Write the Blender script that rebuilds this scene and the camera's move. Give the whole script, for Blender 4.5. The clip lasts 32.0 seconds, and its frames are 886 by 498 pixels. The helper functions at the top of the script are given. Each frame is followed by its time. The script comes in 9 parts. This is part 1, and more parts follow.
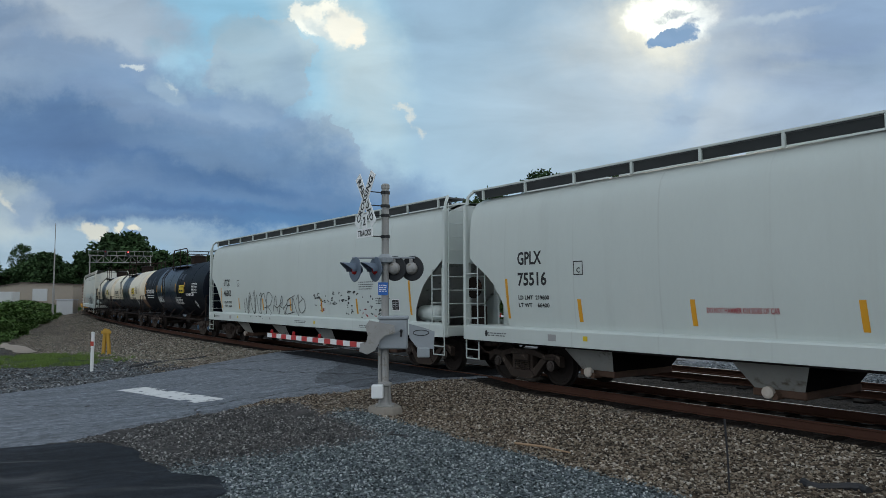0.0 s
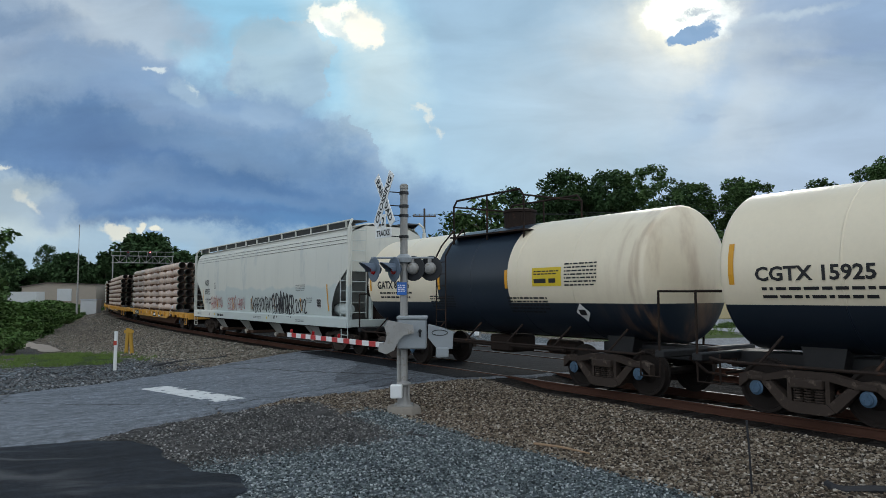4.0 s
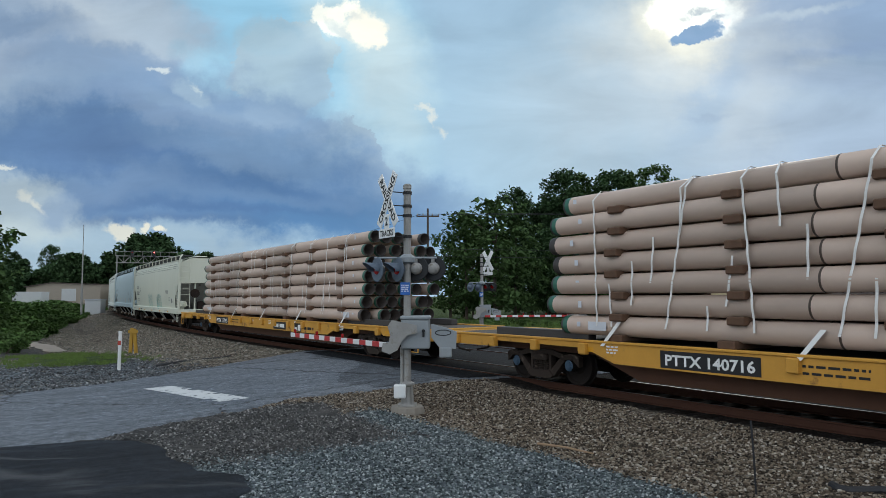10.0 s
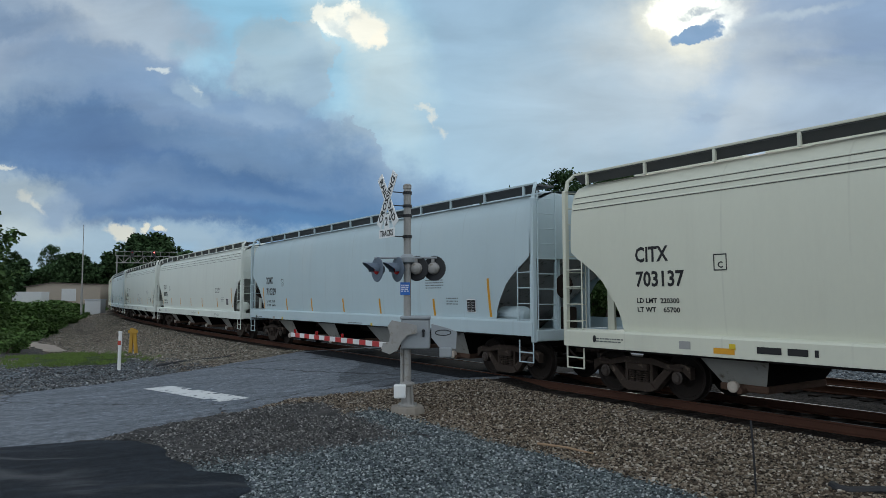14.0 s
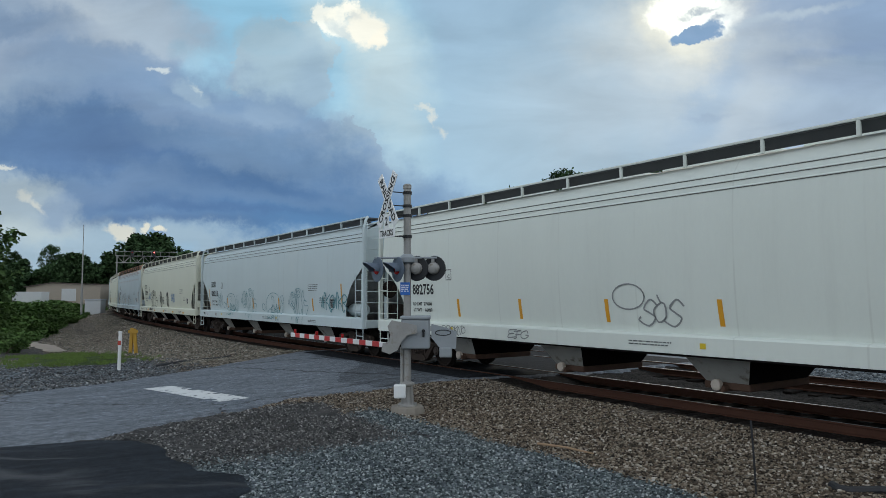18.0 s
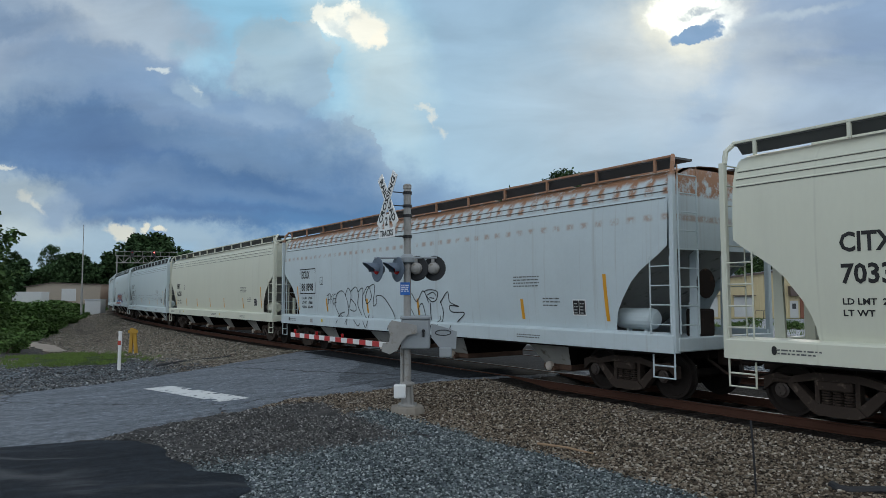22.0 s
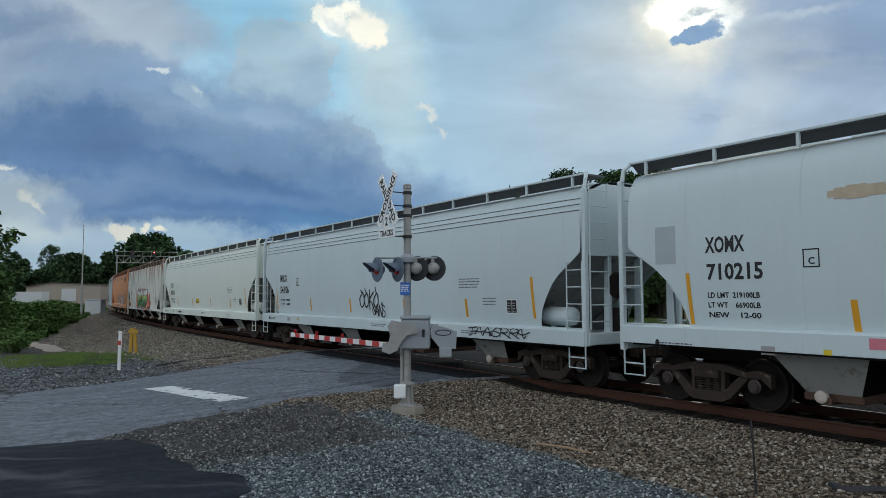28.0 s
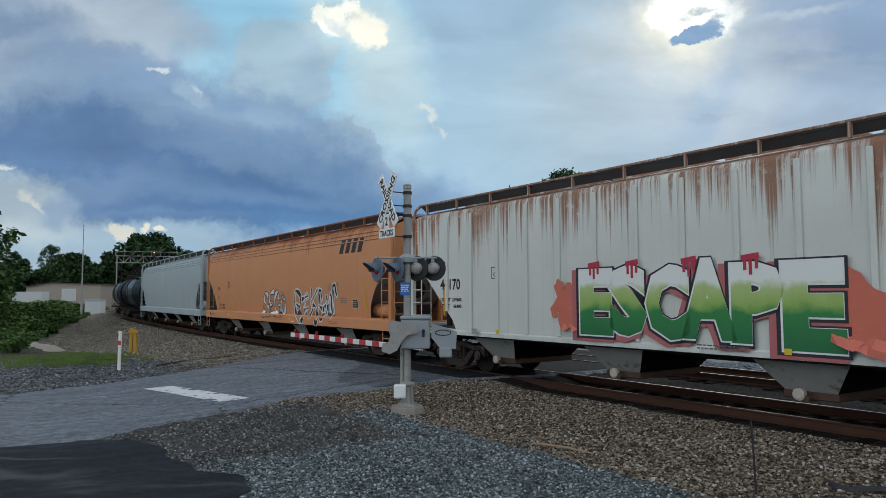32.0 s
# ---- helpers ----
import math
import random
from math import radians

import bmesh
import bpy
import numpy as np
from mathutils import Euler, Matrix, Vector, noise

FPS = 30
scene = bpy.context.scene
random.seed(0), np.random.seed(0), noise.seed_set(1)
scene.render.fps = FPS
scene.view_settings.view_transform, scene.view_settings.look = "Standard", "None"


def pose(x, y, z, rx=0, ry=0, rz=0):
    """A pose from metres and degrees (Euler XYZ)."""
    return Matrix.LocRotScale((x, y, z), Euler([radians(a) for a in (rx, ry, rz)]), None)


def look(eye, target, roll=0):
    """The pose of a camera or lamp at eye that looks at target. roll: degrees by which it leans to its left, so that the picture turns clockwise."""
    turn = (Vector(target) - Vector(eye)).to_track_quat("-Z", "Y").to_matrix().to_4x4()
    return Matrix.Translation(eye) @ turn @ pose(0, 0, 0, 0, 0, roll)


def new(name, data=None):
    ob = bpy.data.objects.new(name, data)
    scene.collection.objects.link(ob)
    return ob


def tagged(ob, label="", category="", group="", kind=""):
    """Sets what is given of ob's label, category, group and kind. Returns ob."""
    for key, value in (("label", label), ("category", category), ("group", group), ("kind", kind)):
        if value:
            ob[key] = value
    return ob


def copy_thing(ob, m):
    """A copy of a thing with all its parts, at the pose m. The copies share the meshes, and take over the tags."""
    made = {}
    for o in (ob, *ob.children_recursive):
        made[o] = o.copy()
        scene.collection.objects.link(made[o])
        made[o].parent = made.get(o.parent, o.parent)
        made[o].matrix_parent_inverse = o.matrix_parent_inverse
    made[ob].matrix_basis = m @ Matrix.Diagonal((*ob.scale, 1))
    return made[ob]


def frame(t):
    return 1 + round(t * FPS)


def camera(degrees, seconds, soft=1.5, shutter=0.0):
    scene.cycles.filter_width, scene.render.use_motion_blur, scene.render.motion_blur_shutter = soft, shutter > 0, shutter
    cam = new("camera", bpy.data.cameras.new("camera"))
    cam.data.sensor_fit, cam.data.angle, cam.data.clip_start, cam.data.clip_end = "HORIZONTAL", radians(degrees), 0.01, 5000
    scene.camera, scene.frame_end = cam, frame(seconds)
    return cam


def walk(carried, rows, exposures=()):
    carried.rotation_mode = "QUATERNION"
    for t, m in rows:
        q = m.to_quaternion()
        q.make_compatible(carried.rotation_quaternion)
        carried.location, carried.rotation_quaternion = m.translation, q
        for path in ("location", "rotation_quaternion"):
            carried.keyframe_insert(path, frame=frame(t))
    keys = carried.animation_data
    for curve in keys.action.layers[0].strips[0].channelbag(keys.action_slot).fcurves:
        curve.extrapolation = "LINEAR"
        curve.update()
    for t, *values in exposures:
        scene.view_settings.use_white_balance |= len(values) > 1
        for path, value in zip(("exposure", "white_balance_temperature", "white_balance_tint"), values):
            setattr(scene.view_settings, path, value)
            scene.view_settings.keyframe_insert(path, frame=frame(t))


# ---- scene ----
# The eye stands still; the picture swings a little to the left between 2 and 5.5 s.
EYE = Vector((0.0, 0.0, 2.028))
PITCH = 0.06683


def gaze(yaw):
    """Camera pose, swung yaw degrees to the right."""
    a = radians(yaw)
    way = Vector((math.sin(a) * math.cos(PITCH), math.cos(a) * math.cos(PITCH), math.sin(PITCH)))
    return look(EYE, EYE + way, -0.21)


cam = camera(64.62, 32.0, soft=0.75)
walk(cam, [(0.0, gaze(1.80)), (1.0, gaze(1.80)), (2.1, gaze(1.80)), (2.5, gaze(1.50)), (3.0, gaze(0.74)), (3.5, gaze(0.45)),
           (4.5, gaze(0.12)), (5.5, gaze(0.0)), (7.0, gaze(0.0)), (32.0, gaze(0.0))],
     exposures=[(0.0, 0.0), (1.4, 0.03), (2.2, 0.15), (4.2, 0.15), (5.4, 0.03), (6.0, 0.04), (7.0, 0.15), (12.0, 0.14), (13.2, 0.02), (30.5, 0.02), (32.0, 0.08)])

# ---- world, sun ----


def nd(nt, kind, ins=None, **props):
    """A node with its inputs (values or sockets) and properties set; returns it."""
    n = nt.nodes.new(kind)
    if "operation" in props:
        n.operation = props["operation"]
    if "data_type" in props:
        n.data_type = props["data_type"]
    if "interpolation_type" in props:
        n.interpolation_type = props["interpolation_type"]
    if "rotation_type" in props:
        n.rotation_type = props["rotation_type"]
    for key, value in (ins or {}).items():
        sock = n.inputs[key]
        if isinstance(value, bpy.types.NodeSocket):
            nt.links.new(value, sock)
        else:
            sock.default_value = value
    return n


def fm(nt, op, a, b=0.0, c=0.0):
    return nd(nt, "ShaderNodeMath", {0: a, 1: b, 2: c}, operation=op).outputs[0]


def vm(nt, op, a, b=(0, 0, 0)):
    n = nd(nt, "ShaderNodeVectorMath", {0: a, 1: b}, operation=op)
    return n.outputs["Value"] if op in ("DOT_PRODUCT", "LENGTH") else n.outputs[0]


def mixc(nt, fac, a, b):
    n = nd(nt, "ShaderNodeMix", data_type="RGBA")
    for sock, value in ((n.inputs[0], fac), (n.inputs[6], a), (n.inputs[7], b)):
        if isinstance(value, bpy.types.NodeSocket):
            nt.links.new(value, sock)
        else:
            sock.default_value = value
    return n.outputs[2]


def smooth(nt, v, lo, hi, a=0.0, b=1.0):
    return nd(nt, "ShaderNodeMapRange", {0: v, 1: lo, 2: hi, 3: a, 4: b}, interpolation_type="SMOOTHSTEP").outputs[0]


def lin(r, g, b, k=1.0):
    """Linear colour from 0..255 values."""
    return tuple(k * (((v / 255 + 0.055) / 1.055) ** 2.4 if v > 10 else v / 3294.6) for v in (r, g, b)) + (1.0,)


SUN_AZ, SUN_EL = radians(20.0), radians(22.0)


def make_world():
    w = bpy.data.worlds.new("sky")
    w.use_nodes = True
    scene.world = w
    nt = w.node_tree
    nt.nodes.clear()
    ray = nd(nt, "ShaderNodeTexCoord").outputs["Generated"]
    c, s = math.cos(PITCH), math.sin(PITCH)
    fwd = vm(nt, "DOT_PRODUCT", ray, (0, c, s))
    safe = fm(nt, "MAXIMUM", fwd, 0.08)
    a = fm(nt, "DIVIDE", vm(nt, "DOT_PRODUCT", ray, (1, 0, 0)), safe)
    b = fm(nt, "DIVIDE", vm(nt, "DOT_PRODUCT", ray, (0, -s, c)), safe)
    flat = nd(nt, "ShaderNodeCombineXYZ", {0: a, 1: b, 2: 0.0}).outputs[0]
    n1 = nd(nt, "ShaderNodeTexNoise", {"Vector": flat, "Scale": 5.0, "Detail": 9.0, "Roughness": 0.6}).outputs["Color"]
    n2 = nd(nt, "ShaderNodeTexNoise", {"Vector": flat, "Scale": 26.0, "Detail": 6.0, "Roughness": 0.65}).outputs["Color"]
    wide = vm(nt, "MULTIPLY", flat, (1.0, 3.2, 1.0))
    n3 = nd(nt, "ShaderNodeTexNoise", {"Vector": wide, "Scale": 4.2, "Detail": 8.0, "Roughness": 0.55, "Distortion": 0.4}).outputs["Fac"]

    def warped(k1, k2):
        v = vm(nt, "ADD", flat, vm(nt, "MULTIPLY", vm(nt, "SUBTRACT", n1, (0.5, 0.5, 0.5)), (k1, k1, 0)))
        return vm(nt, "ADD", v, vm(nt, "MULTIPLY", vm(nt, "SUBTRACT", n2, (0.5, 0.5, 0.5)), (k2, k2, 0)))

    billow, soft, crisp, streak = warped(0.16, 0.05), warped(0.2, 0.03), warped(0.05, 0.05), warped(0.1, 0.02)

    # heaped edges: fractal cells, each bulging outwards
    puff = nd(nt, "ShaderNodeTexVoronoi", {"Vector": warped(0.05, 0.02), "Scale": 17.0, "Detail": 3.0, "Roughness": 0.55, "Lacunarity": 2.3})
    puff = fm(nt, "SUBTRACT", puff.outputs["Distance"], 0.72)

    def blob(space, x, y, rx, ry, edge, tilt=0.0, heap=0.0):
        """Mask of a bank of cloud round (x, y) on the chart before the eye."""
        v = vm(nt, "SUBTRACT", space, ((x - 784) / 1240, (441 - y) / 1240, 0))
        if tilt:
            v = nd(nt, "ShaderNodeVectorRotate", {"Vector": v, "Angle": -radians(tilt)}, rotation_type="Z_AXIS").outputs[0]
        r = vm(nt, "LENGTH", vm(nt, "MULTIPLY", v, (1240 / rx, 1240 / ry, 0)))
        if heap:
            r = fm(nt, "ADD", r, fm(nt, "MULTIPLY", puff, heap))
        return smooth(nt, r, 1 + edge, 1 - edge)

    clear = nt.nodes.new("ShaderNodeTexSky")
    clear.sky_type, clear.sun_disc, clear.sun_elevation, clear.sun_rotation = "NISHITA", False, SUN_EL, SUN_AZ
    clear = clear.outputs[0]
    col = vm(nt, "MULTIPLY", clear, (0.06, 0.06, 0.055))
    bright = fm(nt, "ADD", fm(nt, "MULTIPLY", n3, 0.62), 0.68)

    lobes = warped(0.07, 0.03)
    layers = [
        # space, x, y, rx, ry, edge, tilt, heap, colour, strength
        (soft, 1150, 250, 1850, 1100, 0.4, 0, 0, lin(150, 180, 213), 0.96),
        (soft, 1450, 320, 420, 180, 0.8, 12, 0, lin(168, 184, 214), 0.8),
        (soft, 900, 300, 270, 220, 0.8, 0, 0, lin(170, 199, 228), 0.8),
        (soft, 640, 160, 110, 260, 0.55, 0, 0, lin(164, 205, 236), 0.9),
        (soft, 420, 40, 260, 130, 0.5, 0, 0, lin(148, 197, 234), 0.9),
        # tower behind the dark bank
        (crisp, 500, 130, 104, 102, 0.05, 0, 0.35, lin(166, 190, 214), 0.97),
        (lobes, 470, 70, 60, 38, 0.25, 0, 0.2, lin(152, 184, 212), 0.8),
        (soft, 480, 95, 60, 26, 0.8, 10, 0, lin(172, 194, 216), 0.6),
        (soft, 545, 165, 40, 50, 0.8, 0, 0, lin(146, 172, 204), 0.5),
        # grey cloud at the upper left
        (lobes, 130, 90, 300, 190, 0.2, -22, 0.16, lin(157, 176, 203), 0.97),
        (billow, 60, 30, 220, 120, 0.6, 0, 0, lin(146, 165, 196), 0.9),
        (soft, 205, 52, 105, 62, 0.8, -25, 0, lin(180, 192, 212), 0.85),
        (soft, 285, 60, 70, 50, 0.8, -40, 0, lin(168, 184, 208), 0.7),
        (soft, 30, 78, 60, 22, 0.8, 0, 0, lin(160, 175, 202), 0.7),
        (soft, 60, 40, 120, 24, 0.8, -12, 0, lin(112, 137, 176), 0.65),
        (soft, 170, 112, 150, 24, 0.8, -10, 0, lin(118, 142, 180), 0.7),
        (streak, 250, 140, 120, 12, 0.9, -16, 0, lin(140, 160, 194), 0.7),
        (crisp, 322, 84, 22, 16, 0.6, 30, 0.3, lin(150, 178, 206), 0.7),
        (soft, 356, 140, 40, 40, 0.5, 20, 0, lin(160, 204, 236), 0.6),
        # the dark bank
        (soft, 300, 200, 230, 70, 0.45, -14, 0, lin(130, 155, 193), 0.9),
        (lobes, 440, 235, 170, 66, 0.3, -10, 0.2, lin(134, 160, 198), 0.94),
        (lobes, 575, 262, 62, 52, 0.1, 0, 0.3, lin(142, 166, 201), 0.97),
        (crisp, 626, 266, 58, 52, 0.04, -35, 0.4, lin(142, 168, 201), 0.98),
        (crisp, 660, 300, 40, 34, 0.05, -30, 0.4, lin(134, 162, 200), 0.97),
        (soft, 612, 238, 34, 16, 0.7, -30, 0, lin(160, 184, 212), 0.6),
        (billow, 250, 292, 420, 118, 0.42, -5, 0, lin(114, 144, 186), 0.94),
        (soft, 590, 350, 190, 70, 0.5, -8, 0, lin(106, 139, 184), 0.92),
        (soft, 720, 345, 110, 50, 0.7, -12, 0, lin(134, 163, 203), 0.8),
        (soft, 80, 225, 220, 44, 0.75, -3, 0, lin(92, 122, 168), 0.88),
        (soft, 250, 262, 200, 30, 0.8, -6, 0, lin(92, 121, 169), 0.8),
        (soft, 440, 322, 230, 44, 0.8, -5, 0, lin(84, 118, 168), 0.9),
        (soft, 300, 352, 260, 34, 0.8, -2, 0, lin(94, 126, 174), 0.85),
        (soft, 570, 384, 170, 34, 0.8, -4, 0, lin(88, 128, 178), 0.85),
        (soft, 150, 318, 190, 34, 0.8, -2, 0, lin(116, 141, 181), 0.75),
        (soft, 250, 192, 190, 18, 0.8, -8, 0, lin(130, 152, 189), 0.6),
        (soft, 420, 268, 150, 20, 0.8, -10, 0, lin(122, 149, 188), 0.6),
        (streak, 470, 345, 190, 10, 0.9, -5, 0, lin(108, 138, 182), 0.6),
        (streak, 250, 388, 200, 9, 0.9, 0, 0, lin(80, 110, 158), 0.65),
        (streak, 420, 205, 130, 9, 0.8, -13, 0, lin(150, 173, 205), 0.4),
        (streak, 400, 366, 160, 8, 0.9, -2, 0, lin(84, 115, 164), 0.65),
        (lobes, 345, 168, 46, 16, 0.3, -22, 0.4, lin(160, 182, 209), 0.6),
        (lobes, 480, 208, 60, 18, 0.4, -14, 0.4, lin(148, 172, 205), 0.6),
        # under it, pale cumulus and haze over the woods
        (lobes, 35, 362, 112, 74, 0.25, -20, 0.25, lin(166, 183, 204), 0.95),
        (soft, 20, 415, 180, 50, 0.5, 0, 0, lin(178, 192, 206), 0.9),
        (soft, 180, 432, 330, 32, 0.6, 0, 0, lin(156, 178, 203), 0.9),
        (soft, 110, 340, 30, 40, 0.6, 0, 0, lin(128, 152, 190), 0.6),
        (crisp, 12, 286, 13, 6, 0.5, 0, 0.4, lin(216, 218, 220), 0.8),
        (crisp, 40, 332, 12, 14, 0.5, 0, 0.5, lin(206, 210, 214), 0.75),
        (crisp, 66, 352, 26, 9, 0.6, -32, 0.5, lin(214, 216, 218), 0.75),
        (crisp, 222, 413, 26, 15, 0.3, -12, 0.5, lin(214, 212, 208), 0.85),
        (crisp, 262, 400, 10, 14, 0.3, -25, 0.5, lin(226, 222, 214), 0.85),
        (crisp, 288, 410, 14, 13, 0.25, -40, 0.5, lin(228, 224, 216), 0.9),
        (crisp, 278, 422, 18, 10, 0.3, -10, 0.3, lin(128, 154, 196), 0.9),
        (crisp, 281, 127, 17, 6, 0.6, -10, 0.7, lin(226, 232, 238), 0.6),
        (crisp, 350, 154, 15, 6, 0.7, -32, 0.7, lin(204, 217, 228), 0.6),
        # white cumulus, and a torn streak below it
        (soft, 690, 150, 60, 120, 0.9, 0, 0, lin(194, 208, 222), 0.7),
        (soft, 620, 40, 95, 60, 0.8, -30, 0, lin(204, 220, 232), 0.8),
        (crisp, 582, 26, 40, 27, 0.16, -30, 0.5, lin(250, 251, 252), 0.98),
        (crisp, 612, 14, 34, 22, 0.2, 0, 0.6, lin(255, 253, 250, 1.05), 1.0),
        (crisp, 640, 46, 46, 34, 0.3, -40, 0.5, lin(250, 246, 242), 0.97),
        (crisp, 668, 72, 22, 17, 0.3, -30, 0.6, lin(252, 246, 240), 0.95),
        (crisp, 605, 52, 26, 10, 0.6, -45, 0.5, lin(204, 216, 228), 0.8),
        (crisp, 628, 28, 15, 9, 0.7, -30, 0.5, lin(216, 222, 230), 0.6),
        (crisp, 752, 197, 17, 6, 0.6, -15, 0.5, lin(224, 226, 228), 0.7),
        (crisp, 768, 212, 8, 15, 0.6, 25, 0.5, lin(226, 226, 226), 0.7),
        (crisp, 782, 238, 7, 13, 0.7, 25, 0.5, lin(222, 224, 226), 0.65),
        # where the sun stands behind the cloud
        (soft, 1200, 130, 240, 130, 0.95, 20, 0, lin(190, 200, 217), 0.7),
        (soft, 1235, 60, 170, 80, 0.9, 0, 0, lin(222, 224, 228), 0.8),
        (soft, 1240, 22, 112, 58, 0.6, 0, 0, lin(250, 246, 238), 0.95),
        (crisp, 1240, 20, 92, 44, 0.3, 0, 0.3, lin(255, 253, 248, 1.6), 1.0),
        (crisp, 1236, 58, 52, 19, 0.14, 14, 0.5, lin(126, 159, 203), 0.97),
        (crisp, 1262, 44, 28, 15, 0.2, 20, 0.5, lin(132, 164, 205), 0.95),
        (crisp, 1244, 14, 52, 7, 0.6, 8, 0.8, lin(178, 188, 202), 0.85),
        (crisp, 1282, 24, 20, 7, 0.7, 18, 0.8, lin(170, 182, 200), 0.8),
        (crisp, 1218, 24, 30, 5, 0.7, 4, 0.8, lin(196, 202, 210), 0.75),
        # thin grey veils to the far side
        (soft, 1500, 40, 210, 90, 0.8, -10, 0, lin(138, 160, 198), 0.85),
        (streak, 1500, 92, 150, 13, 0.8, 10, 0, lin(142, 164, 203), 0.7),
        (streak, 1400, 34, 90, 7, 0.8, 14, 0, lin(186, 200, 220), 0.6),
        (streak, 1460, 150, 170, 20, 0.9, -6, 0, lin(160, 179, 213), 0.6),
        (soft, 1265, 170, 34, 110, 0.8, -38, 0, lin(158, 182, 216), 0.6),
        (soft, 1330, 190, 40, 120, 0.9, -38, 0, lin(190, 202, 222), 0.6),
        (streak, 1250, 205, 40, 5, 0.8, 4, 0, lin(158, 176, 206), 0.5),
    ]
    for space, x, y, rx, ry, edge, tilt, heap, colour, k in layers:
        mask = fm(nt, "MULTIPLY", blob(space, x, y, rx, ry, edge, tilt, heap), k)
        col = mixc(nt, mask, col, (colour[0] * 0.985, colour[1] * 1.015, colour[2] * 0.93, 1.0))
    col = vm(nt, "MULTIPLY", col, nd(nt, "ShaderNodeCombineXYZ", {0: bright, 1: bright, 2: bright}).outputs[0])
    # The sky behind the eye: sunlit cloud, with some blue in it.
    n4 = nd(nt, "ShaderNodeTexNoise", {"Vector": ray, "Scale": 2.6, "Detail": 7.0, "Roughness": 0.55}).outputs["Fac"]
    rear = mixc(nt, smooth(nt, n4, 0.36, 0.62), lin(150, 186, 225, 0.9), lin(241, 245, 247, BACK_SKY))
    col = mixc(nt, smooth(nt, fwd, 0.1, 0.55), rear, col)
    up = nd(nt, "ShaderNodeSeparateXYZ", {0: ray}).outputs[2]
    col = mixc(nt, smooth(nt, up, -0.12, -0.01), lin(110, 108, 100, 0.7), col)
    back = nd(nt, "ShaderNodeBackground", {"Color": col, "Strength": 1.0})
    nt.links.new(back.outputs[0], nd(nt, "ShaderNodeOutputWorld").inputs[0])


BACK_SKY = 1.42
make_world()
sun = new("sun", bpy.data.lights.new("sun", "SUN"))
sun.data.energy, sun.data.angle, sun.data.color = 0.55, radians(14), (1.0, 0.95, 0.86)
sun.matrix_basis = look((0, 0, 40), (-40 * math.sin(SUN_AZ) * math.cos(SUN_EL), -40 * math.cos(SUN_AZ) * math.cos(SUN_EL), 40 - 40 * math.sin(SUN_EL)))

# ---- materials ----
MATS = {}


def mat(name, colour, rough=0.6, metal=0.0, var=0.18, scale=2.0, bump=0.15, fine=30.0, stain=None, stain_at=0.6, per=0.0, spec=0.4, stretch=(1, 1, 1)):
    """Two scales of mottling, an optional stain, bump; per: change from object to object."""
    if name in MATS:
        return MATS[name]
    m = bpy.data.materials.new(name)
    m.use_nodes = True
    nt = m.node_tree
    bsdf = nt.nodes["Principled BSDF"]
    co = nd(nt, "ShaderNodeTexCoord").outputs["Object"]
    co = vm(nt, "MULTIPLY", co, stretch)
    big = nd(nt, "ShaderNodeTexNoise", {"Vector": co, "Scale": scale, "Detail": 5.0, "Roughness": 0.6}).outputs["Fac"]
    small = nd(nt, "ShaderNodeTexNoise", {"Vector": co, "Scale": fine, "Detail": 4.0, "Roughness": 0.7}).outputs["Fac"]
    k = fm(nt, "ADD", fm(nt, "MULTIPLY", big, 1.3 * var), fm(nt, "MULTIPLY", small, 0.7 * var))
    k = fm(nt, "ADD", k, 1.0 - var)
    if per:
        rnd = nd(nt, "ShaderNodeObjectInfo").outputs["Random"]
        k = fm(nt, "MULTIPLY", k, fm(nt, "ADD", fm(nt, "MULTIPLY", rnd, per), 1.0 - per / 2))
    col = vm(nt, "MULTIPLY", colour[:3], nd(nt, "ShaderNodeCombineXYZ", {0: k, 1: k, 2: k}).outputs[0])
    if stain:
        sm = nd(nt, "ShaderNodeTexNoise", {"Vector": co, "Scale": scale * 1.7, "Detail": 7.0, "Roughness": 0.65}).outputs["Fac"]
        col = mixc(nt, smooth(nt, sm, stain_at, stain_at + 0.14), col, stain)
    nt.links.new(col, bsdf.inputs["Base Color"])
    r = fm(nt, "ADD", fm(nt, "MULTIPLY", small, 0.25), rough - 0.12)
    nt.links.new(r, bsdf.inputs["Roughness"])
    bsdf.inputs["Metallic"].default_value = metal
    bsdf.inputs["Specular IOR Level"].default_value = spec
    if bump:
        h = fm(nt, "ADD", small, fm(nt, "MULTIPLY", big, 0.6))
        bn = nd(nt, "ShaderNodeBump", {"Height": h, "Strength": bump, "Distance": 0.02})
        nt.links.new(bn.outputs[0], bsdf.inputs["Normal"])
    MATS[name] = m
    return m


def c4(r, g, b):
    return (r, g, b, 1.0)


# ---- mesh helpers ----


def part(name, bm, material, parent=None, label="", smooth_faces=False):
    """Links a bmesh as one mesh object, under parent if given."""
    me = bpy.data.meshes.new(name)
    bm.to_mesh(me)
    bm.free()
    if smooth_faces:
        for p in me.polygons:
            p.use_smooth = True
    for m in material if isinstance(material, (list, tuple)) else [material]:
        me.materials.append(m)
    ob = new(name, me)
    if parent:
        ob.parent = parent
    if label:
        ob["label"] = label
    return ob


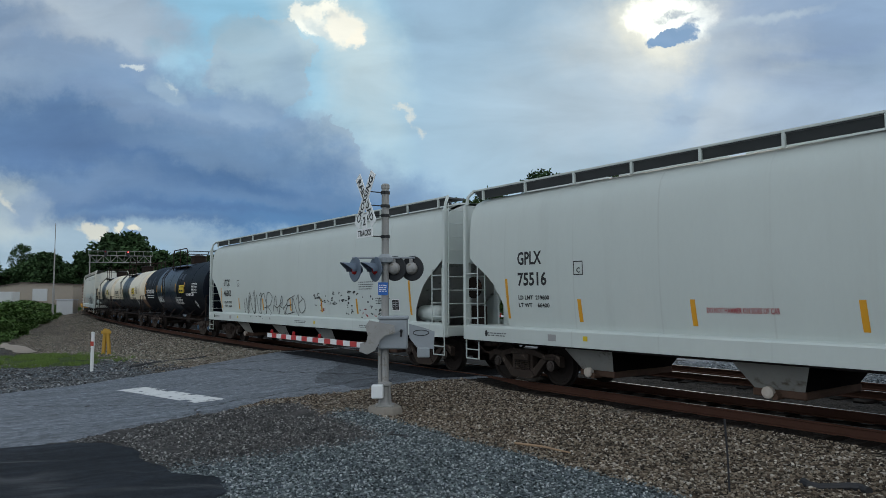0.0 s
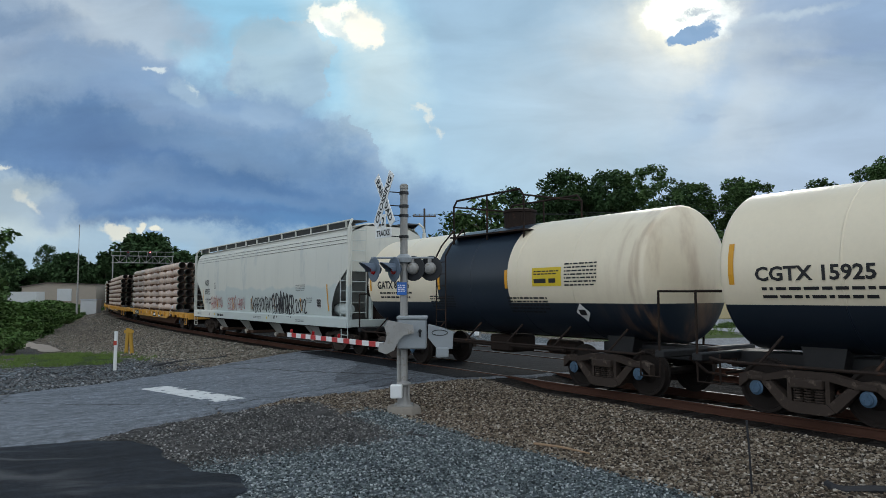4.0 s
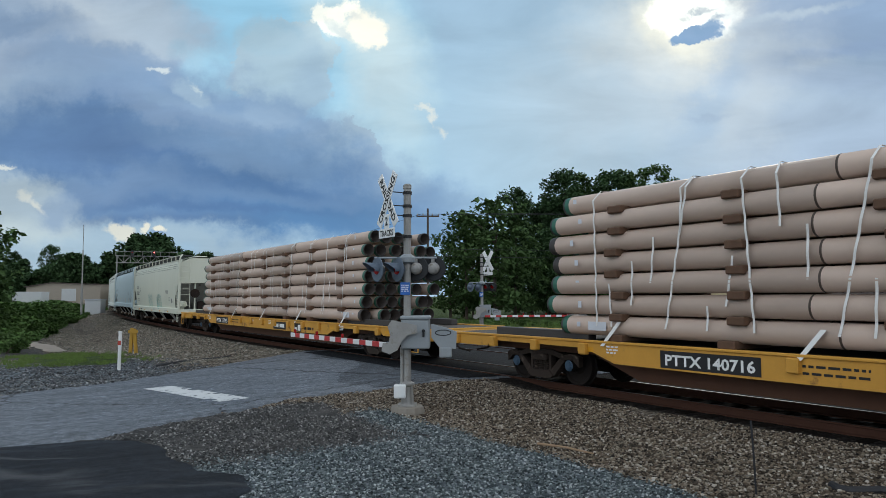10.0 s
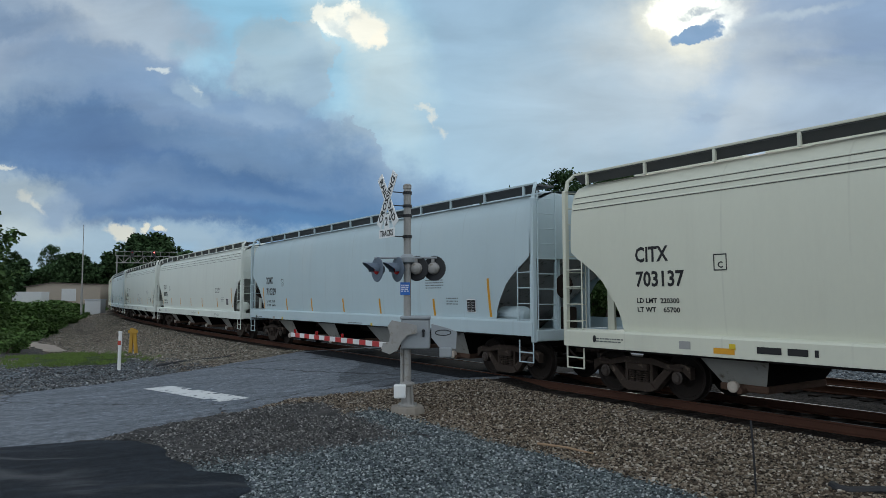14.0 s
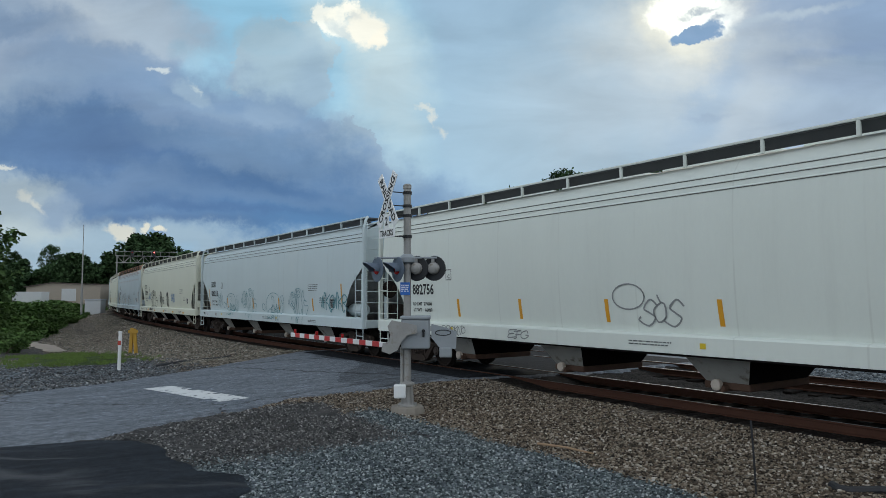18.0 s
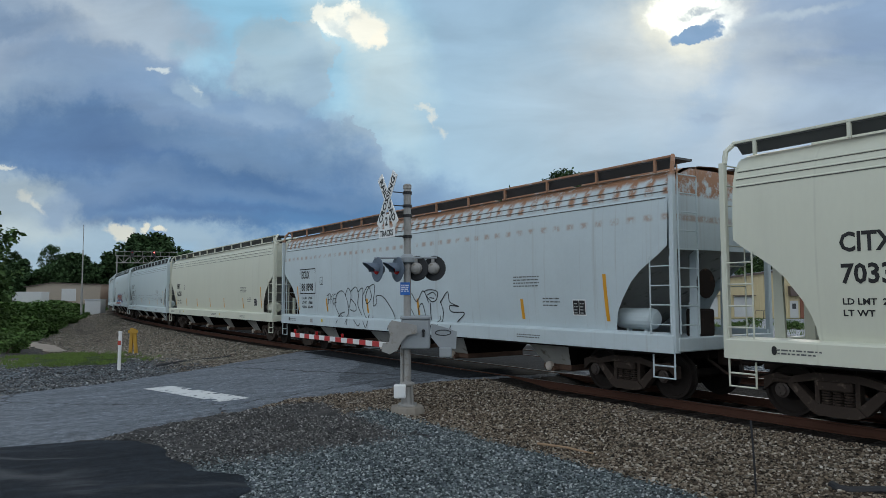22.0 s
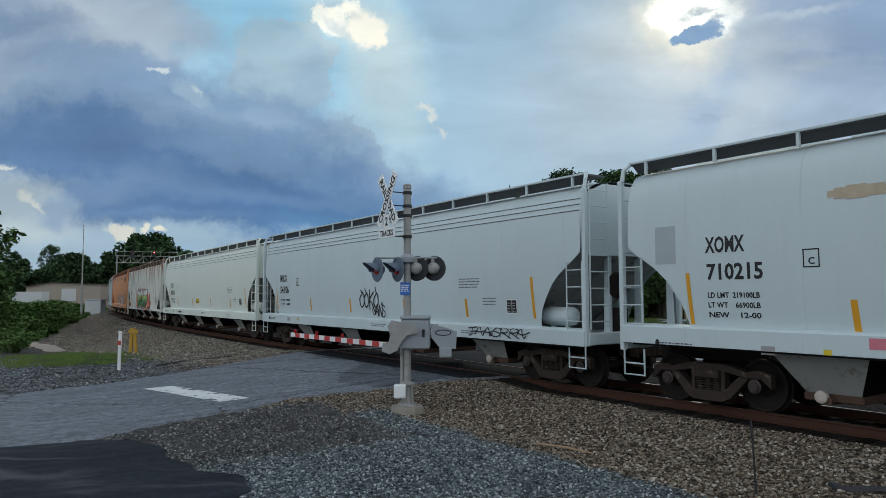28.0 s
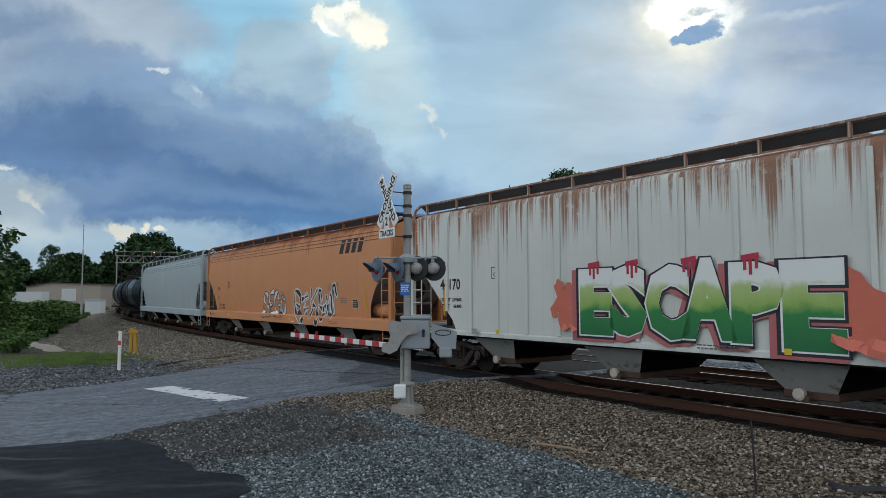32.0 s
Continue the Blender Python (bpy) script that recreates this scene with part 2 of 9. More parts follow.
def box(bm, x0, y0, z0, x1, y1, z1, bevel=0.0, m=None):
    """Adds a box between two corners, its edges bevelled, turned by m."""
    g = bmesh.ops.create_cube(bm, size=1.0, matrix=Matrix.LocRotScale(((x0 + x1) / 2, (y0 + y1) / 2, (z0 + z1) / 2), None, (x1 - x0, y1 - y0, z1 - z0)))
    vs = g["verts"]
    if bevel:
        es = list({e for v in vs for e in v.link_edges})
        r = bmesh.ops.bevel(bm, geom=es, offset=bevel, segments=1, affect="EDGES")
        vs = list({v for f in r["faces"] for v in f.verts} | {v for v in vs if v.is_valid})
    if m is not None:
        bmesh.ops.transform(bm, matrix=m, verts=[v for v in vs if v.is_valid])
    return vs


def tube(bm, pts, r, n=8, r2=None):
    """Adds a round bar along a line of points."""
    pts = [Vector(p) for p in pts]
    rings = []
    for i, p in enumerate(pts):
        d = (pts[min(i + 1, len(pts) - 1)] - pts[max(i - 1, 0)]).normalized()
        q = d.to_track_quat("Z", "Y")
        rad = r if r2 is None else r + (r2 - r) * i / (len(pts) - 1)
        rings.append([bm.verts.new(p + q @ Vector((rad * math.cos(6.28319 * k / n), rad * math.sin(6.28319 * k / n), 0))) for k in range(n)])
    for a, b in zip(rings, rings[1:]):
        for k in range(n):
            bm.faces.new((a[k], a[(k + 1) % n], b[(k + 1) % n], b[k]))
    bm.faces.new(rings[0][::-1])
    bm.faces.new(rings[-1])


def turned(bm, prof, n=24, m=Matrix()):
    """Adds a body turned round z from (radius, z) pairs."""
    rings = []
    for r, z in prof:
        rings.append([bm.verts.new(m @ Vector((r * math.cos(6.28319 * k / n), r * math.sin(6.28319 * k / n), z))) for k in range(n)])
    for a, b in zip(rings, rings[1:]):
        for k in range(n):
            bm.faces.new((a[k], a[(k + 1) % n], b[(k + 1) % n], b[k]))
    bm.faces.new(rings[0][::-1])
    bm.faces.new(rings[-1])


def plate(bm, pts, y0, y1, plane="xz"):
    """Adds a flat piece: a polygon in a plane, thickened from y0 to y1."""
    def at(p, h):
        return (p[0], h, p[1]) if plane == "xz" else ((p[0], p[1], h) if plane == "xy" else (h, p[0], p[1]))
    a = [bm.verts.new(at(p, y0)) for p in pts]
    b = [bm.verts.new(at(p, y1)) for p in pts]
    bm.faces.new(a)
    bm.faces.new(b[::-1])
    for i in range(len(pts)):
        j = (i + 1) % len(pts)
        bm.faces.new((a[j], a[i], b[i], b[j]))


def empty(name, m=Matrix()):
    e = new(name)
    e.matrix_basis = m
    e.empty_display_size = 0.3
    return e


# ---- the line of the track ----
KNOTS = (-140, -110, -80, -60, -40, -20, 0, 30)
BENDS = (0.00167, 0.00167, 0.00167, 0.00173, 0.0027, -0.00028, 0.00105, 0.0)
STEP = 0.5
LINE_S = np.arange(-560, 560 + STEP / 2, STEP)
_k = np.interp(LINE_S, KNOTS, BENDS)
_i0 = int(round(560 / STEP))
_ph = np.concatenate([[0], np.cumsum((_k[1:] + _k[:-1]) / 2 * STEP)])
LINE_PH = _ph - _ph[_i0] - 0.96712
_x = np.concatenate([[0], np.cumsum((np.cos(LINE_PH)[1:] + np.cos(LINE_PH)[:-1]) / 2 * STEP)])
_y = np.concatenate([[0], np.cumsum((np.sin(LINE_PH)[1:] + np.sin(LINE_PH)[:-1]) / 2 * STEP)])
LINE_X, LINE_Y = _x - _x[_i0] + 7.95067, _y - _y[_i0] + 10.19881


def W(s, d, z=0.0):
    """World point s metres along the near track and d metres off it, towards the eye."""
    p = np.interp(s, LINE_S, LINE_PH)
    return Vector((np.interp(s, LINE_S, LINE_X) + math.sin(p) * d, np.interp(s, LINE_S, LINE_Y) - math.cos(p) * d, z))


def heading(s):
    return float(np.interp(s, LINE_S, LINE_PH))


def along(s, d, z=0.0):
    """Pose at that place with x along the track and y away from the eye."""
    return Matrix.Translation(W(s, d, z)) @ Matrix.Rotation(heading(s), 4, "Z")


def sd_of(xs, ys):
    """Track coordinates of many points."""
    sel = np.arange(0, len(LINE_S), 4)
    sel = sel[(LINE_S[sel] > -420) & (LINE_S[sel] < 260)]
    xs, ys = np.asarray(xs, float), np.asarray(ys, float)
    out_s, out_d = np.empty(len(xs)), np.empty(len(xs))
    for i in range(0, len(xs), 4000):
        x, y = xs[i:i + 4000, None], ys[i:i + 4000, None]
        j = sel[np.argmin((x - LINE_X[sel]) ** 2 + (y - LINE_Y[sel]) ** 2, axis=1)]
        p = LINE_PH[j]
        rx, ry = xs[i:i + 4000] - LINE_X[j], ys[i:i + 4000] - LINE_Y[j]
        out_s[i:i + 4000] = LINE_S[j] + rx * np.cos(p) + ry * np.sin(p)
        out_d[i:i + 4000] = rx * np.sin(p) - ry * np.cos(p)
    return out_s, out_d


ROAD_S0, ROAD_S1 = -21.2, -10.2


def step01(v, lo, hi):
    t = np.clip((v - lo) / (hi - lo), 0, 1)
    return t * t * (3 - 2 * t)


def road_z(s, d):
    """Height of the road over the crossing."""
    near = np.interp(d, (0, 1.6, 5, 9, 14, 60), (-0.02, -0.03, -0.2, -0.34, -0.4, -0.45))
    far = np.interp(-d, (0, 6.5, 12, 40, 90), (-0.02, -0.04, -0.3, -0.8, -1.1))
    return np.where(d > 0, near, far) - step01(-s, 14, 22) * step01(d, 3, 9) * 0.12


def ground_z(s, d):
    """Height of the bare ground: ballast shoulder, then flat land; a bank beside the far bend."""
    low = -0.36 - 0.75 * step01(-s, 24, 45)
    near = np.interp(d, (0, 1.75), (-0.17, -0.17))
    near = near + (low - near) * step01(d, 1.6, np.where(s < -24, 5.6, 4.4) + 0 * d)
    far = -0.2 - 0.9 * step01(-d, 6.6, 45)
    z = np.where(d > 0, near, far)
    w = step01(s, ROAD_S0 - 2.2, ROAD_S0 - 0.2) * (1 - step01(s, ROAD_S1 + 0.2, ROAD_S1 + 2.0)) * (1 - step01(d, 16, 24))
    return z * (1 - w) + (road_z(s, d) - 0.03) * w

# ---- ground, road, track ----


def ground_mat():
    m = bpy.data.materials.new("ground_cover")
    m.use_nodes = True
    nt = m.node_tree
    bsdf = nt.nodes["Principled BSDF"]
    pos = nd(nt, "ShaderNodeTexCoord").outputs["Object"]
    zone = nd(nt, "ShaderNodeAttribute")
    zone.attribute_name = "zone"
    zr = nd(nt, "ShaderNodeSeparateXYZ", {0: zone.outputs["Vector"]})
    vor = nd(nt, "ShaderNodeTexVoronoi", {"Vector": pos, "Scale": 17.0, "Randomness": 1.0})
    vor2 = nd(nt, "ShaderNodeTexVoronoi", {"Vector": pos, "Scale": 34.0, "Randomness": 1.0})
    tone = nd(nt, "ShaderNodeSeparateXYZ", {0: vor.outputs["Color"]}).outputs[0]
    big = nd(nt, "ShaderNodeTexNoise", {"Vector": pos, "Scale": 0.55, "Detail": 6.0, "Roughness": 0.62}).outputs["Fac"]
    mid = nd(nt, "ShaderNodeTexNoise", {"Vector": pos, "Scale": 3.0, "Detail": 6.0, "Roughness": 0.62}).outputs["Fac"]

    def ramp(fac, stops):
        n = nd(nt, "ShaderNodeValToRGB", {0: fac})
        els = n.color_ramp.elements
        while len(els) < len(stops):
            els.new(0.5)
        for e, (p, colour) in zip(els, stops):
            e.position, e.color = p, colour
        return n.outputs[0]

    brown = ramp(tone, [(0.0, c4(0.02, 0.017, 0.013)), (0.45, c4(0.105, 0.085, 0.062)), (0.8, c4(0.24, 0.2, 0.155)), (1.0, c4(0.4, 0.36, 0.31))])
    blue = ramp(tone, [(0.0, c4(0.035, 0.042, 0.046)), (0.5, c4(0.11, 0.128, 0.14)), (0.85, c4(0.17, 0.192, 0.205)), (1.0, c4(0.36, 0.38, 0.39))])
    dirt = ramp(mid, [(0.3, c4(0.035, 0.034, 0.034)), (0.6, c4(0.095, 0.09, 0.085)), (0.8, c4(0.17, 0.16, 0.145))])
    grass = ramp(mid, [(0.25, c4(0.03, 0.05, 0.016)), (0.6, c4(0.07, 0.1, 0.03)), (0.85, c4(0.15, 0.15, 0.06))])

    def edge(v, lo=0.38, hi=0.62):
        w = fm(nt, "ADD", v, fm(nt, "MULTIPLY", fm(nt, "SUBTRACT", mid, 0.5), 0.9))
        return smooth(nt, w, lo, hi)

    gravel = mixc(nt, edge(zr.outputs[0]), brown, blue)
    # ballast under the train darkened: oil-dark stone plus shade put into the colour
    oil_shade = nd(nt, "ShaderNodeAttribute")
    oil_shade.attribute_name = "oil_shade"
    gravel = mixc(nt, fm(nt, "MULTIPLY", oil_shade.outputs["Fac"], 0.93), gravel, c4(0.009, 0.008, 0.008))
    gravel = mixc(nt, edge(zr.outputs[1]), gravel, dirt)
    col = mixc(nt, edge(zr.outputs[2]), gravel, grass)
    col = vm(nt, "MULTIPLY", col, ramp(big, [(0.3, c4(0.78, 0.78, 0.78)), (0.7, c4(1.15, 1.15, 1.15))]))
    nt.links.new(col, bsdf.inputs["Base Color"])
    bsdf.inputs["Roughness"].default_value = 0.92
    bsdf.inputs["Specular IOR Level"].default_value = 0.08
    h = fm(nt, "SUBTRACT", 1.0, fm(nt, "ADD", vor.outputs["Distance"], fm(nt, "MULTIPLY", vor2.outputs["Distance"], 0.5)))
    bn = nd(nt, "ShaderNodeBump", {"Height": h, "Strength": 1.0, "Distance": 0.045})
    nt.links.new(bn.outputs[0], bsdf.inputs["Normal"])
    return m


def zones(s, d):
    """Shares of blue gravel, bare dirt and grass at points in track coordinates."""
    blue = step01(d, 4.6, 5.4) * step01(s, -9.6, -8.4)
    blue = np.maximum(blue, 0.6 * step01(d, 5.5, 7) * step01(-s, 16.5, 17.5) * (1 - step01(-s, 25, 28)))
    blue = np.maximum(blue, 0.9 * step01(-d, 5.0, 6.0) * (1 - step01(-d, 12, 16)))
    dirt = step01(d, 5.2, 6.4) * step01(-s, 5.2, 7.4) * (1 - step01(-s, 10, 11)) * 0.95
    dirt = np.maximum(dirt, step01(d, 7.6, 9.0) * step01(-s, 26, 30) * 0.6)
    grass = step01(-s, 22.5, 24.5) * (1 - step01(-s, 31, 35)) * np.exp(-((d - 8.6) / 1.9) ** 2) * 0.95
    grass = np.maximum(grass, step01(-s, 38, 48) * step01(d, 8.5, 11))
    grass = np.maximum(grass, step01(-d, 13, 18) * 0.9)
    grass = np.maximum(grass, step01(d, 22, 30) * 0.7)
    return np.stack([blue, dirt, grass], axis=1)


def sheet(name, xs, ys, zfun, material, keep=None, attr=None):
    """A grid mesh with heights from zfun(s, d)."""
    gx, gy = np.meshgrid(xs, ys)
    px, py = gx.ravel(), gy.ravel()
    s, d = sd_of(px, py)
    z = zfun(s, d)
    nx = len(xs)
    quads = [(j * nx + i, j * nx + i + 1, (j + 1) * nx + i + 1, (j + 1) * nx + i) for j in range(len(ys) - 1) for i in range(nx - 1)]
    if keep is not None:
        ok = keep(px, py, s, d)
        quads = [q for q in quads if all(ok[k] for k in q)]
    me = bpy.data.meshes.new(name)
    me.from_pydata(np.stack([px, py, z], axis=1).tolist(), [], quads)
    for p in me.polygons:
        p.use_smooth = True
    if attr is not None:
        at = me.attributes.new("zone", "FLOAT_VECTOR", "POINT")
        at.data.foreach_set("vector", attr(s, d).astype(np.float32).ravel())
        # oil and painted shade: full over both tracks, fading out at the edges
        oil_shade_at = me.attributes.new("oil_shade", "FLOAT", "POINT")
        oil_shade_at.data.foreach_set("value", (step01(-d, -1.7, -1.25) * (1 - step01(-d, 5.9, 6.6))).astype(np.float32))
    me.materials.append(material)
    return new(name, me)


def uneven(lo, hi, near_lo, near_hi, fine, growth):
    """Grid lines that are close together in the middle stretch."""
    v = list(np.arange(near_lo, near_hi + fine / 2, fine))
    st = fine
    while v[-1] < hi:
        st *= growth
        v.append(v[-1] + st)
    st = fine
    while v[0] > lo:
        st *= growth
        v.insert(0, v[0] - st)
    return np.array(v)


def lumps(s, d):
    return 0.025 * np.sin(s * 2.1 + d * 1.3) * np.sin(d * 2.7 - s * 0.7) + 0.015 * np.sin(s * 5.3) * np.sin(d * 4.9)


GROUND = ground_mat()
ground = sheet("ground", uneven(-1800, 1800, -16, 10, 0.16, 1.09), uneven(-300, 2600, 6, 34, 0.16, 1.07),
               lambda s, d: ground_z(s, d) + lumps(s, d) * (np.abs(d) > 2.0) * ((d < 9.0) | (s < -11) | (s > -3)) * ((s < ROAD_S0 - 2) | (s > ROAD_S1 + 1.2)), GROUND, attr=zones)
tagged(ground, "grey and brown gravel ground with patchy grass", "ground", kind="structure")


def asphalt(name, base, cracks=True, streaks=0.0, spec=0.3):
    m = mat(name, base, rough=0.82, var=0.35, spec=spec, scale=0.5, fine=60, bump=0.35, stain=c4(base[0] * 0.6, base[1] * 0.6, base[2] * 0.62), stain_at=0.6)
    nt = m.node_tree
    bsdf = nt.nodes["Principled BSDF"]
    old = bsdf.inputs["Base Color"].links[0].from_socket
    co = nd(nt, "ShaderNodeTexCoord").outputs["Object"]
    bent = vm(nt, "ADD", co, vm(nt, "MULTIPLY", nd(nt, "ShaderNodeTexNoise", {"Vector": co, "Scale": 1.6, "Detail": 5.0}).outputs["Color"], (0.9, 0.9, 0)))
    vor = nd(nt, "ShaderNodeTexVoronoi", {"Vector": bent, "Scale": 0.16})
    vor.feature = "DISTANCE_TO_EDGE"
    line = smooth(nt, vor.outputs["Distance"], 0.006, 0.0015)
    grit = nd(nt, "ShaderNodeTexNoise", {"Vector": co, "Scale": 75.0, "Detail": 3.0}).outputs["Fac"]
    col = mixc(nt, smooth(nt, grit, 0.56, 0.72), old, c4(base[0] * 2.9, base[1] * 2.9, base[2] * 2.8))
    pit = nd(nt, "ShaderNodeTexNoise", {"Vector": co, "Scale": 38.0, "Detail": 4.0, "Roughness": 0.7}).outputs["Fac"]
    col = mixc(nt, fm(nt, "MULTIPLY", smooth(nt, pit, 0.52, 0.68), 0.6), col, c4(base[0] * 0.35, base[1] * 0.35, base[2] * 0.36))
    worn = nd(nt, "ShaderNodeTexNoise", {"Vector": co, "Scale": 7.0, "Detail": 7.0, "Roughness": 0.75}).outputs["Fac"]
    k = fm(nt, "ADD", fm(nt, "MULTIPLY", smooth(nt, worn, 0.32, 0.68), 0.85), 0.58)
    col = vm(nt, "MULTIPLY", col, nd(nt, "ShaderNodeCombineXYZ", {0: k, 1: k, 2: k}).outputs[0])
    if streaks:
        p = heading(-15)
        along_road = vm(nt, "DOT_PRODUCT", co, (math.sin(p), -math.cos(p), 0))
        across = vm(nt, "DOT_PRODUCT", co, (math.cos(p), math.sin(p), 0))
        v = nd(nt, "ShaderNodeCombineXYZ", {0: fm(nt, "MULTIPLY", across, 3.0), 1: fm(nt, "MULTIPLY", along_road, 0.22), 2: 0.0}).outputs[0]
        st = nd(nt, "ShaderNodeTexNoise", {"Vector": v, "Scale": 1.0, "Detail": 8.0, "Roughness": 0.7}).outputs["Fac"]
        k = fm(nt, "ADD", fm(nt, "MULTIPLY", smooth(nt, st, 0.3, 0.7), streaks), 1.0 - streaks / 2)
        col = vm(nt, "MULTIPLY", col, nd(nt, "ShaderNodeCombineXYZ", {0: k, 1: k, 2: k}).outputs[0])
    if cracks:
        col = mixc(nt, fm(nt, "MULTIPLY", line, 0.85), col, c4(0.015, 0.015, 0.015))
    nt.links.new(col, bsdf.inputs["Base Color"])
    return m


ROAD = asphalt("worn_asphalt", c4(0.122, 0.134, 0.15), streaks=0.5)
BLACKTOP = asphalt("dark_asphalt", c4(0.011, 0.0135, 0.018), cracks=False, streaks=1.1, spec=0.2)


nt = BLACKTOP.node_tree
top_col = nt.nodes["Principled BSDF"].inputs["Base Color"].links[0].from_socket
top_at = nd(nt, "ShaderNodeTexCoord").outputs["Object"]
bent_at = vm(nt, "ADD", top_at, vm(nt, "MULTIPLY", nd(nt, "ShaderNodeTexNoise", {"Vector": top_at, "Scale": 0.5, "Detail": 2.0}).outputs["Color"], (1.6, 1.6, 0)))
sweep = nd(nt, "ShaderNodeTexNoise", {"Vector": vm(nt, "MULTIPLY", bent_at, (0.35, 1.9, 1.0)), "Scale": 1.0, "Detail": 6.0, "Roughness": 0.55}).outputs["Fac"]
nt.links.new(mixc(nt, fm(nt, "MULTIPLY", smooth(nt, sweep, 0.5, 0.68), 0.8), top_col, c4(0.075, 0.076, 0.078)), nt.nodes["Principled BSDF"].inputs["Base Color"])


def road_lo(d):
    return np.interp(d, (-60, 0, 2.2, 5.2, 8, 10, 11.5, 16), (-21.2, -21.2, -20.8, -19.5, -18.2, -17.4, -16.8, -16)) + 0.06 * np.sin(d * 2.3) + 0.04 * np.sin(d * 6.1)


def road_hi(d):
    return np.interp(d, (-60, -0.5, 1.6, 3.2, 6.3, 7.8, 9, 10, 11.8, 30), (-9.4, -9.6, -10.3, -10.8, -11.0, -10.5, -10.1, -9.6, -9.35, -9.3)) + (0.1 * np.sin(d * 1.9) + 0.07 * np.sin(d * 4.3 + 1) + 0.05 * np.sin(d * 11.7) + 0.03 * np.sin(d * 23.0 + d * d))


def road_sheet(name, d_lines, lo, hi, n, zfun, material):
    """A sheet between two edges lo(d) and hi(d), laid out along the track."""
    d_lines = np.asarray(d_lines)
    u = np.linspace(0, 1, n + 1)
    S = lo(d_lines)[:, None] * (1 - u) + hi(d_lines)[:, None] * u
    S = np.concatenate([S[:, :1] - 0.14, S, S[:, -1:] + 0.14], axis=1)
    n += 2
    D = np.repeat(d_lines, n + 1)
    drop = np.zeros(S.shape)
    drop[:, 0] = drop[:, -1] = 0.1
    S = S.ravel()
    z = zfun(S, D) - drop.ravel()
    quads = [(j * (n + 1) + i, j * (n + 1) + i + 1, (j + 1) * (n + 1) + i + 1, (j + 1) * (n + 1) + i) for j in range(len(d_lines) - 1) for i in range(n)]
    me = bpy.data.meshes.new(name)
    me.from_pydata([(p.x, p.y, h) for p, h in zip([W(s, d) for s, d in zip(S, D)], z)], [], quads)
    for p in me.polygons:
        p.use_smooth = True
    me.materials.append(material)
    return new(name, me)


road = road_sheet("road", np.concatenate([np.arange(-60, -8, 0.8), np.arange(-8, 14, 0.1), np.arange(14, 30, 0.8)]), road_lo, road_hi, 36, road_z, ROAD)
tagged(road, "worn grey asphalt road with cracks over the crossing", "road", kind="structure")


def patch_d(s):
    """Near edge of the track-side of the black apron."""
    return np.interp(s, (-9.5, -9.1, -8.6, -8.0, -7.0, -6.0, -5.5, -4.6, -3.9), (11.9, 10.4, 9.85, 9.66, 9.7, 9.56, 9.2, 9.3, 10.3)) + 0.03 * np.sin(s * 5.1) + 0.015 * np.sin(s * 11.3 + 2) + 0.008 * np.sin(s * 27)


def patch_mesh():
    ss = np.arange(-9.5, -3.85, 0.06)
    bm = bmesh.new()
    rows = []
    for s in ss:
        d0 = float(patch_d(s))
        row = []
        for d in [d0, d0 + 0.05, d0 + 0.2] + list(np.linspace(d0 + 0.6, 22, 22)):
            lift = 0.004 + 0.03 * float(step01(np.array(d), d0, d0 + 0.5))
            row.append(bm.verts.new(W(s, d, max(float(road_z(np.array(s), np.array(d))), float(ground_z(np.array(s), np.array(d)))) + lift)))
        rows.append(row)
    for a, b in zip(rows, rows[1:]):
        for k in range(len(a) - 1):
            bm.faces.new((a[k], a[k + 1], b[k + 1], b[k]))
    return part("road_patch", bm, BLACKTOP, smooth_faces=True)


tagged(patch_mesh(), "fresh black asphalt apron beside the gravel", "road", kind="structure")


def apron_mesh():
    """Darker asphalt from the road's bend up to and between the rails."""
    mt = asphalt("crossing_asphalt", c4(0.08, 0.087, 0.097), cracks=True, streaks=0.6, spec=0.2)
    # strips along the rails near-black: the train's shade painted into the asphalt
    panel = asphalt("shaded_crossing_panel", c4(0.015, 0.016, 0.018), cracks=False, streaks=0.5, spec=0.05)
    bm = bmesh.new()
    for lo, hi in ((1.9, 4.0), (0.84, 1.89), (-0.66, 0.66), (-3.64, -0.84), (-5.14, -3.86), (-7.5, -5.36)):
        ss = np.arange(-20.6, -9.8, 0.12)
        rows = []
        for s in ss:
            s = float(s)
            top = hi if hi < 3 else 2.0 + 2.2 * float(step01(np.array(s), -16.5, -12.2)) + 0.16 * math.sin(s * 1.3) + 0.08 * math.sin(s * 3.9) + 0.03 * math.sin(s * 13)
            row = []
            for k in range(9):
                d = lo + (top - lo) * k / 8
                ss2 = min(s, float(road_hi(np.array(d))) - 0.12)
                row.append(bm.verts.new(W(ss2, d, float(road_z(np.array(ss2), np.array(d))) + 0.008)))
            rows.append(row)
        for a, b in zip(rows, rows[1:]):
            for k in range(8):
                if (a[k].co - b[k].co).length > 0.01 and (a[k + 1].co - b[k + 1].co).length > 0.01:
                    f = bm.faces.new((a[k], a[k + 1], b[k + 1], b[k]))
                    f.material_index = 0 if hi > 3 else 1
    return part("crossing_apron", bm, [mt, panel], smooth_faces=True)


tagged(apron_mesh(), "darker asphalt apron between the rails", "road", kind="structure")
WHITE_LINE = mat("road_paint", c4(0.62, 0.62, 0.6), rough=0.7, var=0.2, scale=3, fine=40, stain=c4(0.1, 0.108, 0.118), stain_at=0.54)
bm = bmesh.new()
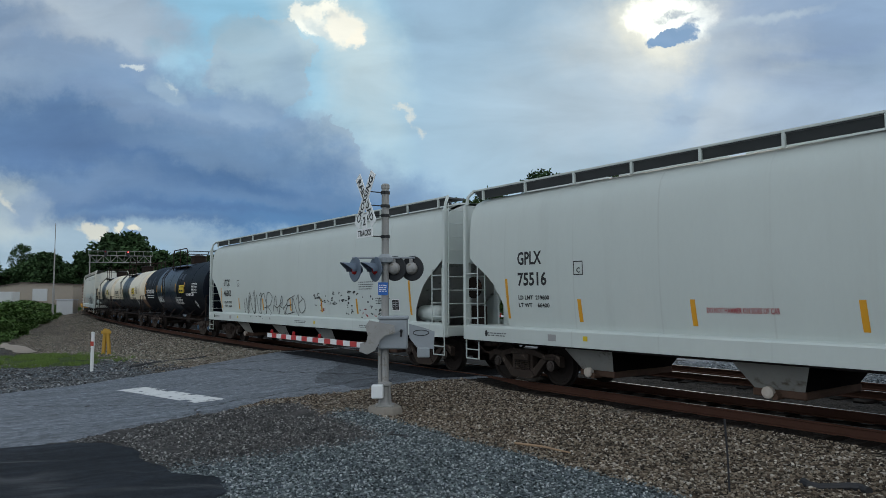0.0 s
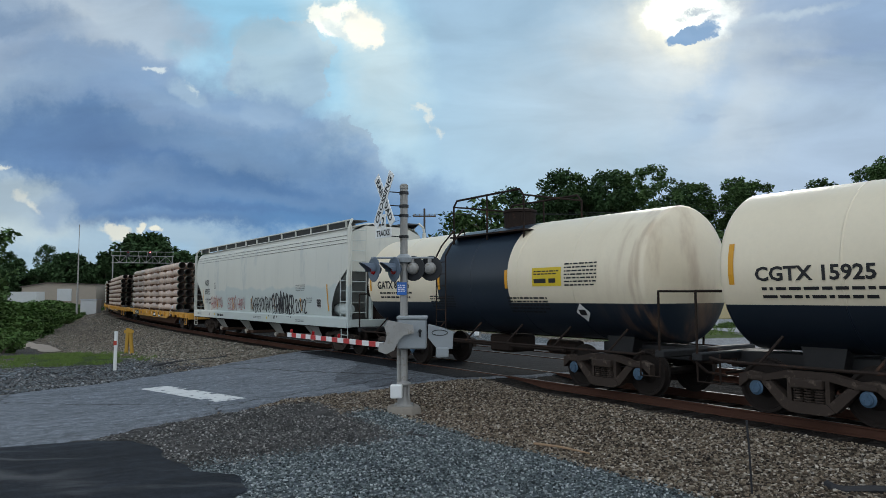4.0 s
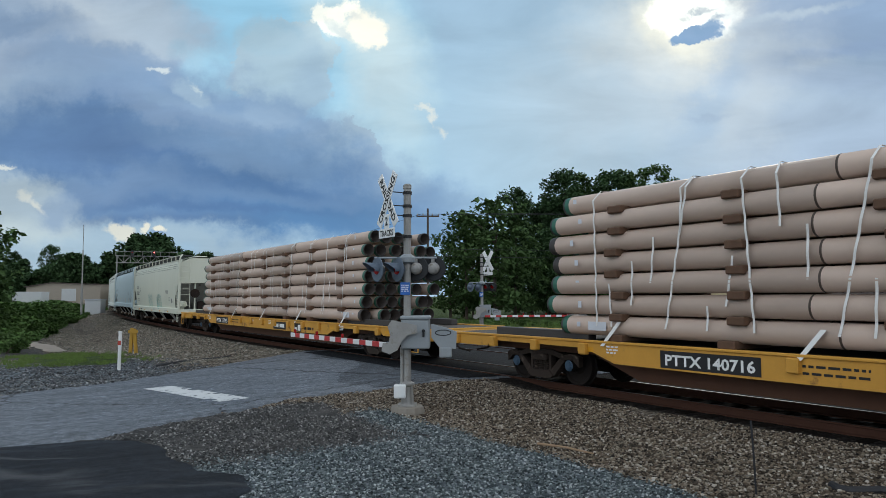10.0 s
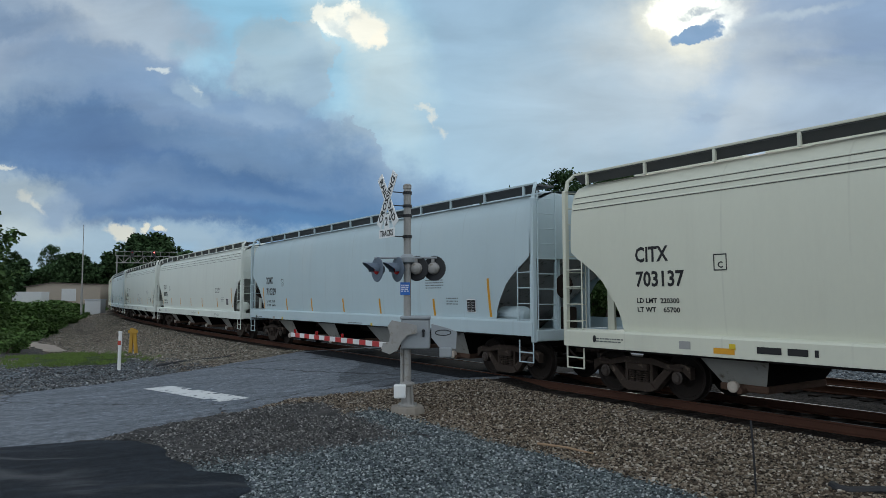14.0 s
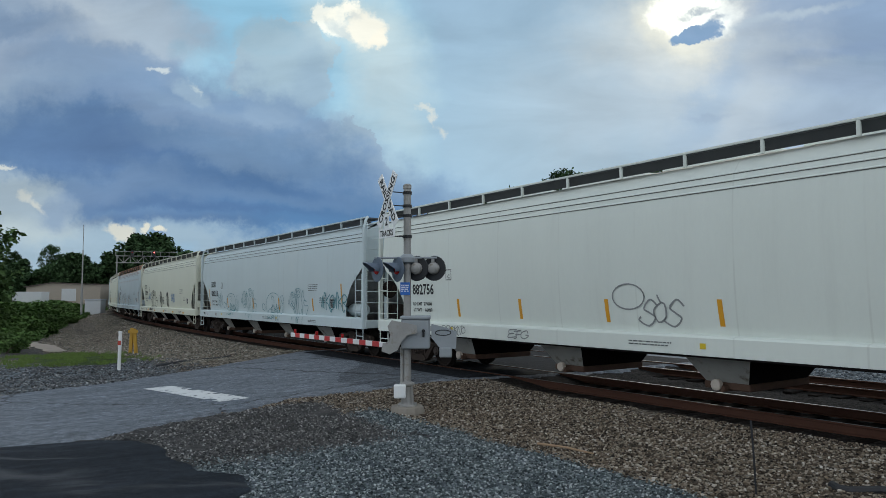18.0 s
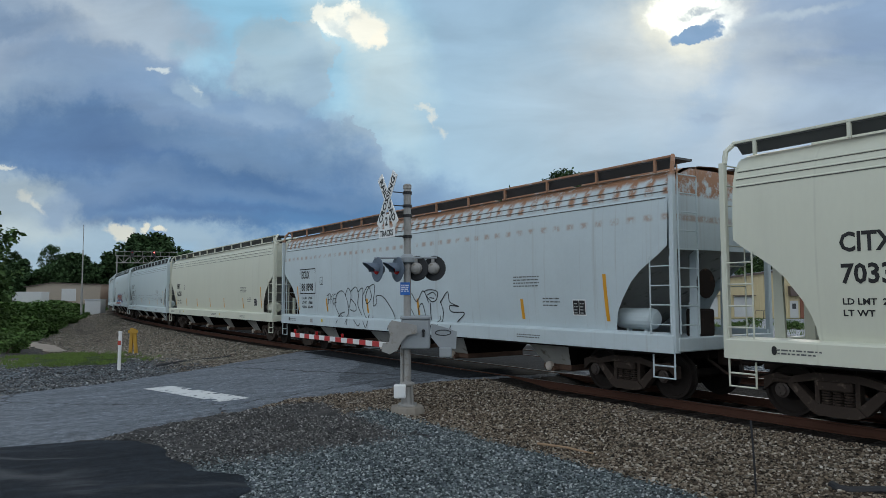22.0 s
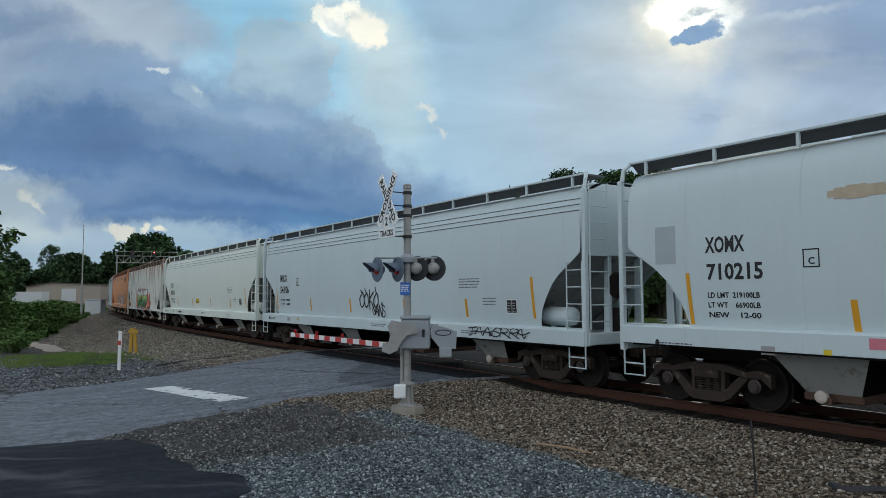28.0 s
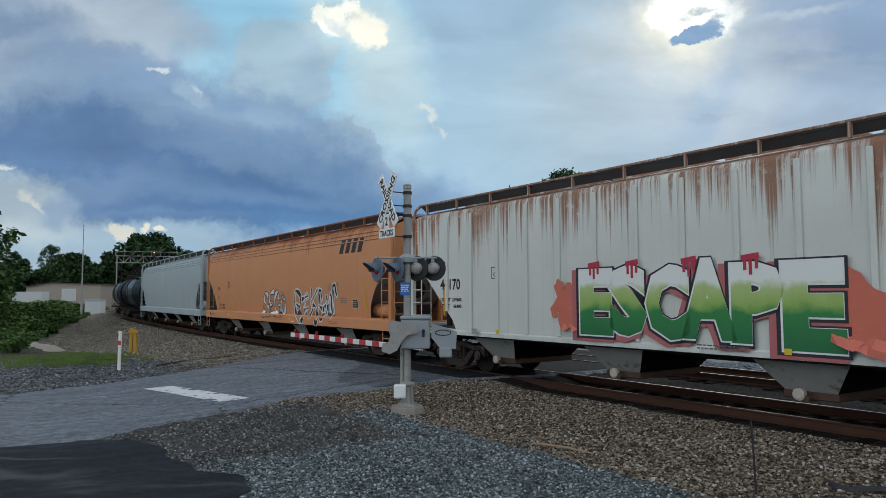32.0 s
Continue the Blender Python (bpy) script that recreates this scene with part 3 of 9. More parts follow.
for i in range(24):
    for j in range(5):
        s0, d0 = -15.4 + i * 0.152, 7.75 + j * 0.14 - 0.036 * i
        if random.random() < 0.12 and j in (0, 4):
            continue
        q = [(s0, d0), (s0 + 0.152, d0 - 0.036), (s0 + 0.152, d0 + 0.104), (s0, d0 + 0.14)]
        bm.faces.new([bm.verts.new(W(a - 0.0, b, float(road_z(np.array(a), np.array(b))) + 0.006)) for a, b in q])
bmesh.ops.remove_doubles(bm, verts=bm.verts, dist=0.002)
stop = part("stop_line", bm, WHITE_LINE)
tagged(stop, "worn white painted stop line on the asphalt", "road marking", kind="structure")

RUST = mat("rusty_rail", c4(0.068, 0.034, 0.024), rough=0.85, var=0.3, scale=1.5, fine=25, bump=0.25, spec=0.06)
SHINE = mat("bright_railhead", c4(0.13, 0.13, 0.135), rough=0.5, metal=1.0, var=0.15)
TIE = mat("weathered_tie", c4(0.013, 0.0105, 0.009), rough=0.95, var=0.45, scale=3, fine=20, bump=0.5, per=0.5, stretch=(1, 0.2, 1), spec=0.04)


def rail_along(off, s0, s1, name):
    prof = [(-0.07, -0.172), (0.07, -0.172), (0.07, -0.155), (0.012, -0.135), (0.012, -0.04), (0.036, -0.03), (0.036, -0.004), (0.026, 0.0),
            (-0.026, 0.0), (-0.036, -0.004), (-0.036, -0.03), (-0.012, -0.04), (-0.012, -0.135), (-0.07, -0.155)]
    ss = np.concatenate([np.arange(s0, -60, 4.0), np.arange(-60, s1, 2.0)])
    bm = bmesh.new()
    rows = [[bm.verts.new(W(s, off + a, b)) for a, b in prof] for s in ss]
    n = len(prof)
    for a, b in zip(rows, rows[1:]):
        for k in range(n):
            f = bm.faces.new((a[k], b[k], b[(k + 1) % n], a[(k + 1) % n]))
            if k in (7,):
                f.material_index = 1
    ob = part(name, bm, [RUST, SHINE])
    return tagged(ob, "rust-brown steel rail with a bright worn head", "rail", kind="structure")


for off in (0.754, -0.754, -3.75, -5.25):
    rail_along(off, -260, 60, "rail")


def tie_row(centre, s0, s1):
    bm = bmesh.new()
    box(bm, -0.11, -1.3, -0.36, 0.11, 1.3, -0.165, 0.015)
    me = bpy.data.meshes.new("tie")
    bm.to_mesh(me)
    bm.free()
    me.materials.append(TIE)
    root = empty("track_bed", Matrix())
    tagged(root, "row of dark weathered wooden ties in ballast", "railway tie", kind="structure")
    n = 0
    s = s0
    while s < s1:
        if not (ROAD_S0 - 0.3 < s < ROAD_S1 + 0.5) and n < 290:
            o = new("tie", me)
            o.parent = root
            o.matrix_basis = along(s, centre + random.uniform(-0.06, 0.06), random.uniform(-0.012, 0.006)) @ pose(0, 0, 0, 0, 0, random.uniform(-1.5, 1.5))
            n += 1
        s += 0.53
    return root


tie_row(0.0, -75, 24)
tie_row(-4.5, -24, 24)

# ---- cars of the train ----
STEEL_DARK = mat("grimy_steel", c4(0.026, 0.019, 0.016), rough=0.75, var=0.4, scale=2, fine=18, bump=0.2, stain=c4(0.075, 0.04, 0.026), stain_at=0.56, spec=0.08)
SIDE_STEEL = mat("dusty_cast_steel", c4(0.042, 0.031, 0.025), rough=0.8, var=0.4, scale=3, fine=16, bump=0.2, stain=c4(0.13, 0.1, 0.08), stain_at=0.55, spec=0.2)
WHEEL = mat("wheel_steel", c4(0.022, 0.018, 0.016), rough=0.75, var=0.35, scale=3, fine=22, spec=0.08, stain=c4(0.05, 0.03, 0.02), stain_at=0.6)
TREAD = mat("wheel_tread", c4(0.4, 0.4, 0.41), rough=0.35, metal=1.0, var=0.2)
BLACK_PAINT = mat("black_marking", c4(0.012, 0.012, 0.013), rough=0.6, var=0.25)
WHITE_PAINT = mat("white_marking", c4(0.75, 0.75, 0.73), rough=0.6, var=0.15)
YELLOW_TAPE = mat("yellow_reflector", c4(0.62, 0.29, 0.012), rough=0.45, var=0.2)
BROWN_CAP = mat("bearing_cap", c4(0.05, 0.038, 0.032), rough=0.5, var=0.2)
BLUE_CAP = mat("blue_bearing_cap", c4(0.05, 0.1, 0.16), rough=0.5, var=0.3)
GRATE = mat("dark_grating", c4(0.075, 0.078, 0.082), rough=0.7, var=0.3)


def wheelset_mesh(cap):
    bm = bmesh.new()
    r = 0.457
    for side in (-1, 1):
        m = Matrix.Translation((0, side * 0.755, 0)) @ Matrix.Rotation(radians(-90 * side), 4, "X")
        turned(bm, [(0.1, -0.1), (0.14, -0.1), (0.2, -0.06), (0.36, -0.045), (0.39, -0.085), (r + 0.028, -0.085), (r + 0.028, -0.055),
                    (r, -0.045), (r - 0.008, 0.06), (0.4, 0.06), (0.37, 0.02), (0.2, 0.0), (0.15, 0.05), (0.1, 0.07)], 28, m)
        m2 = Matrix.Translation((0, side * 1.02, 0)) @ Matrix.Rotation(radians(-90 * side), 4, "X")
        turned(bm, [(0.11, -0.1), (0.125, -0.08), (0.125, 0.06), (0.09, 0.075), (0.085, 0.1), (0.02, 0.1)], 16, m2)
        for k in range(3):
            a = k * 2.094
            x, z = 0.05 * math.cos(a), 0.05 * math.sin(a)
            box(bm, x - 0.016, side * 1.12 - 0.012, z - 0.016, x + 0.016, side * 1.12 + 0.012, z + 0.016)
    tube(bm, [(0, -1.0, 0), (0, 1.0, 0)], 0.085, 12)
    me = bpy.data.meshes.new("wheelset")
    bm.to_mesh(me)
    bm.free()
    me.materials.append(WHEEL)
    me.materials.append(cap)
    for p in me.polygons:
        c = p.center
        if abs(c.y) > 1.05:
            p.material_index = 1
    return me


def sideframe_mesh():
    """A cast side frame: arched top, two windows, pedestal ends, and springs."""
    bm = bmesh.new()
    out = [(-1.2, 0.42), (-1.2, 0.66), (-0.98, 0.74), (-0.6, 0.72), (-0.38, 0.78), (0.38, 0.78), (0.6, 0.72), (0.98, 0.74), (1.2, 0.66), (1.2, 0.42)]
    def web(pts, y0=-0.07, y1=0.07):
        plate(bm, pts, y0, y1)
    web([(-1.2, 0.44), (-1.2, 0.66), (-1.0, 0.73), (-0.72, 0.69), (-0.68, 0.5), (-0.8, 0.58), (-1.0, 0.6)])
    web([(1.2, 0.44), (1.0, 0.6), (0.8, 0.58), (0.68, 0.5), (0.72, 0.69), (1.0, 0.73), (1.2, 0.66)])
    web([(-0.78, 0.58), (-0.72, 0.7), (-0.36, 0.79), (0.36, 0.79), (0.72, 0.7), (0.78, 0.58), (0.34, 0.67), (-0.34, 0.67)], -0.09, 0.09)
    web([(-0.78, 0.56), (-0.62, 0.6), (-0.3, 0.3), (-0.3, 0.17), (-0.44, 0.2)], -0.085, 0.085)
    web([(0.78, 0.56), (0.44, 0.2), (0.3, 0.17), (0.3, 0.3), (0.62, 0.6)], -0.085, 0.085)
    web([(-0.42, 0.19), (-0.3, 0.31), (0.3, 0.31), (0.42, 0.19), (0.28, 0.13), (-0.28, 0.13)], -0.11, 0.11)
    web([(-0.34, 0.3), (-0.34, 0.68), (-0.27, 0.68), (-0.27, 0.3)], -0.08, 0.08)
    web([(0.27, 0.3), (0.27, 0.68), (0.34, 0.68), (0.34, 0.3)], -0.08, 0.08)
    for x in (-0.89, 0.89):
        box(bm, x - 0.15, -0.1, 0.58, x + 0.15, 0.1, 0.66, 0.02)
    box(bm, -0.26, -0.16, 0.53, 0.26, 0.16, 0.68, 0.02)
    for x in (-0.17, 0.0, 0.17):
        for i in range(5):
            turned(bm, [(0.075, 0), (0.085, 0.015), (0.075, 0.03)], 8, Matrix.Translation((x, -0.04, 0.315 + i * 0.043)))
    me = bpy.data.meshes.new("side_frame")
    bmesh.ops.recalc_face_normals(bm, faces=bm.faces)
    bm.to_mesh(me)
    bm.free()
    me.materials.append(SIDE_STEEL)
    return me


def bolster_mesh():
    bm = bmesh.new()
    box(bm, -0.22, -1.1, 0.56, 0.22, 1.1, 0.7, 0.03)
    turned(bm, [(0.2, 0.68), (0.2, 0.82)], 16)
    for x in (-0.42, 0.42):
        box(bm, x - 0.06, -0.85, 0.34, x + 0.06, 0.85, 0.44, 0.01)
    me = bpy.data.meshes.new("bolster")
    bm.to_mesh(me)
    bm.free()
    me.materials.append(STEEL_DARK)
    return me


# grey of the shade line drawn below each lap seam
SEAM_SHADE = mat("seam_shade", c4(0.15, 0.15, 0.14), rough=0.8)
GATE_CAP = mat("pale_cap", c4(0.5, 0.44, 0.38), rough=0.6, var=0.3, scale=6)
GATE_STEEL = mat("gate_steel", c4(0.1, 0.062, 0.046), rough=0.85, var=0.4, scale=4, spec=0.1)
# near-black: the shade under the cars is put into this colour
UNDER = mat("shaded_underside", c4(0.008, 0.007, 0.007), rough=0.95, var=0.4, scale=2, bump=0.1, spec=0.04)
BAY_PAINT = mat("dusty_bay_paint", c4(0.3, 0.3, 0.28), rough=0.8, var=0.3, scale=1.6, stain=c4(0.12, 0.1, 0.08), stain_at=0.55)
# slope sheet grey lowered for the shade in the car ends, stains on top
SLOPE_PAINT = mat("shaded_slope_paint", c4(0.25, 0.25, 0.24), rough=0.75, var=0.3, scale=1.5, stain=c4(0.06, 0.05, 0.045), stain_at=0.56)
WHEELSET, BLUE_WHEELSET, SIDEFRAME, BOLSTER = wheelset_mesh(BROWN_CAP), wheelset_mesh(BLUE_CAP), sideframe_mesh(), bolster_mesh()
WHEELS, CARS = [], []


def truck(car, x, wheels=None):
    t = new("truck", BOLSTER)
    t.parent = car
    t.location = (x, 0, 0)
    for y in (-1.02, 1.02):
        f = new("side_frame", SIDEFRAME)
        f.parent = t
        f.location = (0, y, 0)
        if y > 0:
            f.rotation_euler = (0, 0, math.pi)
    for dx in (-0.89, 0.89):
        w = new("wheelset", wheels or WHEELSET)
        w.parent = t
        w.matrix_parent_inverse = Matrix.Translation((dx, 0, 0.457))
        WHEELS.append(w)
    return t


def coupler(car, x, sign, z=0.85):
    bm = bmesh.new()
    box(bm, 0, -0.16, z - 0.18, 0.3, 0.16, z + 0.14, 0.02)
    box(bm, 0.25, -0.1, z - 0.1, 0.62, 0.1, z + 0.06, 0.02)
    box(bm, 0.55, -0.14, z - 0.15, 0.78, 0.16, z + 0.12, 0.04)
    tube(bm, [(0.0, -0.45, z - 0.05), (0.35, -0.4, z - 0.3), (0.7, -0.28, z - 0.36)], 0.03, 6)
    bmesh.ops.transform(bm, matrix=Matrix.Translation((x, 0, 0)) @ Matrix.Rotation(0 if sign > 0 else math.pi, 4, "Z"), verts=bm.verts)
    return part("coupler", bm, STEEL_DARK, car)


def ladder(car, name, pts_lo, pts_hi, across, n, material, r=0.013):
    """Two stiles and n rungs; each rung a part of the ladder."""
    lo, hi, ac = Vector(pts_lo), Vector(pts_hi), Vector(across)
    bm = bmesh.new()
    for k in (0, 1):
        tube(bm, [lo + ac * k, hi + ac * k], r * 1.2, 6)
    lad = part(name, bm, material, car)
    bm = bmesh.new()
    tube(bm, [Vector((0, 0, 0)), ac], r, 6)
    first = part("rung", bm, material, lad)
    for i in range(n):
        o = first if i == 0 else new("rung", first.data)
        o.parent = lad
        o.location = lo.lerp(hi, (i + 0.5) / n)
    return lad


def letter(txt, size, material, parent, x, z, y_of, width=None, name="lettering", outline=0.0, thick=0.0):
    """Letters laid on the near side of a car, from x, on base line z. y_of: depth of that side at a height."""
    cu = bpy.data.curves.new(name, "FONT")
    cu.body, cu.size, cu.offset = txt, size, outline or size * 0.027
    cu.resolution_u = 2
    tmp = bpy.data.objects.new("tmp", cu)
    me = bpy.data.meshes.new_from_object(tmp)
    bpy.data.objects.remove(tmp)
    bpy.data.curves.remove(cu)
    if len(me.vertices) == 0:
        return None
    w = max(v.co.x for v in me.vertices)
    k = width / w if width else 1.0
    for v in me.vertices:
        px, pz = x + v.co.x * k, z + v.co.y
        v.co = (px, y_of(pz) - 0.006 - thick, pz)
    me.materials.clear()
    me.materials.append(material)
    ob = new(name, me)
    ob.parent = parent
    return ob


def decal(parent, name, x0, z0, x1, z1, material, y_of, lift=0.005, slant=0.0, label=""):
    """A thin painted or stuck rectangle on the near side."""
    bm = bmesh.new()
    n = 4
    rows = []
    for i in range(n + 1):
        z = z0 + (z1 - z0) * i / n
        dx = -slant * i / n
        rows.append([bm.verts.new((x + dx, y_of(z) - lift, z)) for x in (x0, x1)])
    for a, b in zip(rows, rows[1:]):
        bm.faces.new((a[0], a[1], b[1], b[0]))
    return part(name, bm, material, parent, label)


def bars(parent, x, z, w, rows, material, y_of, h=0.035, gap=0.04):
    """Writing too small to read: bars of its size, joined in one block."""
    bm = bmesh.new()
    for i in range(rows):
        zz = z - i * (h + gap)
        px = x
        while px < x + w:
            ln = random.uniform(1.2, 5) * h
            e = min(px + ln, x + w * random.uniform(0.85, 1.0) if i == rows - 1 else x + w)
            if e - px > 0.02:
                bm.faces.new([bm.verts.new((a, y_of(b) - 0.005, b)) for a, b in ((px, zz), (e, zz), (e, zz + h), (px, zz + h))])
            px += ln + 0.9 * h
    return tagged(part("small_writing", bm, material, parent), kind="stuff")


def finish_car(car, rear, length, label, category, truck_off):
    """Notes a car for its motion. rear: its rear end along the track at 14 s."""
    tagged(car, label, category, group="cars of the freight train")
    CARS.append((car, rear + length / 2, truck_off))


def hopper_mats(tag, colour, stain=None, at=0.62):
    m = mat("hopper_paint_" + tag, colour, rough=0.5, var=0.1, scale=0.7, fine=14, bump=0.05, stain=stain, stain_at=at, stretch=(1.0, 1.0, 0.35))
    weather(m)
    return m


def weather(m):
    """Weld seams every two metres or so, dirt runs and dust on a car's paint."""
    nt = m.node_tree
    bsdf = nt.nodes["Principled BSDF"]
    old = bsdf.inputs["Base Color"].links[0].from_socket
    co = nd(nt, "ShaderNodeTexCoord").outputs["Object"]
    rnd = nd(nt, "ShaderNodeObjectInfo").outputs["Random"]
    shift = vm(nt, "ADD", co, nd(nt, "ShaderNodeCombineXYZ", {0: fm(nt, "MULTIPLY", rnd, 40.0), 1: 0.0, 2: 0.0}).outputs[0])
    x = nd(nt, "ShaderNodeSeparateXYZ", {0: co}).outputs[0]
    saw = fm(nt, "ABSOLUTE", fm(nt, "SUBTRACT", fm(nt, "FRACT", fm(nt, "ADD", fm(nt, "DIVIDE", x, 2.13), 50.3)), 0.5))
    seam = smooth(nt, saw, 0.012, 0.003)
    run = nd(nt, "ShaderNodeTexNoise", {"Vector": vm(nt, "MULTIPLY", shift, (1.6, 1.0, 0.1)), "Scale": 1.2, "Detail": 6.0, "Roughness": 0.65}).outputs["Fac"]
    cloud = nd(nt, "ShaderNodeTexNoise", {"Vector": shift, "Scale": 0.45, "Detail": 5.0, "Roughness": 0.6}).outputs["Fac"]
    k = fm(nt, "MULTIPLY", smooth(nt, run, 0.5, 0.76), 0.09)
    k = fm(nt, "MAXIMUM", k, fm(nt, "MULTIPLY", seam, fm(nt, "MULTIPLY", smooth(nt, cloud, 0.35, 0.6), 0.16)))
    col = mixc(nt, k, old, c4(0.2, 0.185, 0.16))
    col = mixc(nt, fm(nt, "MULTIPLY", smooth(nt, cloud, 0.5, 0.75), 0.14), col, c4(0.66, 0.66, 0.62))
    nt.links.new(col, bsdf.inputs["Base Color"])


def hopper(rear, length, paint, label, style="smooth", roof_paint=None, bays=4, edge_paint=None, details=None, base_paint=None, lift=0.0, seams=True):
    """A covered hopper car. Its own frame: x forward, near side at -y, rail at z = 0."""
    car = empty("hopper_car")
    half = length / 2
    edge_paint = edge_paint or paint
    lo, eave, top = (1.2, 4.16, 4.46) if style != "ribbed" else (1.08, 4.16, 4.46)
    if style == "ribbed":
        prof = [(1.5, lo), (1.5, 2.0), (1.5, 3.0), (1.5, 4.2), (1.47, 4.3), (0.8, 4.5), (0.0, 4.58)]
    else:
        prof = [(1.405, lo), (1.45, 1.42), (1.485, 1.7), (1.52, 2.2), (1.535, 2.8), (1.525, 3.3), (1.5, 3.72), (1.465, 3.98), (1.41, eave), (1.28, 4.33), (1.0, 4.46), (0.5, 4.54), (0.0, 4.57)]

    def y_of(z):
        return -float(np.interp(z, [p[1] for p in prof], [p[0] for p in prof]))

    def inset(z):
        if style == "ribbed":
            return float(np.interp(z, (lo, 1.3, 2.85, 3.0, 3.6), (2.1, 2.0, 0.3, 0.2, 0.12)))
        return float(np.interp(z, (lo, 1.5, 1.75, 1.95, 2.3, 2.5, 2.65, 2.85, 2.96, 4.5), (1.5, 1.46, 1.39, 1.27, 1.02, 0.8, 0.58, 0.27, 0.14, 0.14)))

    # shell: sides and roof in one sheet
    dense = []
    zs = sorted({p[1] for p in prof} | {1.35, 1.5, 1.7, 1.95, 2.1, 2.3, 2.5, 2.65, 2.8, 2.95, 3.05})
    for z in zs:
        dense.append((-y_of(z), z))
    ring = [(-y, z) for y, z in dense] + [(y, z) for y, z in reversed(dense[:-1])]
    bm = bmesh.new()
    rows = []
    for y, z in ring:
        i = inset(z)
        rows.append([bm.verts.new((x, y, z)) for x in (-half + i, -half + 3, -half / 3, half / 3, half - 3, half - i)])
    for a, b in zip(rows, rows[1:]):
        for k in range(5):
            bm.faces.new((a[k], a[k + 1], b[k + 1], b[k]))
    bmesh.ops.recalc_face_normals(bm, faces=bm.faces)
    body = part("body", bm, paint, car, smooth_faces=True)
    if style == "ribbed":
        bm = bmesh.new()
        box(bm, -0.05, -0.05, 0, 0.05, 0.0, 4.18 - 1.25, 0.015)
        rib = part("rib", bm, paint, body)
        n = int((length - 1.2) / 1.02)
        for i in range(n + 1):
            x = -half + 0.6 + i * (length - 1.2) / n
            z0 = 1.12
            while inset(z0) > half - abs(x) and z0 < 3.2:
                z0 += 0.1
            o = rib if i == 0 else new("rib", rib.data)
            o.parent = body
            o.location, o.scale = (x, -1.5, z0), (1, 1, (4.18 - z0) / 2.93)
    else:
        # lapped seams under the eave, each with a drip edge, its shade a dark strip
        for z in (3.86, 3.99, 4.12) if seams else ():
            bm = bmesh.new()
            y = y_of(z) - 0.004
            plate(bm, [(y + 0.03, z), (y - 0.016, z), (y - 0.016, z + 0.01), (y_of(z + 0.05) + 0.02, z + 0.05)], -half + 0.2, half - 0.2, "yz")
            bmesh.ops.recalc_face_normals(bm, faces=bm.faces)
            lap = part("lap_seam", bm, paint, body)
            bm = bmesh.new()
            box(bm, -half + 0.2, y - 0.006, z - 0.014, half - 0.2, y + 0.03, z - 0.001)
            part("seam_gap", bm, SEAM_SHADE, lap)
    # sills
    for sgn in (-1, 1):
        bm = bmesh.new()
        zl, zh = (0.96 + lift, 1.3 + lift) if style != "ribbed" else (1.0, 1.12)
        w = 1.6 if style != "ribbed" else 1.53
        pr = [(1.4, zl), (w, zl), (w, zh - 0.03), (w - 0.02, zh), (1.4, zh + 0.03)]
        a = [bm.verts.new((-half, sgn * y, z)) for y, z in pr]
        b = [bm.verts.new((half, sgn * y, z)) for y, z in pr]
        bm.faces.new(a), bm.faces.new(b[::-1])
        for k in range(5):
            bm.faces.new((a[k], a[(k + 1) % 5], b[(k + 1) % 5], b[k]))
        bmesh.ops.recalc_face_normals(bm, faces=bm.faces)
        part("side_sill", bm, paint, car)
        bm = bmesh.new()
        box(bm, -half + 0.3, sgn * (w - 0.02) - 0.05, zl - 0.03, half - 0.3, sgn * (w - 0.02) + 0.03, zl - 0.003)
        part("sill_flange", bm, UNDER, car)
    # end frames: slope sheet, bulkhead, corner posts, end platform
    for e in (-1, 1):
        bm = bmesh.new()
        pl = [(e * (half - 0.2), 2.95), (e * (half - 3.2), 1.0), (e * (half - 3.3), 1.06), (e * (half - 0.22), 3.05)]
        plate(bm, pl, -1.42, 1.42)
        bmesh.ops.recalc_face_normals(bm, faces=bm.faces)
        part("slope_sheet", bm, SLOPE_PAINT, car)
        bm = bmesh.new()
        plate(bm, [(y, z) for y, z in [(-1.42, 2.9), (1.42, 2.9), (1.45, 3.4), (1.4, 4.2), (0.8, 4.47), (-0.8, 4.47), (-1.4, 4.2), (-1.45, 3.4)]], e * (half - 0.2), e * (half - 0.14), "yz")
        bmesh.ops.recalc_face_normals(bm, faces=bm.faces)
        part("end_sheet", bm, edge_paint, car)
        bm = bmesh.new()
        for y in (-1.52, 1.52):
            box(bm, e * half - 0.07, y - 0.06, 0.96, e * half + 0.03, y + 0.06, 4.3, 0.015)
            tube(bm, [(e * (half - 0.02), y, 4.28), (e * (half - 0.02), y * 0.97, 4.5), (e * (half - 0.12), y * 0.88, 4.66)], 0.045, 6)
        box(bm, e * half - 0.1, -1.5, 0.98, e * half + 0.05, 1.5, 1.24, 0.02)
        part("end_frame", bm, edge_paint, car)
        bm = bmesh.new()
        plate(bm, [(e * half, 1.1), (e * (half - 2.0), 1.1), (e * (half - 2.0), 1.16), (e * half, 1.16)], -1.4, 1.4)
        for y in (-0.5, 0.5):
            plate(bm, [(e * (half - 0.25), 1.1), (e * (half - 0.45), 1.1), (e * (half - 0.4), 2.9), (e * (half - 0.25), 2.9)], y - 0.03, y + 0.03)
        bmesh.ops.recalc_face_normals(bm, faces=bm.faces)
        part("end_platform", bm, STEEL_DARK if style == "ribbed" else edge_paint, car)
        # ladders: side ladder by the corner, end ladder, stirrup
        sx = e * half - (0.02 if e > 0 else 0.0)
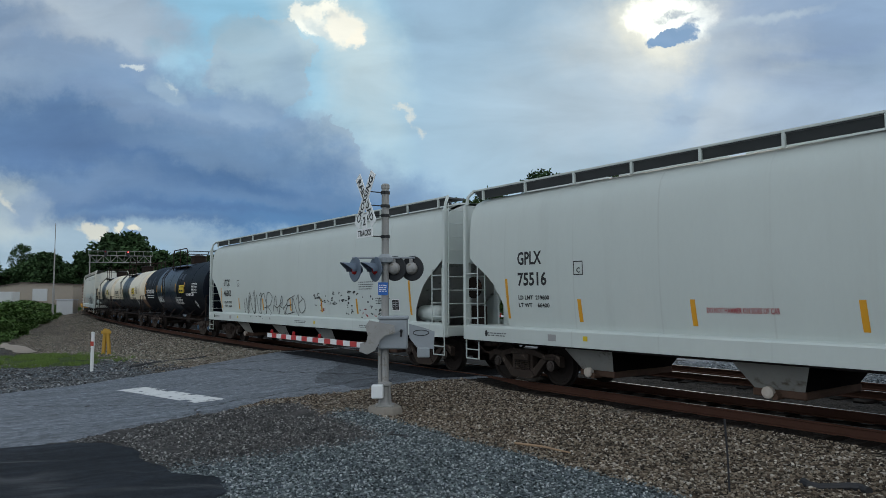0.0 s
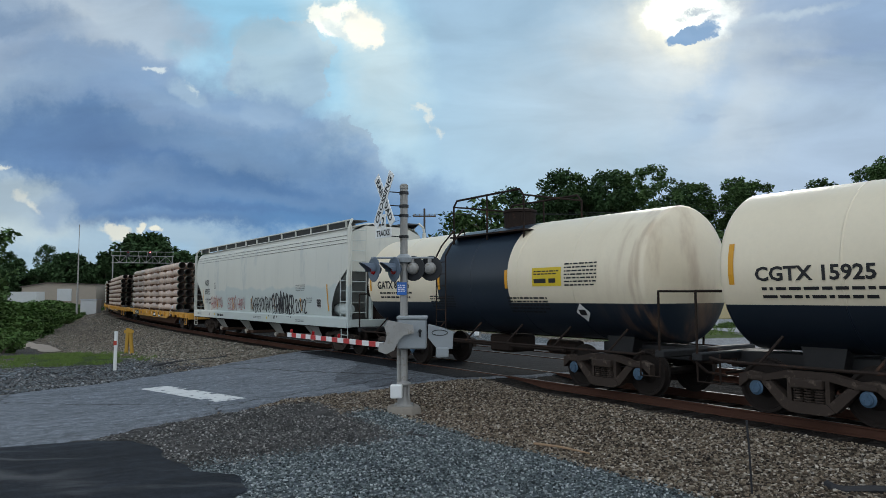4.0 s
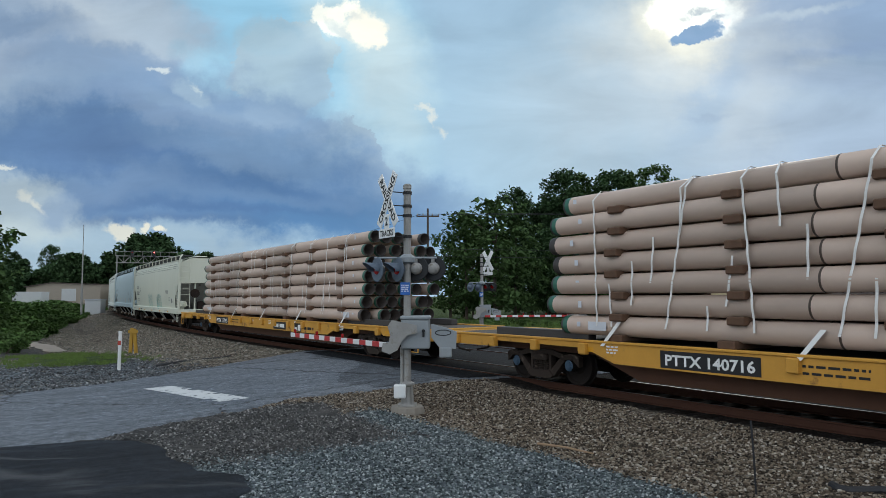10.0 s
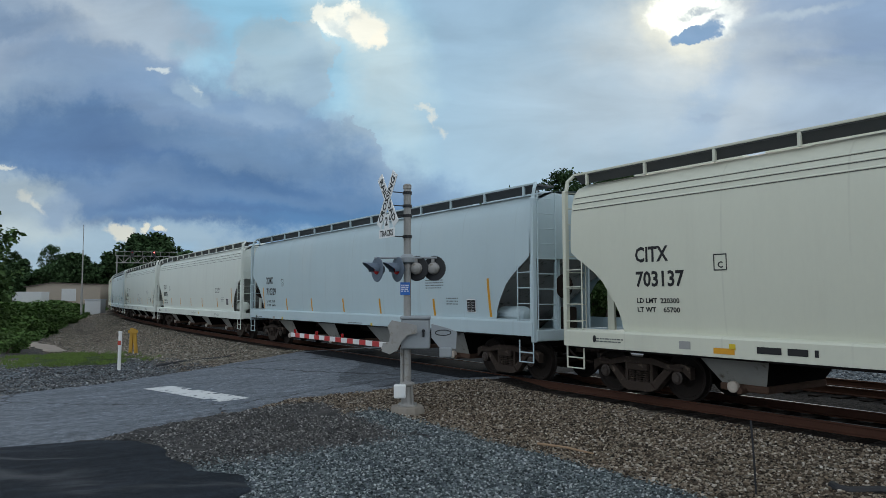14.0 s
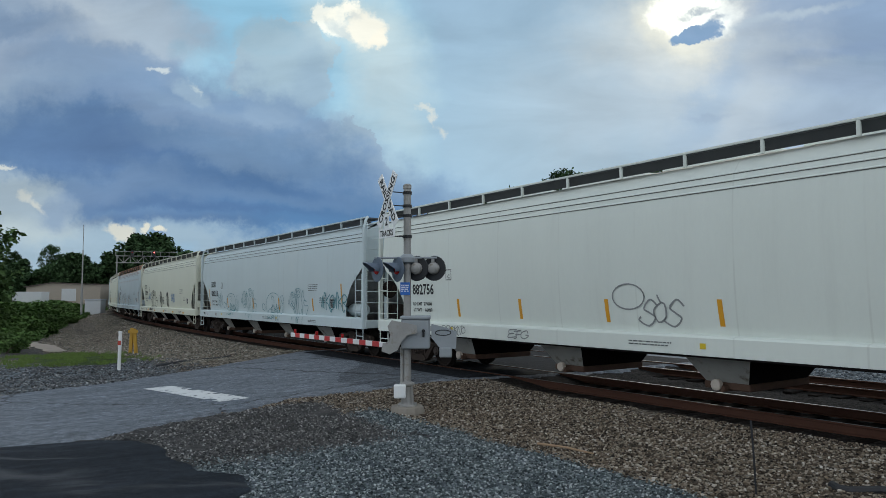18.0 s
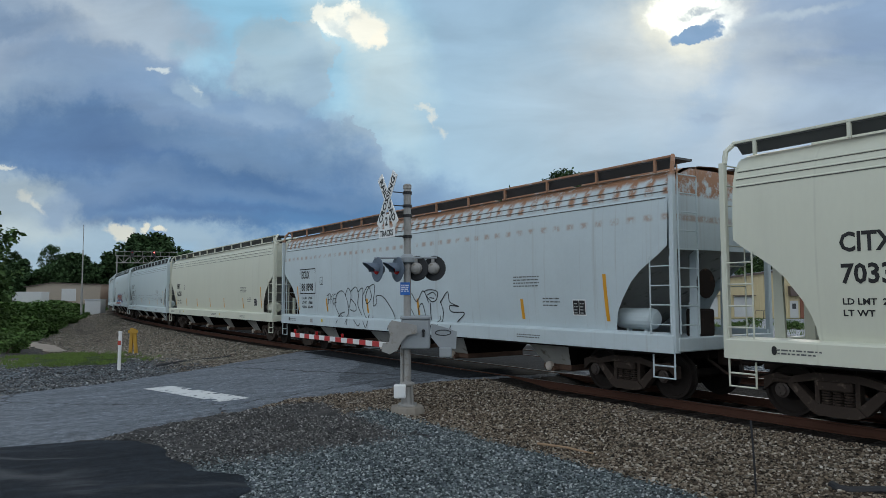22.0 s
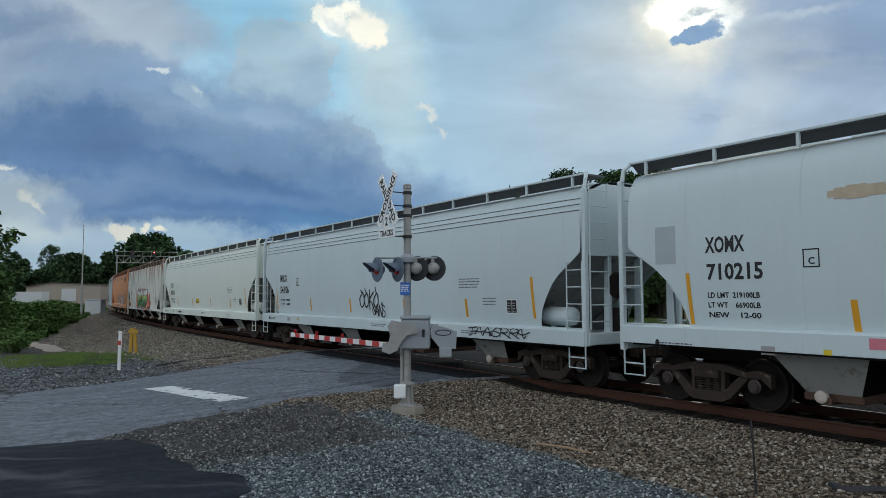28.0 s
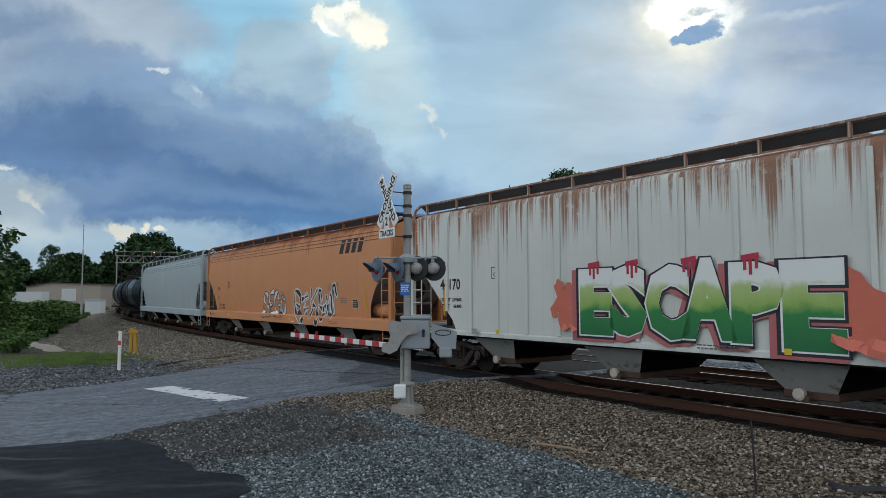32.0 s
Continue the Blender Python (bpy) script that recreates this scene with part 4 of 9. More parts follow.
        ladder(car, "side_ladder", (sx - e * 0.5, -1.58, 1.3), (sx - e * 0.5, -1.58, 2.75), (e * 0.46, 0, 0), 4, edge_paint)
        ladder(car, "end_ladder", (e * (half + 0.05), -1.45, 1.3), (e * (half + 0.05), -1.45, 4.45), (0, 0.56, 0), 9, edge_paint)
        bm = bmesh.new()
        tube(bm, [(e * half - e * 0.02, -1.55, 1.0), (e * half - e * 0.02, -1.55, 0.5), (e * half - e * 0.5, -1.55, 0.5), (e * half - e * 0.5, -1.55, 1.0)], 0.02, 6)
        tube(bm, [(e * half - e * 0.02, -1.55, 0.72), (e * half - e * 0.5, -1.55, 0.72)], 0.016, 6)
        part("stirrup", bm, edge_paint, car)
        coupler(car, e * (half - 0.1), e)
    # brake gear at the rear end
    bm = bmesh.new()
    turned(bm, [(0.02, 0.0), (0.13, 0.03), (0.2, 0.1), (0.215, 0.18), (0.215, 0.86), (0.2, 0.94), (0.13, 1.01), (0.02, 1.04)], 18, Matrix.Translation((half - 1.8, -1.05, 1.56)) @ Matrix.Rotation(radians(90), 4, "Y"))
    for x in (half - 1.5, half - 1.05):
        box(bm, x - 0.03, -1.1, 1.15, x + 0.03, -1.0, 1.38)
    part("air_reservoir", bm, edge_paint, car)
    bm = bmesh.new()
    box(bm, half - 0.72, -0.3, 1.2, half - 0.4, 0.25, 1.75, 0.04)
    part("brake_valve", bm, STEEL_DARK, car)
    bm = bmesh.new()
    turned(bm, [(0.27, 0.0), (0.29, 0.015), (0.27, 0.03), (0.03, 0.03)], 18, Matrix.Translation((half - 0.05, -0.55, 2.25)) @ Matrix.Rotation(radians(90), 4, "Y"))
    part("hand_brake_wheel", bm, STEEL_DARK, car)
    # running boards along both edges of the roof
    for sgn in (-1, 1):
        bm = bmesh.new()
        y0, y1 = sorted((sgn * 0.78, sgn * 1.38))
        box(bm, -half + 0.1, y0, 4.6, half - 0.1, y1, 4.64)
        # tilted plate added as a dark strip for the shaded gap below the board
        plate(bm, [(sgn * 1.36, 4.61), (sgn * 1.39, 4.63), (sgn * 1.19, 4.46), (sgn * 1.16, 4.46)], -half + 0.15, half - 0.15, "yz")
        bmesh.ops.recalc_face_normals(bm, faces=bm.faces)
        board = part("running_board", bm, GRATE, car)
        bm = bmesh.new()
        box(bm, -half + 0.1, sgn * 1.39 - 0.015, 4.62, half - 0.1, sgn * 1.39 + 0.015, 4.665, 0.006)
        part("board_edge", bm, edge_paint, board)
        n = 13
        bm = bmesh.new()
        box(bm, -0.03, -0.03, 4.38, 0.03, 0.03, 4.64, 0.008)
        br = part("bracket", bm, edge_paint, board)
        for i in range(n):
            o = br if i == 0 else new("bracket", br.data)
            o.parent = board
            o.location = (-half + 0.5 + i * (length - 1.0) / (n - 1), sgn * 1.375, 0)
    bm = bmesh.new()
    box(bm, -1.3, -0.35, 4.53, 1.3, 0.35, 4.66, 0.03)
    hatch = part("hatch_cover", bm, edge_paint, car)
    for i in range(6):
        o = hatch if i == 0 else new("hatch_cover", hatch.data)
        o.parent = car
        o.location = (-half + 2.2 + i * (length - 4.4) / 5, 0, 0)
    # discharge bays
    run = length - 3.5 if style != "ribbed" else length - 2.9
    for i in range(bays):
        xc = -run / 2 + run * (i + 0.5) / bays
        w = 0.9 if style == "ribbed" else 0.76
        bm = bmesh.new()
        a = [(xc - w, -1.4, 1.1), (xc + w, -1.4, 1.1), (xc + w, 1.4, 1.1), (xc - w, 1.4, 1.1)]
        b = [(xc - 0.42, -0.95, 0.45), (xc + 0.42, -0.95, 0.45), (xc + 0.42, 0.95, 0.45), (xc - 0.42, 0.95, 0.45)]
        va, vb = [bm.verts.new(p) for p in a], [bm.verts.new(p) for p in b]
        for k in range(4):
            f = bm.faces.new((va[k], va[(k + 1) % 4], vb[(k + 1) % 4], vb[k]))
            # cross faces and bottom near-black as if in shade, near face in bay paint
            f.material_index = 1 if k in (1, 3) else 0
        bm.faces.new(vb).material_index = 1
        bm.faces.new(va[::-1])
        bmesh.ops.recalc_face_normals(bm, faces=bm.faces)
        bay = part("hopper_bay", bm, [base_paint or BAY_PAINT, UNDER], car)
        bm = bmesh.new()
        box(bm, xc - 0.46, -0.98, 0.33, xc + 0.46, 0.98, 0.46, 0.02)
        tube(bm, [(xc, -1.12, 0.36), (xc, 1.12, 0.36)], 0.06, 10)
        part("outlet_gate", bm, GATE_STEEL, bay)
        bm = bmesh.new()
        turned(bm, [(0.09, 0.0), (0.1, 0.02), (0.1, 0.1), (0.06, 0.12)], 14, Matrix.Translation((xc - 0.1, -1.06, 0.42)) @ Matrix.Rotation(radians(90), 4, "X"))
        part("outlet_cap", bm, GATE_CAP, bay)
    bm = bmesh.new()
    box(bm, -half + 0.2, -0.3, 0.78, half - 0.2, 0.3, 1.0, 0.02)
    part("centre_sill", bm, STEEL_DARK, car)
    off = half - 1.55
    for x in (-off, off):
        truck(car, x)
    if details:
        details(car, half, y_of)
    finish_car(car, rear, length, label, "hopper car", off)
    return car

# ---- crossing signal ----
ALU = mat("galvanised_steel", c4(0.3, 0.295, 0.28), rough=0.6, metal=0.2, var=0.3, scale=3, fine=24, bump=0.06, stain=c4(0.2, 0.175, 0.14), stain_at=0.54)
ALU_DULL = mat("dull_aluminium", c4(0.27, 0.295, 0.31), rough=0.55, metal=0.1, var=0.2, scale=3)
LAMP_BLACK = mat("lamp_black", c4(0.018, 0.019, 0.021), rough=0.55, var=0.25)
HOOD_GREY = mat("hood_grey", c4(0.1, 0.13, 0.17), rough=0.5, var=0.2)
SIGN_WHITE = mat("sign_white", c4(0.74, 0.75, 0.74), rough=0.45, var=0.1)
SIGN_BLACK = mat("sign_black", c4(0.012, 0.012, 0.012), rough=0.5)
SIGN_BLUE = mat("sign_blue", c4(0.02, 0.12, 0.42), rough=0.4, var=0.1)
GATE_RED = mat("gate_red", c4(0.45, 0.035, 0.035), rough=0.4, var=0.15)
GATE_WHITE = mat("gate_white", c4(0.7, 0.7, 0.69), rough=0.45, var=0.12)
CONCRETE = mat("concrete", c4(0.24, 0.215, 0.18), rough=0.9, var=0.3, scale=4, fine=40, bump=0.3)
RED_LENS = mat("red_lens", c4(0.3, 0.01, 0.01), rough=0.25)


def facing(p, way, up=(0, 0, 1)):
    """Pose at p whose -y axis looks along way, z up."""
    f = Vector(way).normalized()
    y = -f
    x = y.cross(Vector(up)).normalized()
    z = x.cross(y)
    return Matrix.Translation(p) @ Matrix(((x.x, y.x, z.x), (x.y, y.y, z.y), (x.z, y.z, z.z))).to_4x4()


def flat_text(txt, size, material, parent, m, width=None):
    """Letters centred on a sign, in the sign's x-z plane, a little proud of it."""
    ob = letter(txt, size, material, parent, 0, 0, lambda z: 0.0, width=width)
    if ob:
        xs, zs = [v.co.x for v in ob.data.vertices], [v.co.z for v in ob.data.vertices]
        cx, cz = (min(xs) + max(xs)) / 2, (min(zs) + max(zs)) / 2
        for v in ob.data.vertices:
            v.co = (v.co.x - cx, v.co.y, v.co.z - cz)
        ob.matrix_basis = m
    return ob


def lamp_unit(parent, m, hooded=True):
    bm = bmesh.new()
    turn = Matrix.Rotation(radians(90), 4, "X")
    turned(bm, [(0.02, -0.012), (0.25, -0.012), (0.262, 0.0), (0.25, 0.012), (0.02, 0.012)], 28, turn)
    lamp = part("lamp", bm, LAMP_BLACK if not hooded else HOOD_GREY, parent)
    lamp.matrix_basis = m
    bm = bmesh.new()
    turned(bm, [(0.125, 0.0), (0.13, -0.03), (0.12, -0.09), (0.085, -0.14), (0.03, -0.16)], 20, turn)
    box(bm, -0.03, 0.02, 0.08, 0.03, 0.1, 0.2, 0.01)
    part("housing", bm, ALU if not hooded else HOOD_GREY, lamp, smooth_faces=False)
    bm = bmesh.new()
    turned(bm, [(0.11, 0.012), (0.1, 0.035), (0.05, 0.05), (0.01, 0.054)], 20, turn)
    part("lens", bm, RED_LENS, lamp)
    bm = bmesh.new()
    n = 12
    prev = None
    for i in range(n + 1):
        a = radians(-20 + 220 * i / n)
        lip = 0.12 + 0.2 * max(0.0, math.sin(a))
        q = [bm.verts.new((0.135 * math.cos(a), -0.012, 0.135 * math.sin(a))), bm.verts.new((0.14 * math.cos(a), -0.012 - lip, 0.14 * math.sin(a)))]
        if prev:
            bm.faces.new((prev[0], q[0], q[1], prev[1]))
        prev = q
    part("hood", bm, HOOD_GREY if hooded else LAMP_BLACK, lamp)
    return lamp


def blade(parent, m, txt):
    bm = bmesh.new()
    box(bm, -0.63, -0.006, -0.115, 0.63, 0.006, 0.115, 0.003)
    b = part("blade", bm, SIGN_WHITE, parent)
    b.matrix_basis = m
    flat_text(txt, 0.2, SIGN_BLACK, b, Matrix.Translation((0, -0.004, 0)), width=1.08)
    return b


def crossing_signal(base, way_front, way_back, arm_way, arm_len, label):
    """Mast with crossbuck, two pairs of lamps, gate mechanism and lowered arm. base: a point on the ground."""
    g = Vector(base)
    mast = empty("crossing_signal", Matrix.Translation(g))
    bm = bmesh.new()
    turned(bm, [(0.37, -0.3), (0.355, 0.0), (0.33, 0.09), (0.3, 0.11)], 12)
    part("foundation", bm, CONCRETE, mast)
    bm = bmesh.new()
    box(bm, -0.19, -0.19, 0.1, 0.19, 0.19, 0.14, 0.01)
    turned(bm, [(0.14, 0.14), (0.12, 0.18), (0.1, 0.3), (0.1, 0.5), (0.15, 0.53), (0.15, 0.57), (0.085, 0.6)], 12)
    for k in range(4):
        a = k * 1.5708 + 0.78
        tube(bm, [(0.17 * math.cos(a), 0.17 * math.sin(a), 0.12), (0.13 * math.cos(a), 0.13 * math.sin(a), 0.57)], 0.014, 5)
    part("base_casting", bm, ALU, mast)
    bm = bmesh.new()
    box(bm, -0.26, -0.3, 0.29, -0.02, -0.1, 0.56, 0.02)
    part("junction_box", bm, SIGN_WHITE, mast)
    bm = bmesh.new()
    tube(bm, [(0, 0, 0.4), (0, 0, 4.6)], 0.078, 14)
    tube(bm, [(-0.11, -0.02, 0.5), (-0.11, -0.02, 1.3)], 0.035, 8)
    turned(bm, [(0.07, 4.58), (0.088, 4.59), (0.088, 4.66), (0.06, 4.69), (0.01, 4.69)], 14)
    part("mast", bm, ALU, mast, "weathered galvanised mast", smooth_faces=False)
    for z in (4.5, 4.22, 4.02, 3.58):
        bm = bmesh.new()
        turned(bm, [(0.076, -0.03), (0.098, -0.03), (0.098, 0.03), (0.076, 0.03)], 12, Matrix.Translation((0, 0, z)))
        f = Vector(way_front).normalized()
        tube(bm, [Vector((0, 0, z)), Vector((0, 0, z)) + f * 0.44], 0.012, 5)
        part("bracket", bm, LAMP_BLACK, mast)
    # crossbuck and plate
    f = Vector(way_front).normalized()
    at = facing(f * 0.48 + Vector((0, 0, 4.32)), way_front)
    b1 = blade(mast, at @ Matrix.Rotation(radians(-56), 4, "Y"), "CROSSING")
    b2 = blade(mast, at @ Matrix.Translation((0, 0.02, 0)) @ Matrix.Rotation(radians(56), 4, "Y"), "RAILROAD")
    bm = bmesh.new()
    box(bm, -0.1, -0.006, -0.17, 0.1, 0.006, 0.12, 0.003)
    box(bm, -0.34, -0.006, -0.36, 0.34, 0.006, -0.17, 0.003)
    pl = part("track_plate", bm, SIGN_WHITE, mast)
    pl.matrix_basis = facing(f * 0.485 + Vector((0, 0, 3.9)), way_front)
    flat_text("2", 0.24, SIGN_BLACK, pl, Matrix.Translation((0, -0.004, -0.02)))
    flat_text("TRACKS", 0.17, SIGN_BLACK, pl, Matrix.Translation((0, -0.004, -0.265)), width=0.56)
    # lamps on the cross arm
    bm = bmesh.new()
    turned(bm, [(0.08, 3.02), (0.17, 3.05), (0.18, 3.14), (0.11, 3.2), (0.08, 3.22)], 14)
    tube(bm, [(-0.68, -0.05, 3.14), (0.62, -0.02, 3.14)], 0.022, 8)
    arm = part("cross_arm", bm, ALU_DULL, mast)
    for x in (-0.66, -0.24):
        lamp_unit(mast, facing((x + 0.04, -0.06, 2.9), way_front), True)
    for x in (0.2, 0.56):
        lamp_unit(mast, facing((x, 0.02, 2.92), way_back), False)
    bm = bmesh.new()
    box(bm, -0.1, -0.008, -0.13, 0.1, 0.0, 0.13, 0.002)
    sg = part("notice", bm, SIGN_BLUE, mast, "small blue emergency notice")
    sg.matrix_basis = Matrix.Translation((-0.04, -0.09, 2.5))
    bars(sg, -0.08, 0.06, 0.16, 4, SIGN_WHITE, lambda z: -0.006, 0.018, 0.022)
    # gate mechanism
    bm = bmesh.new()
    box(bm, -0.12, -0.25, 1.27, 0.47, 0.25, 1.88, 0.03)
    box(bm, -0.14, -0.27, 1.87, 0.49, 0.27, 1.94, 0.02)
    mech = part("gate_mechanism", bm, ALU_DULL, mast, "grey metal gate mechanism box")
    bm = bmesh.new()
    turned(bm, [(0.035, 0), (0.035, 0.05)], 10, Matrix.Translation((0.34, -0.25, 1.64)) @ Matrix.Rotation(radians(90), 4, "X"))
    box(bm, 0.32, -0.3, 1.52, 0.36, -0.27, 1.64, 0.006)
    part("latch", bm, LAMP_BLACK, mech)
    bm = bmesh.new()
    plate(bm, [(-0.3, 1.86), (0.2, 1.76), (0.22, 1.6), (0.02, 1.56), (-0.08, 1.46), (-0.18, 1.26), (-0.34, 1.18), (-0.5, 1.24), (-0.48, 1.4), (-0.36, 1.42), (-0.33, 1.56), (-0.38, 1.74)], -0.36, -0.3)
    box(bm, -0.22, -0.365, 1.7, 0.12, -0.355, 1.72)
    bmesh.ops.recalc_face_normals(bm, faces=bm.faces)
    part("arm_bracket", bm, ALU, mast)
    bm = bmesh.new()
    plate(bm, [(0.5, 1.5), (0.66, 1.3), (1.0, 1.27), (1.02, 1.62), (0.8, 1.7), (0.5, 1.78)], -0.2, -0.14)
    box(bm, 0.66, -0.24, 1.1, 0.92, -0.1, 1.3, 0.02)
    bmesh.ops.recalc_face_normals(bm, faces=bm.faces)
    cw = part("counterweight_arm", bm, ALU_DULL, mast)
    bm = bmesh.new()
    tube(bm, [(0.58 + 0.16 * (1 + math.cos(a)), -0.205, 1.6 + 0.055 * math.sin(a)) for a in [6.28319 * i / 16 for i in range(17)]], 0.008, 4)
    part("slot", bm, LAMP_BLACK, cw)
    # arm with red and white sleeves
    aw = Vector(arm_way).normalized()
    n = int(arm_len / 0.3)
    z = 1.33
    rot = Matrix.Rotation(math.atan2(aw.y, aw.x), 4, "Z")
    first = {}
    for i in range(n):
        red = i % 2 == 0
        if red not in first:
            bm = bmesh.new()
            box(bm, 0, -0.02, -0.055, 0.3, 0.02, 0.055, 0.004)
            o = part("arm_sleeve", bm, GATE_RED if red else GATE_WHITE, mast)
            first[red] = o.data
        else:
            o = new("arm_sleeve", first[red])
            o.parent = mast
        o.matrix_basis = Matrix.Translation(Vector((-0.12, -0.33, z)) + aw * (0.25 + i * 0.3)) @ rot
    for k in (0.45, 0.72, 0.98):
        bm = bmesh.new()
        box(bm, -0.03, -0.03, 0.055, 0.03, 0.03, 0.11, 0.008)
        turned(bm, [(0.035, 0.1), (0.035, 0.14), (0.02, 0.15)], 10)
        o = part("arm_lamp", bm, RED_LENS, mast)
        o.matrix_basis = Matrix.Translation(Vector((-0.12, -0.33, z)) + aw * (0.25 + (n * 0.3 - 0.15) * k))
    tagged(mast, label, "crossing signal")
    return mast


TRACK_WAY = Vector((-0.568, 0.823, 0))


# ---- small things by the track ----
POST_WHITE = mat("post_white", c4(0.7, 0.7, 0.68), rough=0.6, var=0.15)
POST_RED = mat("post_red", c4(0.4, 0.05, 0.03), rough=0.6)
POST_YELLOW = mat("post_yellow", c4(0.4, 0.23, 0.03), rough=0.65, var=0.2)
BLACK_PIPE = mat("black_pipe", c4(0.02, 0.02, 0.022), rough=0.6)
STICK = mat("dry_stick", c4(0.3, 0.2, 0.12), rough=0.9)


def small_things():
    g = W(-21.9, 7.95, 0)
    z = float(ground_z(np.array(-21.9), np.array(7.95)))
    bm = bmesh.new()
    tube(bm, [(0, 0, -0.1), (0.02, 0, 1.26)], 0.058, 8)
    turned(bm, [(0.064, 1.25), (0.064, 1.3), (0.01, 1.31)], 8, Matrix.Translation((0.02, 0, 0)))
    mk = part("marker_post", bm, POST_WHITE)
    mk.matrix_basis = Matrix.Translation((g.x, g.y, z))
    bm = bmesh.new()
    box(bm, -0.03, -0.075, 0.84, 0.07, -0.05, 0.99)
    part("band", bm, POST_RED, mk, "red warning band")
    tagged(mk, "white plastic cable marker post in the grass", "marker post")
    g = W(-29.9, 6.05, 0)
    z = float(ground_z(np.array(-29.9), np.array(6.05)))
    root = empty("fence_posts", Matrix.Translation((g.x, g.y, z)))
    for dx, h, lean in ((-0.13, 1.15, 3), (0.13, 1.12, -5)):
        bm = bmesh.new()
        box(bm, -0.07, -0.06, -0.1, 0.07, 0.06, h, 0.02, Matrix.Translation((dx, 0, 0)) @ Matrix.Rotation(radians(lean), 4, "Y"))
        part("post", bm, POST_YELLOW, root)
    bm = bmesh.new()
    box(bm, -0.22, -0.09, 0.92, 0.22, -0.06, 1.06, 0.01)
    part("crosspiece", bm, POST_YELLOW, root)
    tagged(root, "pair of yellow wooden guard posts beside ballast", "guard post")
    # cable rod in the ballast, stick, dark tube
    g = W(-1.0, 4.45, -0.4)
    bm = bmesh.new()
    tube(bm, [(0, 0, -0.2), (-0.02, 0, 0.5), (-0.035, 0.02, 0.92)], 0.013, 6)
    rod = part("iron_rod", bm, BLACK_PIPE)
    rod.matrix_basis = Matrix.Translation(g)
    tagged(rod, "thin dark iron rod standing in the ballast", "rod")
    bm = bmesh.new()
    a, b = W(-4.5, 4.75, -0.3), W(-3.5, 4.56, -0.3)
    tube(bm, [a, a.lerp(b, 0.5) + Vector((0, 0, 0.02)), b], 0.022, 6, 0.012)
    tagged(part("stick", bm, STICK), "pale dry stick lying on the gravel", "stick")
    for (s0, d0), (s1, d1), r in (((-21.6, 6.8), (-23.6, 3.7), 0.05), ((-6.6, 5.7), (-6.0, 5.9), 0.03), ((-0.6, 3.5), (0.1, 3.4), 0.05)):
        bm = bmesh.new()
        pts = []
        for i in range(7):
            s, d = s0 + (s1 - s0) * i / 6, d0 + (d1 - d0) * i / 6 + 0.12 * math.sin(i)
            pts.append(W(s, d, float(ground_z(np.array(s), np.array(d))) + r * 0.6))
        tube(bm, pts, r, 8)
        tagged(part("old_timber", bm, BLACK_PIPE), "dark weathered piece of timber on the ground", "timber")


def mud():
    """Pale washed-out mud at the foot of the bank."""
    bm = bmesh.new()
    rnd = random.Random(2)
    for s0, d0, a, b in ((-50, 9.3, 3.4, 0.7), (-46, 8.4, 3.6, 0.7), (-42.5, 8.2, 2.8, 0.55)):
        c = [bm.verts.new(W(s0, d0, float(ground_z(np.array(s0), np.array(d0))) + 0.06))]
        for k in range(18):
            t = 6.28319 * k / 18
            q = rnd.uniform(0.75, 1.15)
            s, d = s0 + a * q * math.cos(t), d0 + b * q * math.sin(t)
            c.append(bm.verts.new(W(s, d, float(ground_z(np.array(s), np.array(d))) + 0.045)))
        for k in range(18):
            bm.faces.new((c[0], c[1 + k], c[1 + (k + 1) % 18]))
    tagged(part("mud", bm, mat("pale_mud", c4(0.3, 0.25, 0.2), rough=0.85, var=0.35, scale=1.2, fine=14, bump=0.2)), "pale washed-out mud by the bank", "mud", kind="structure")


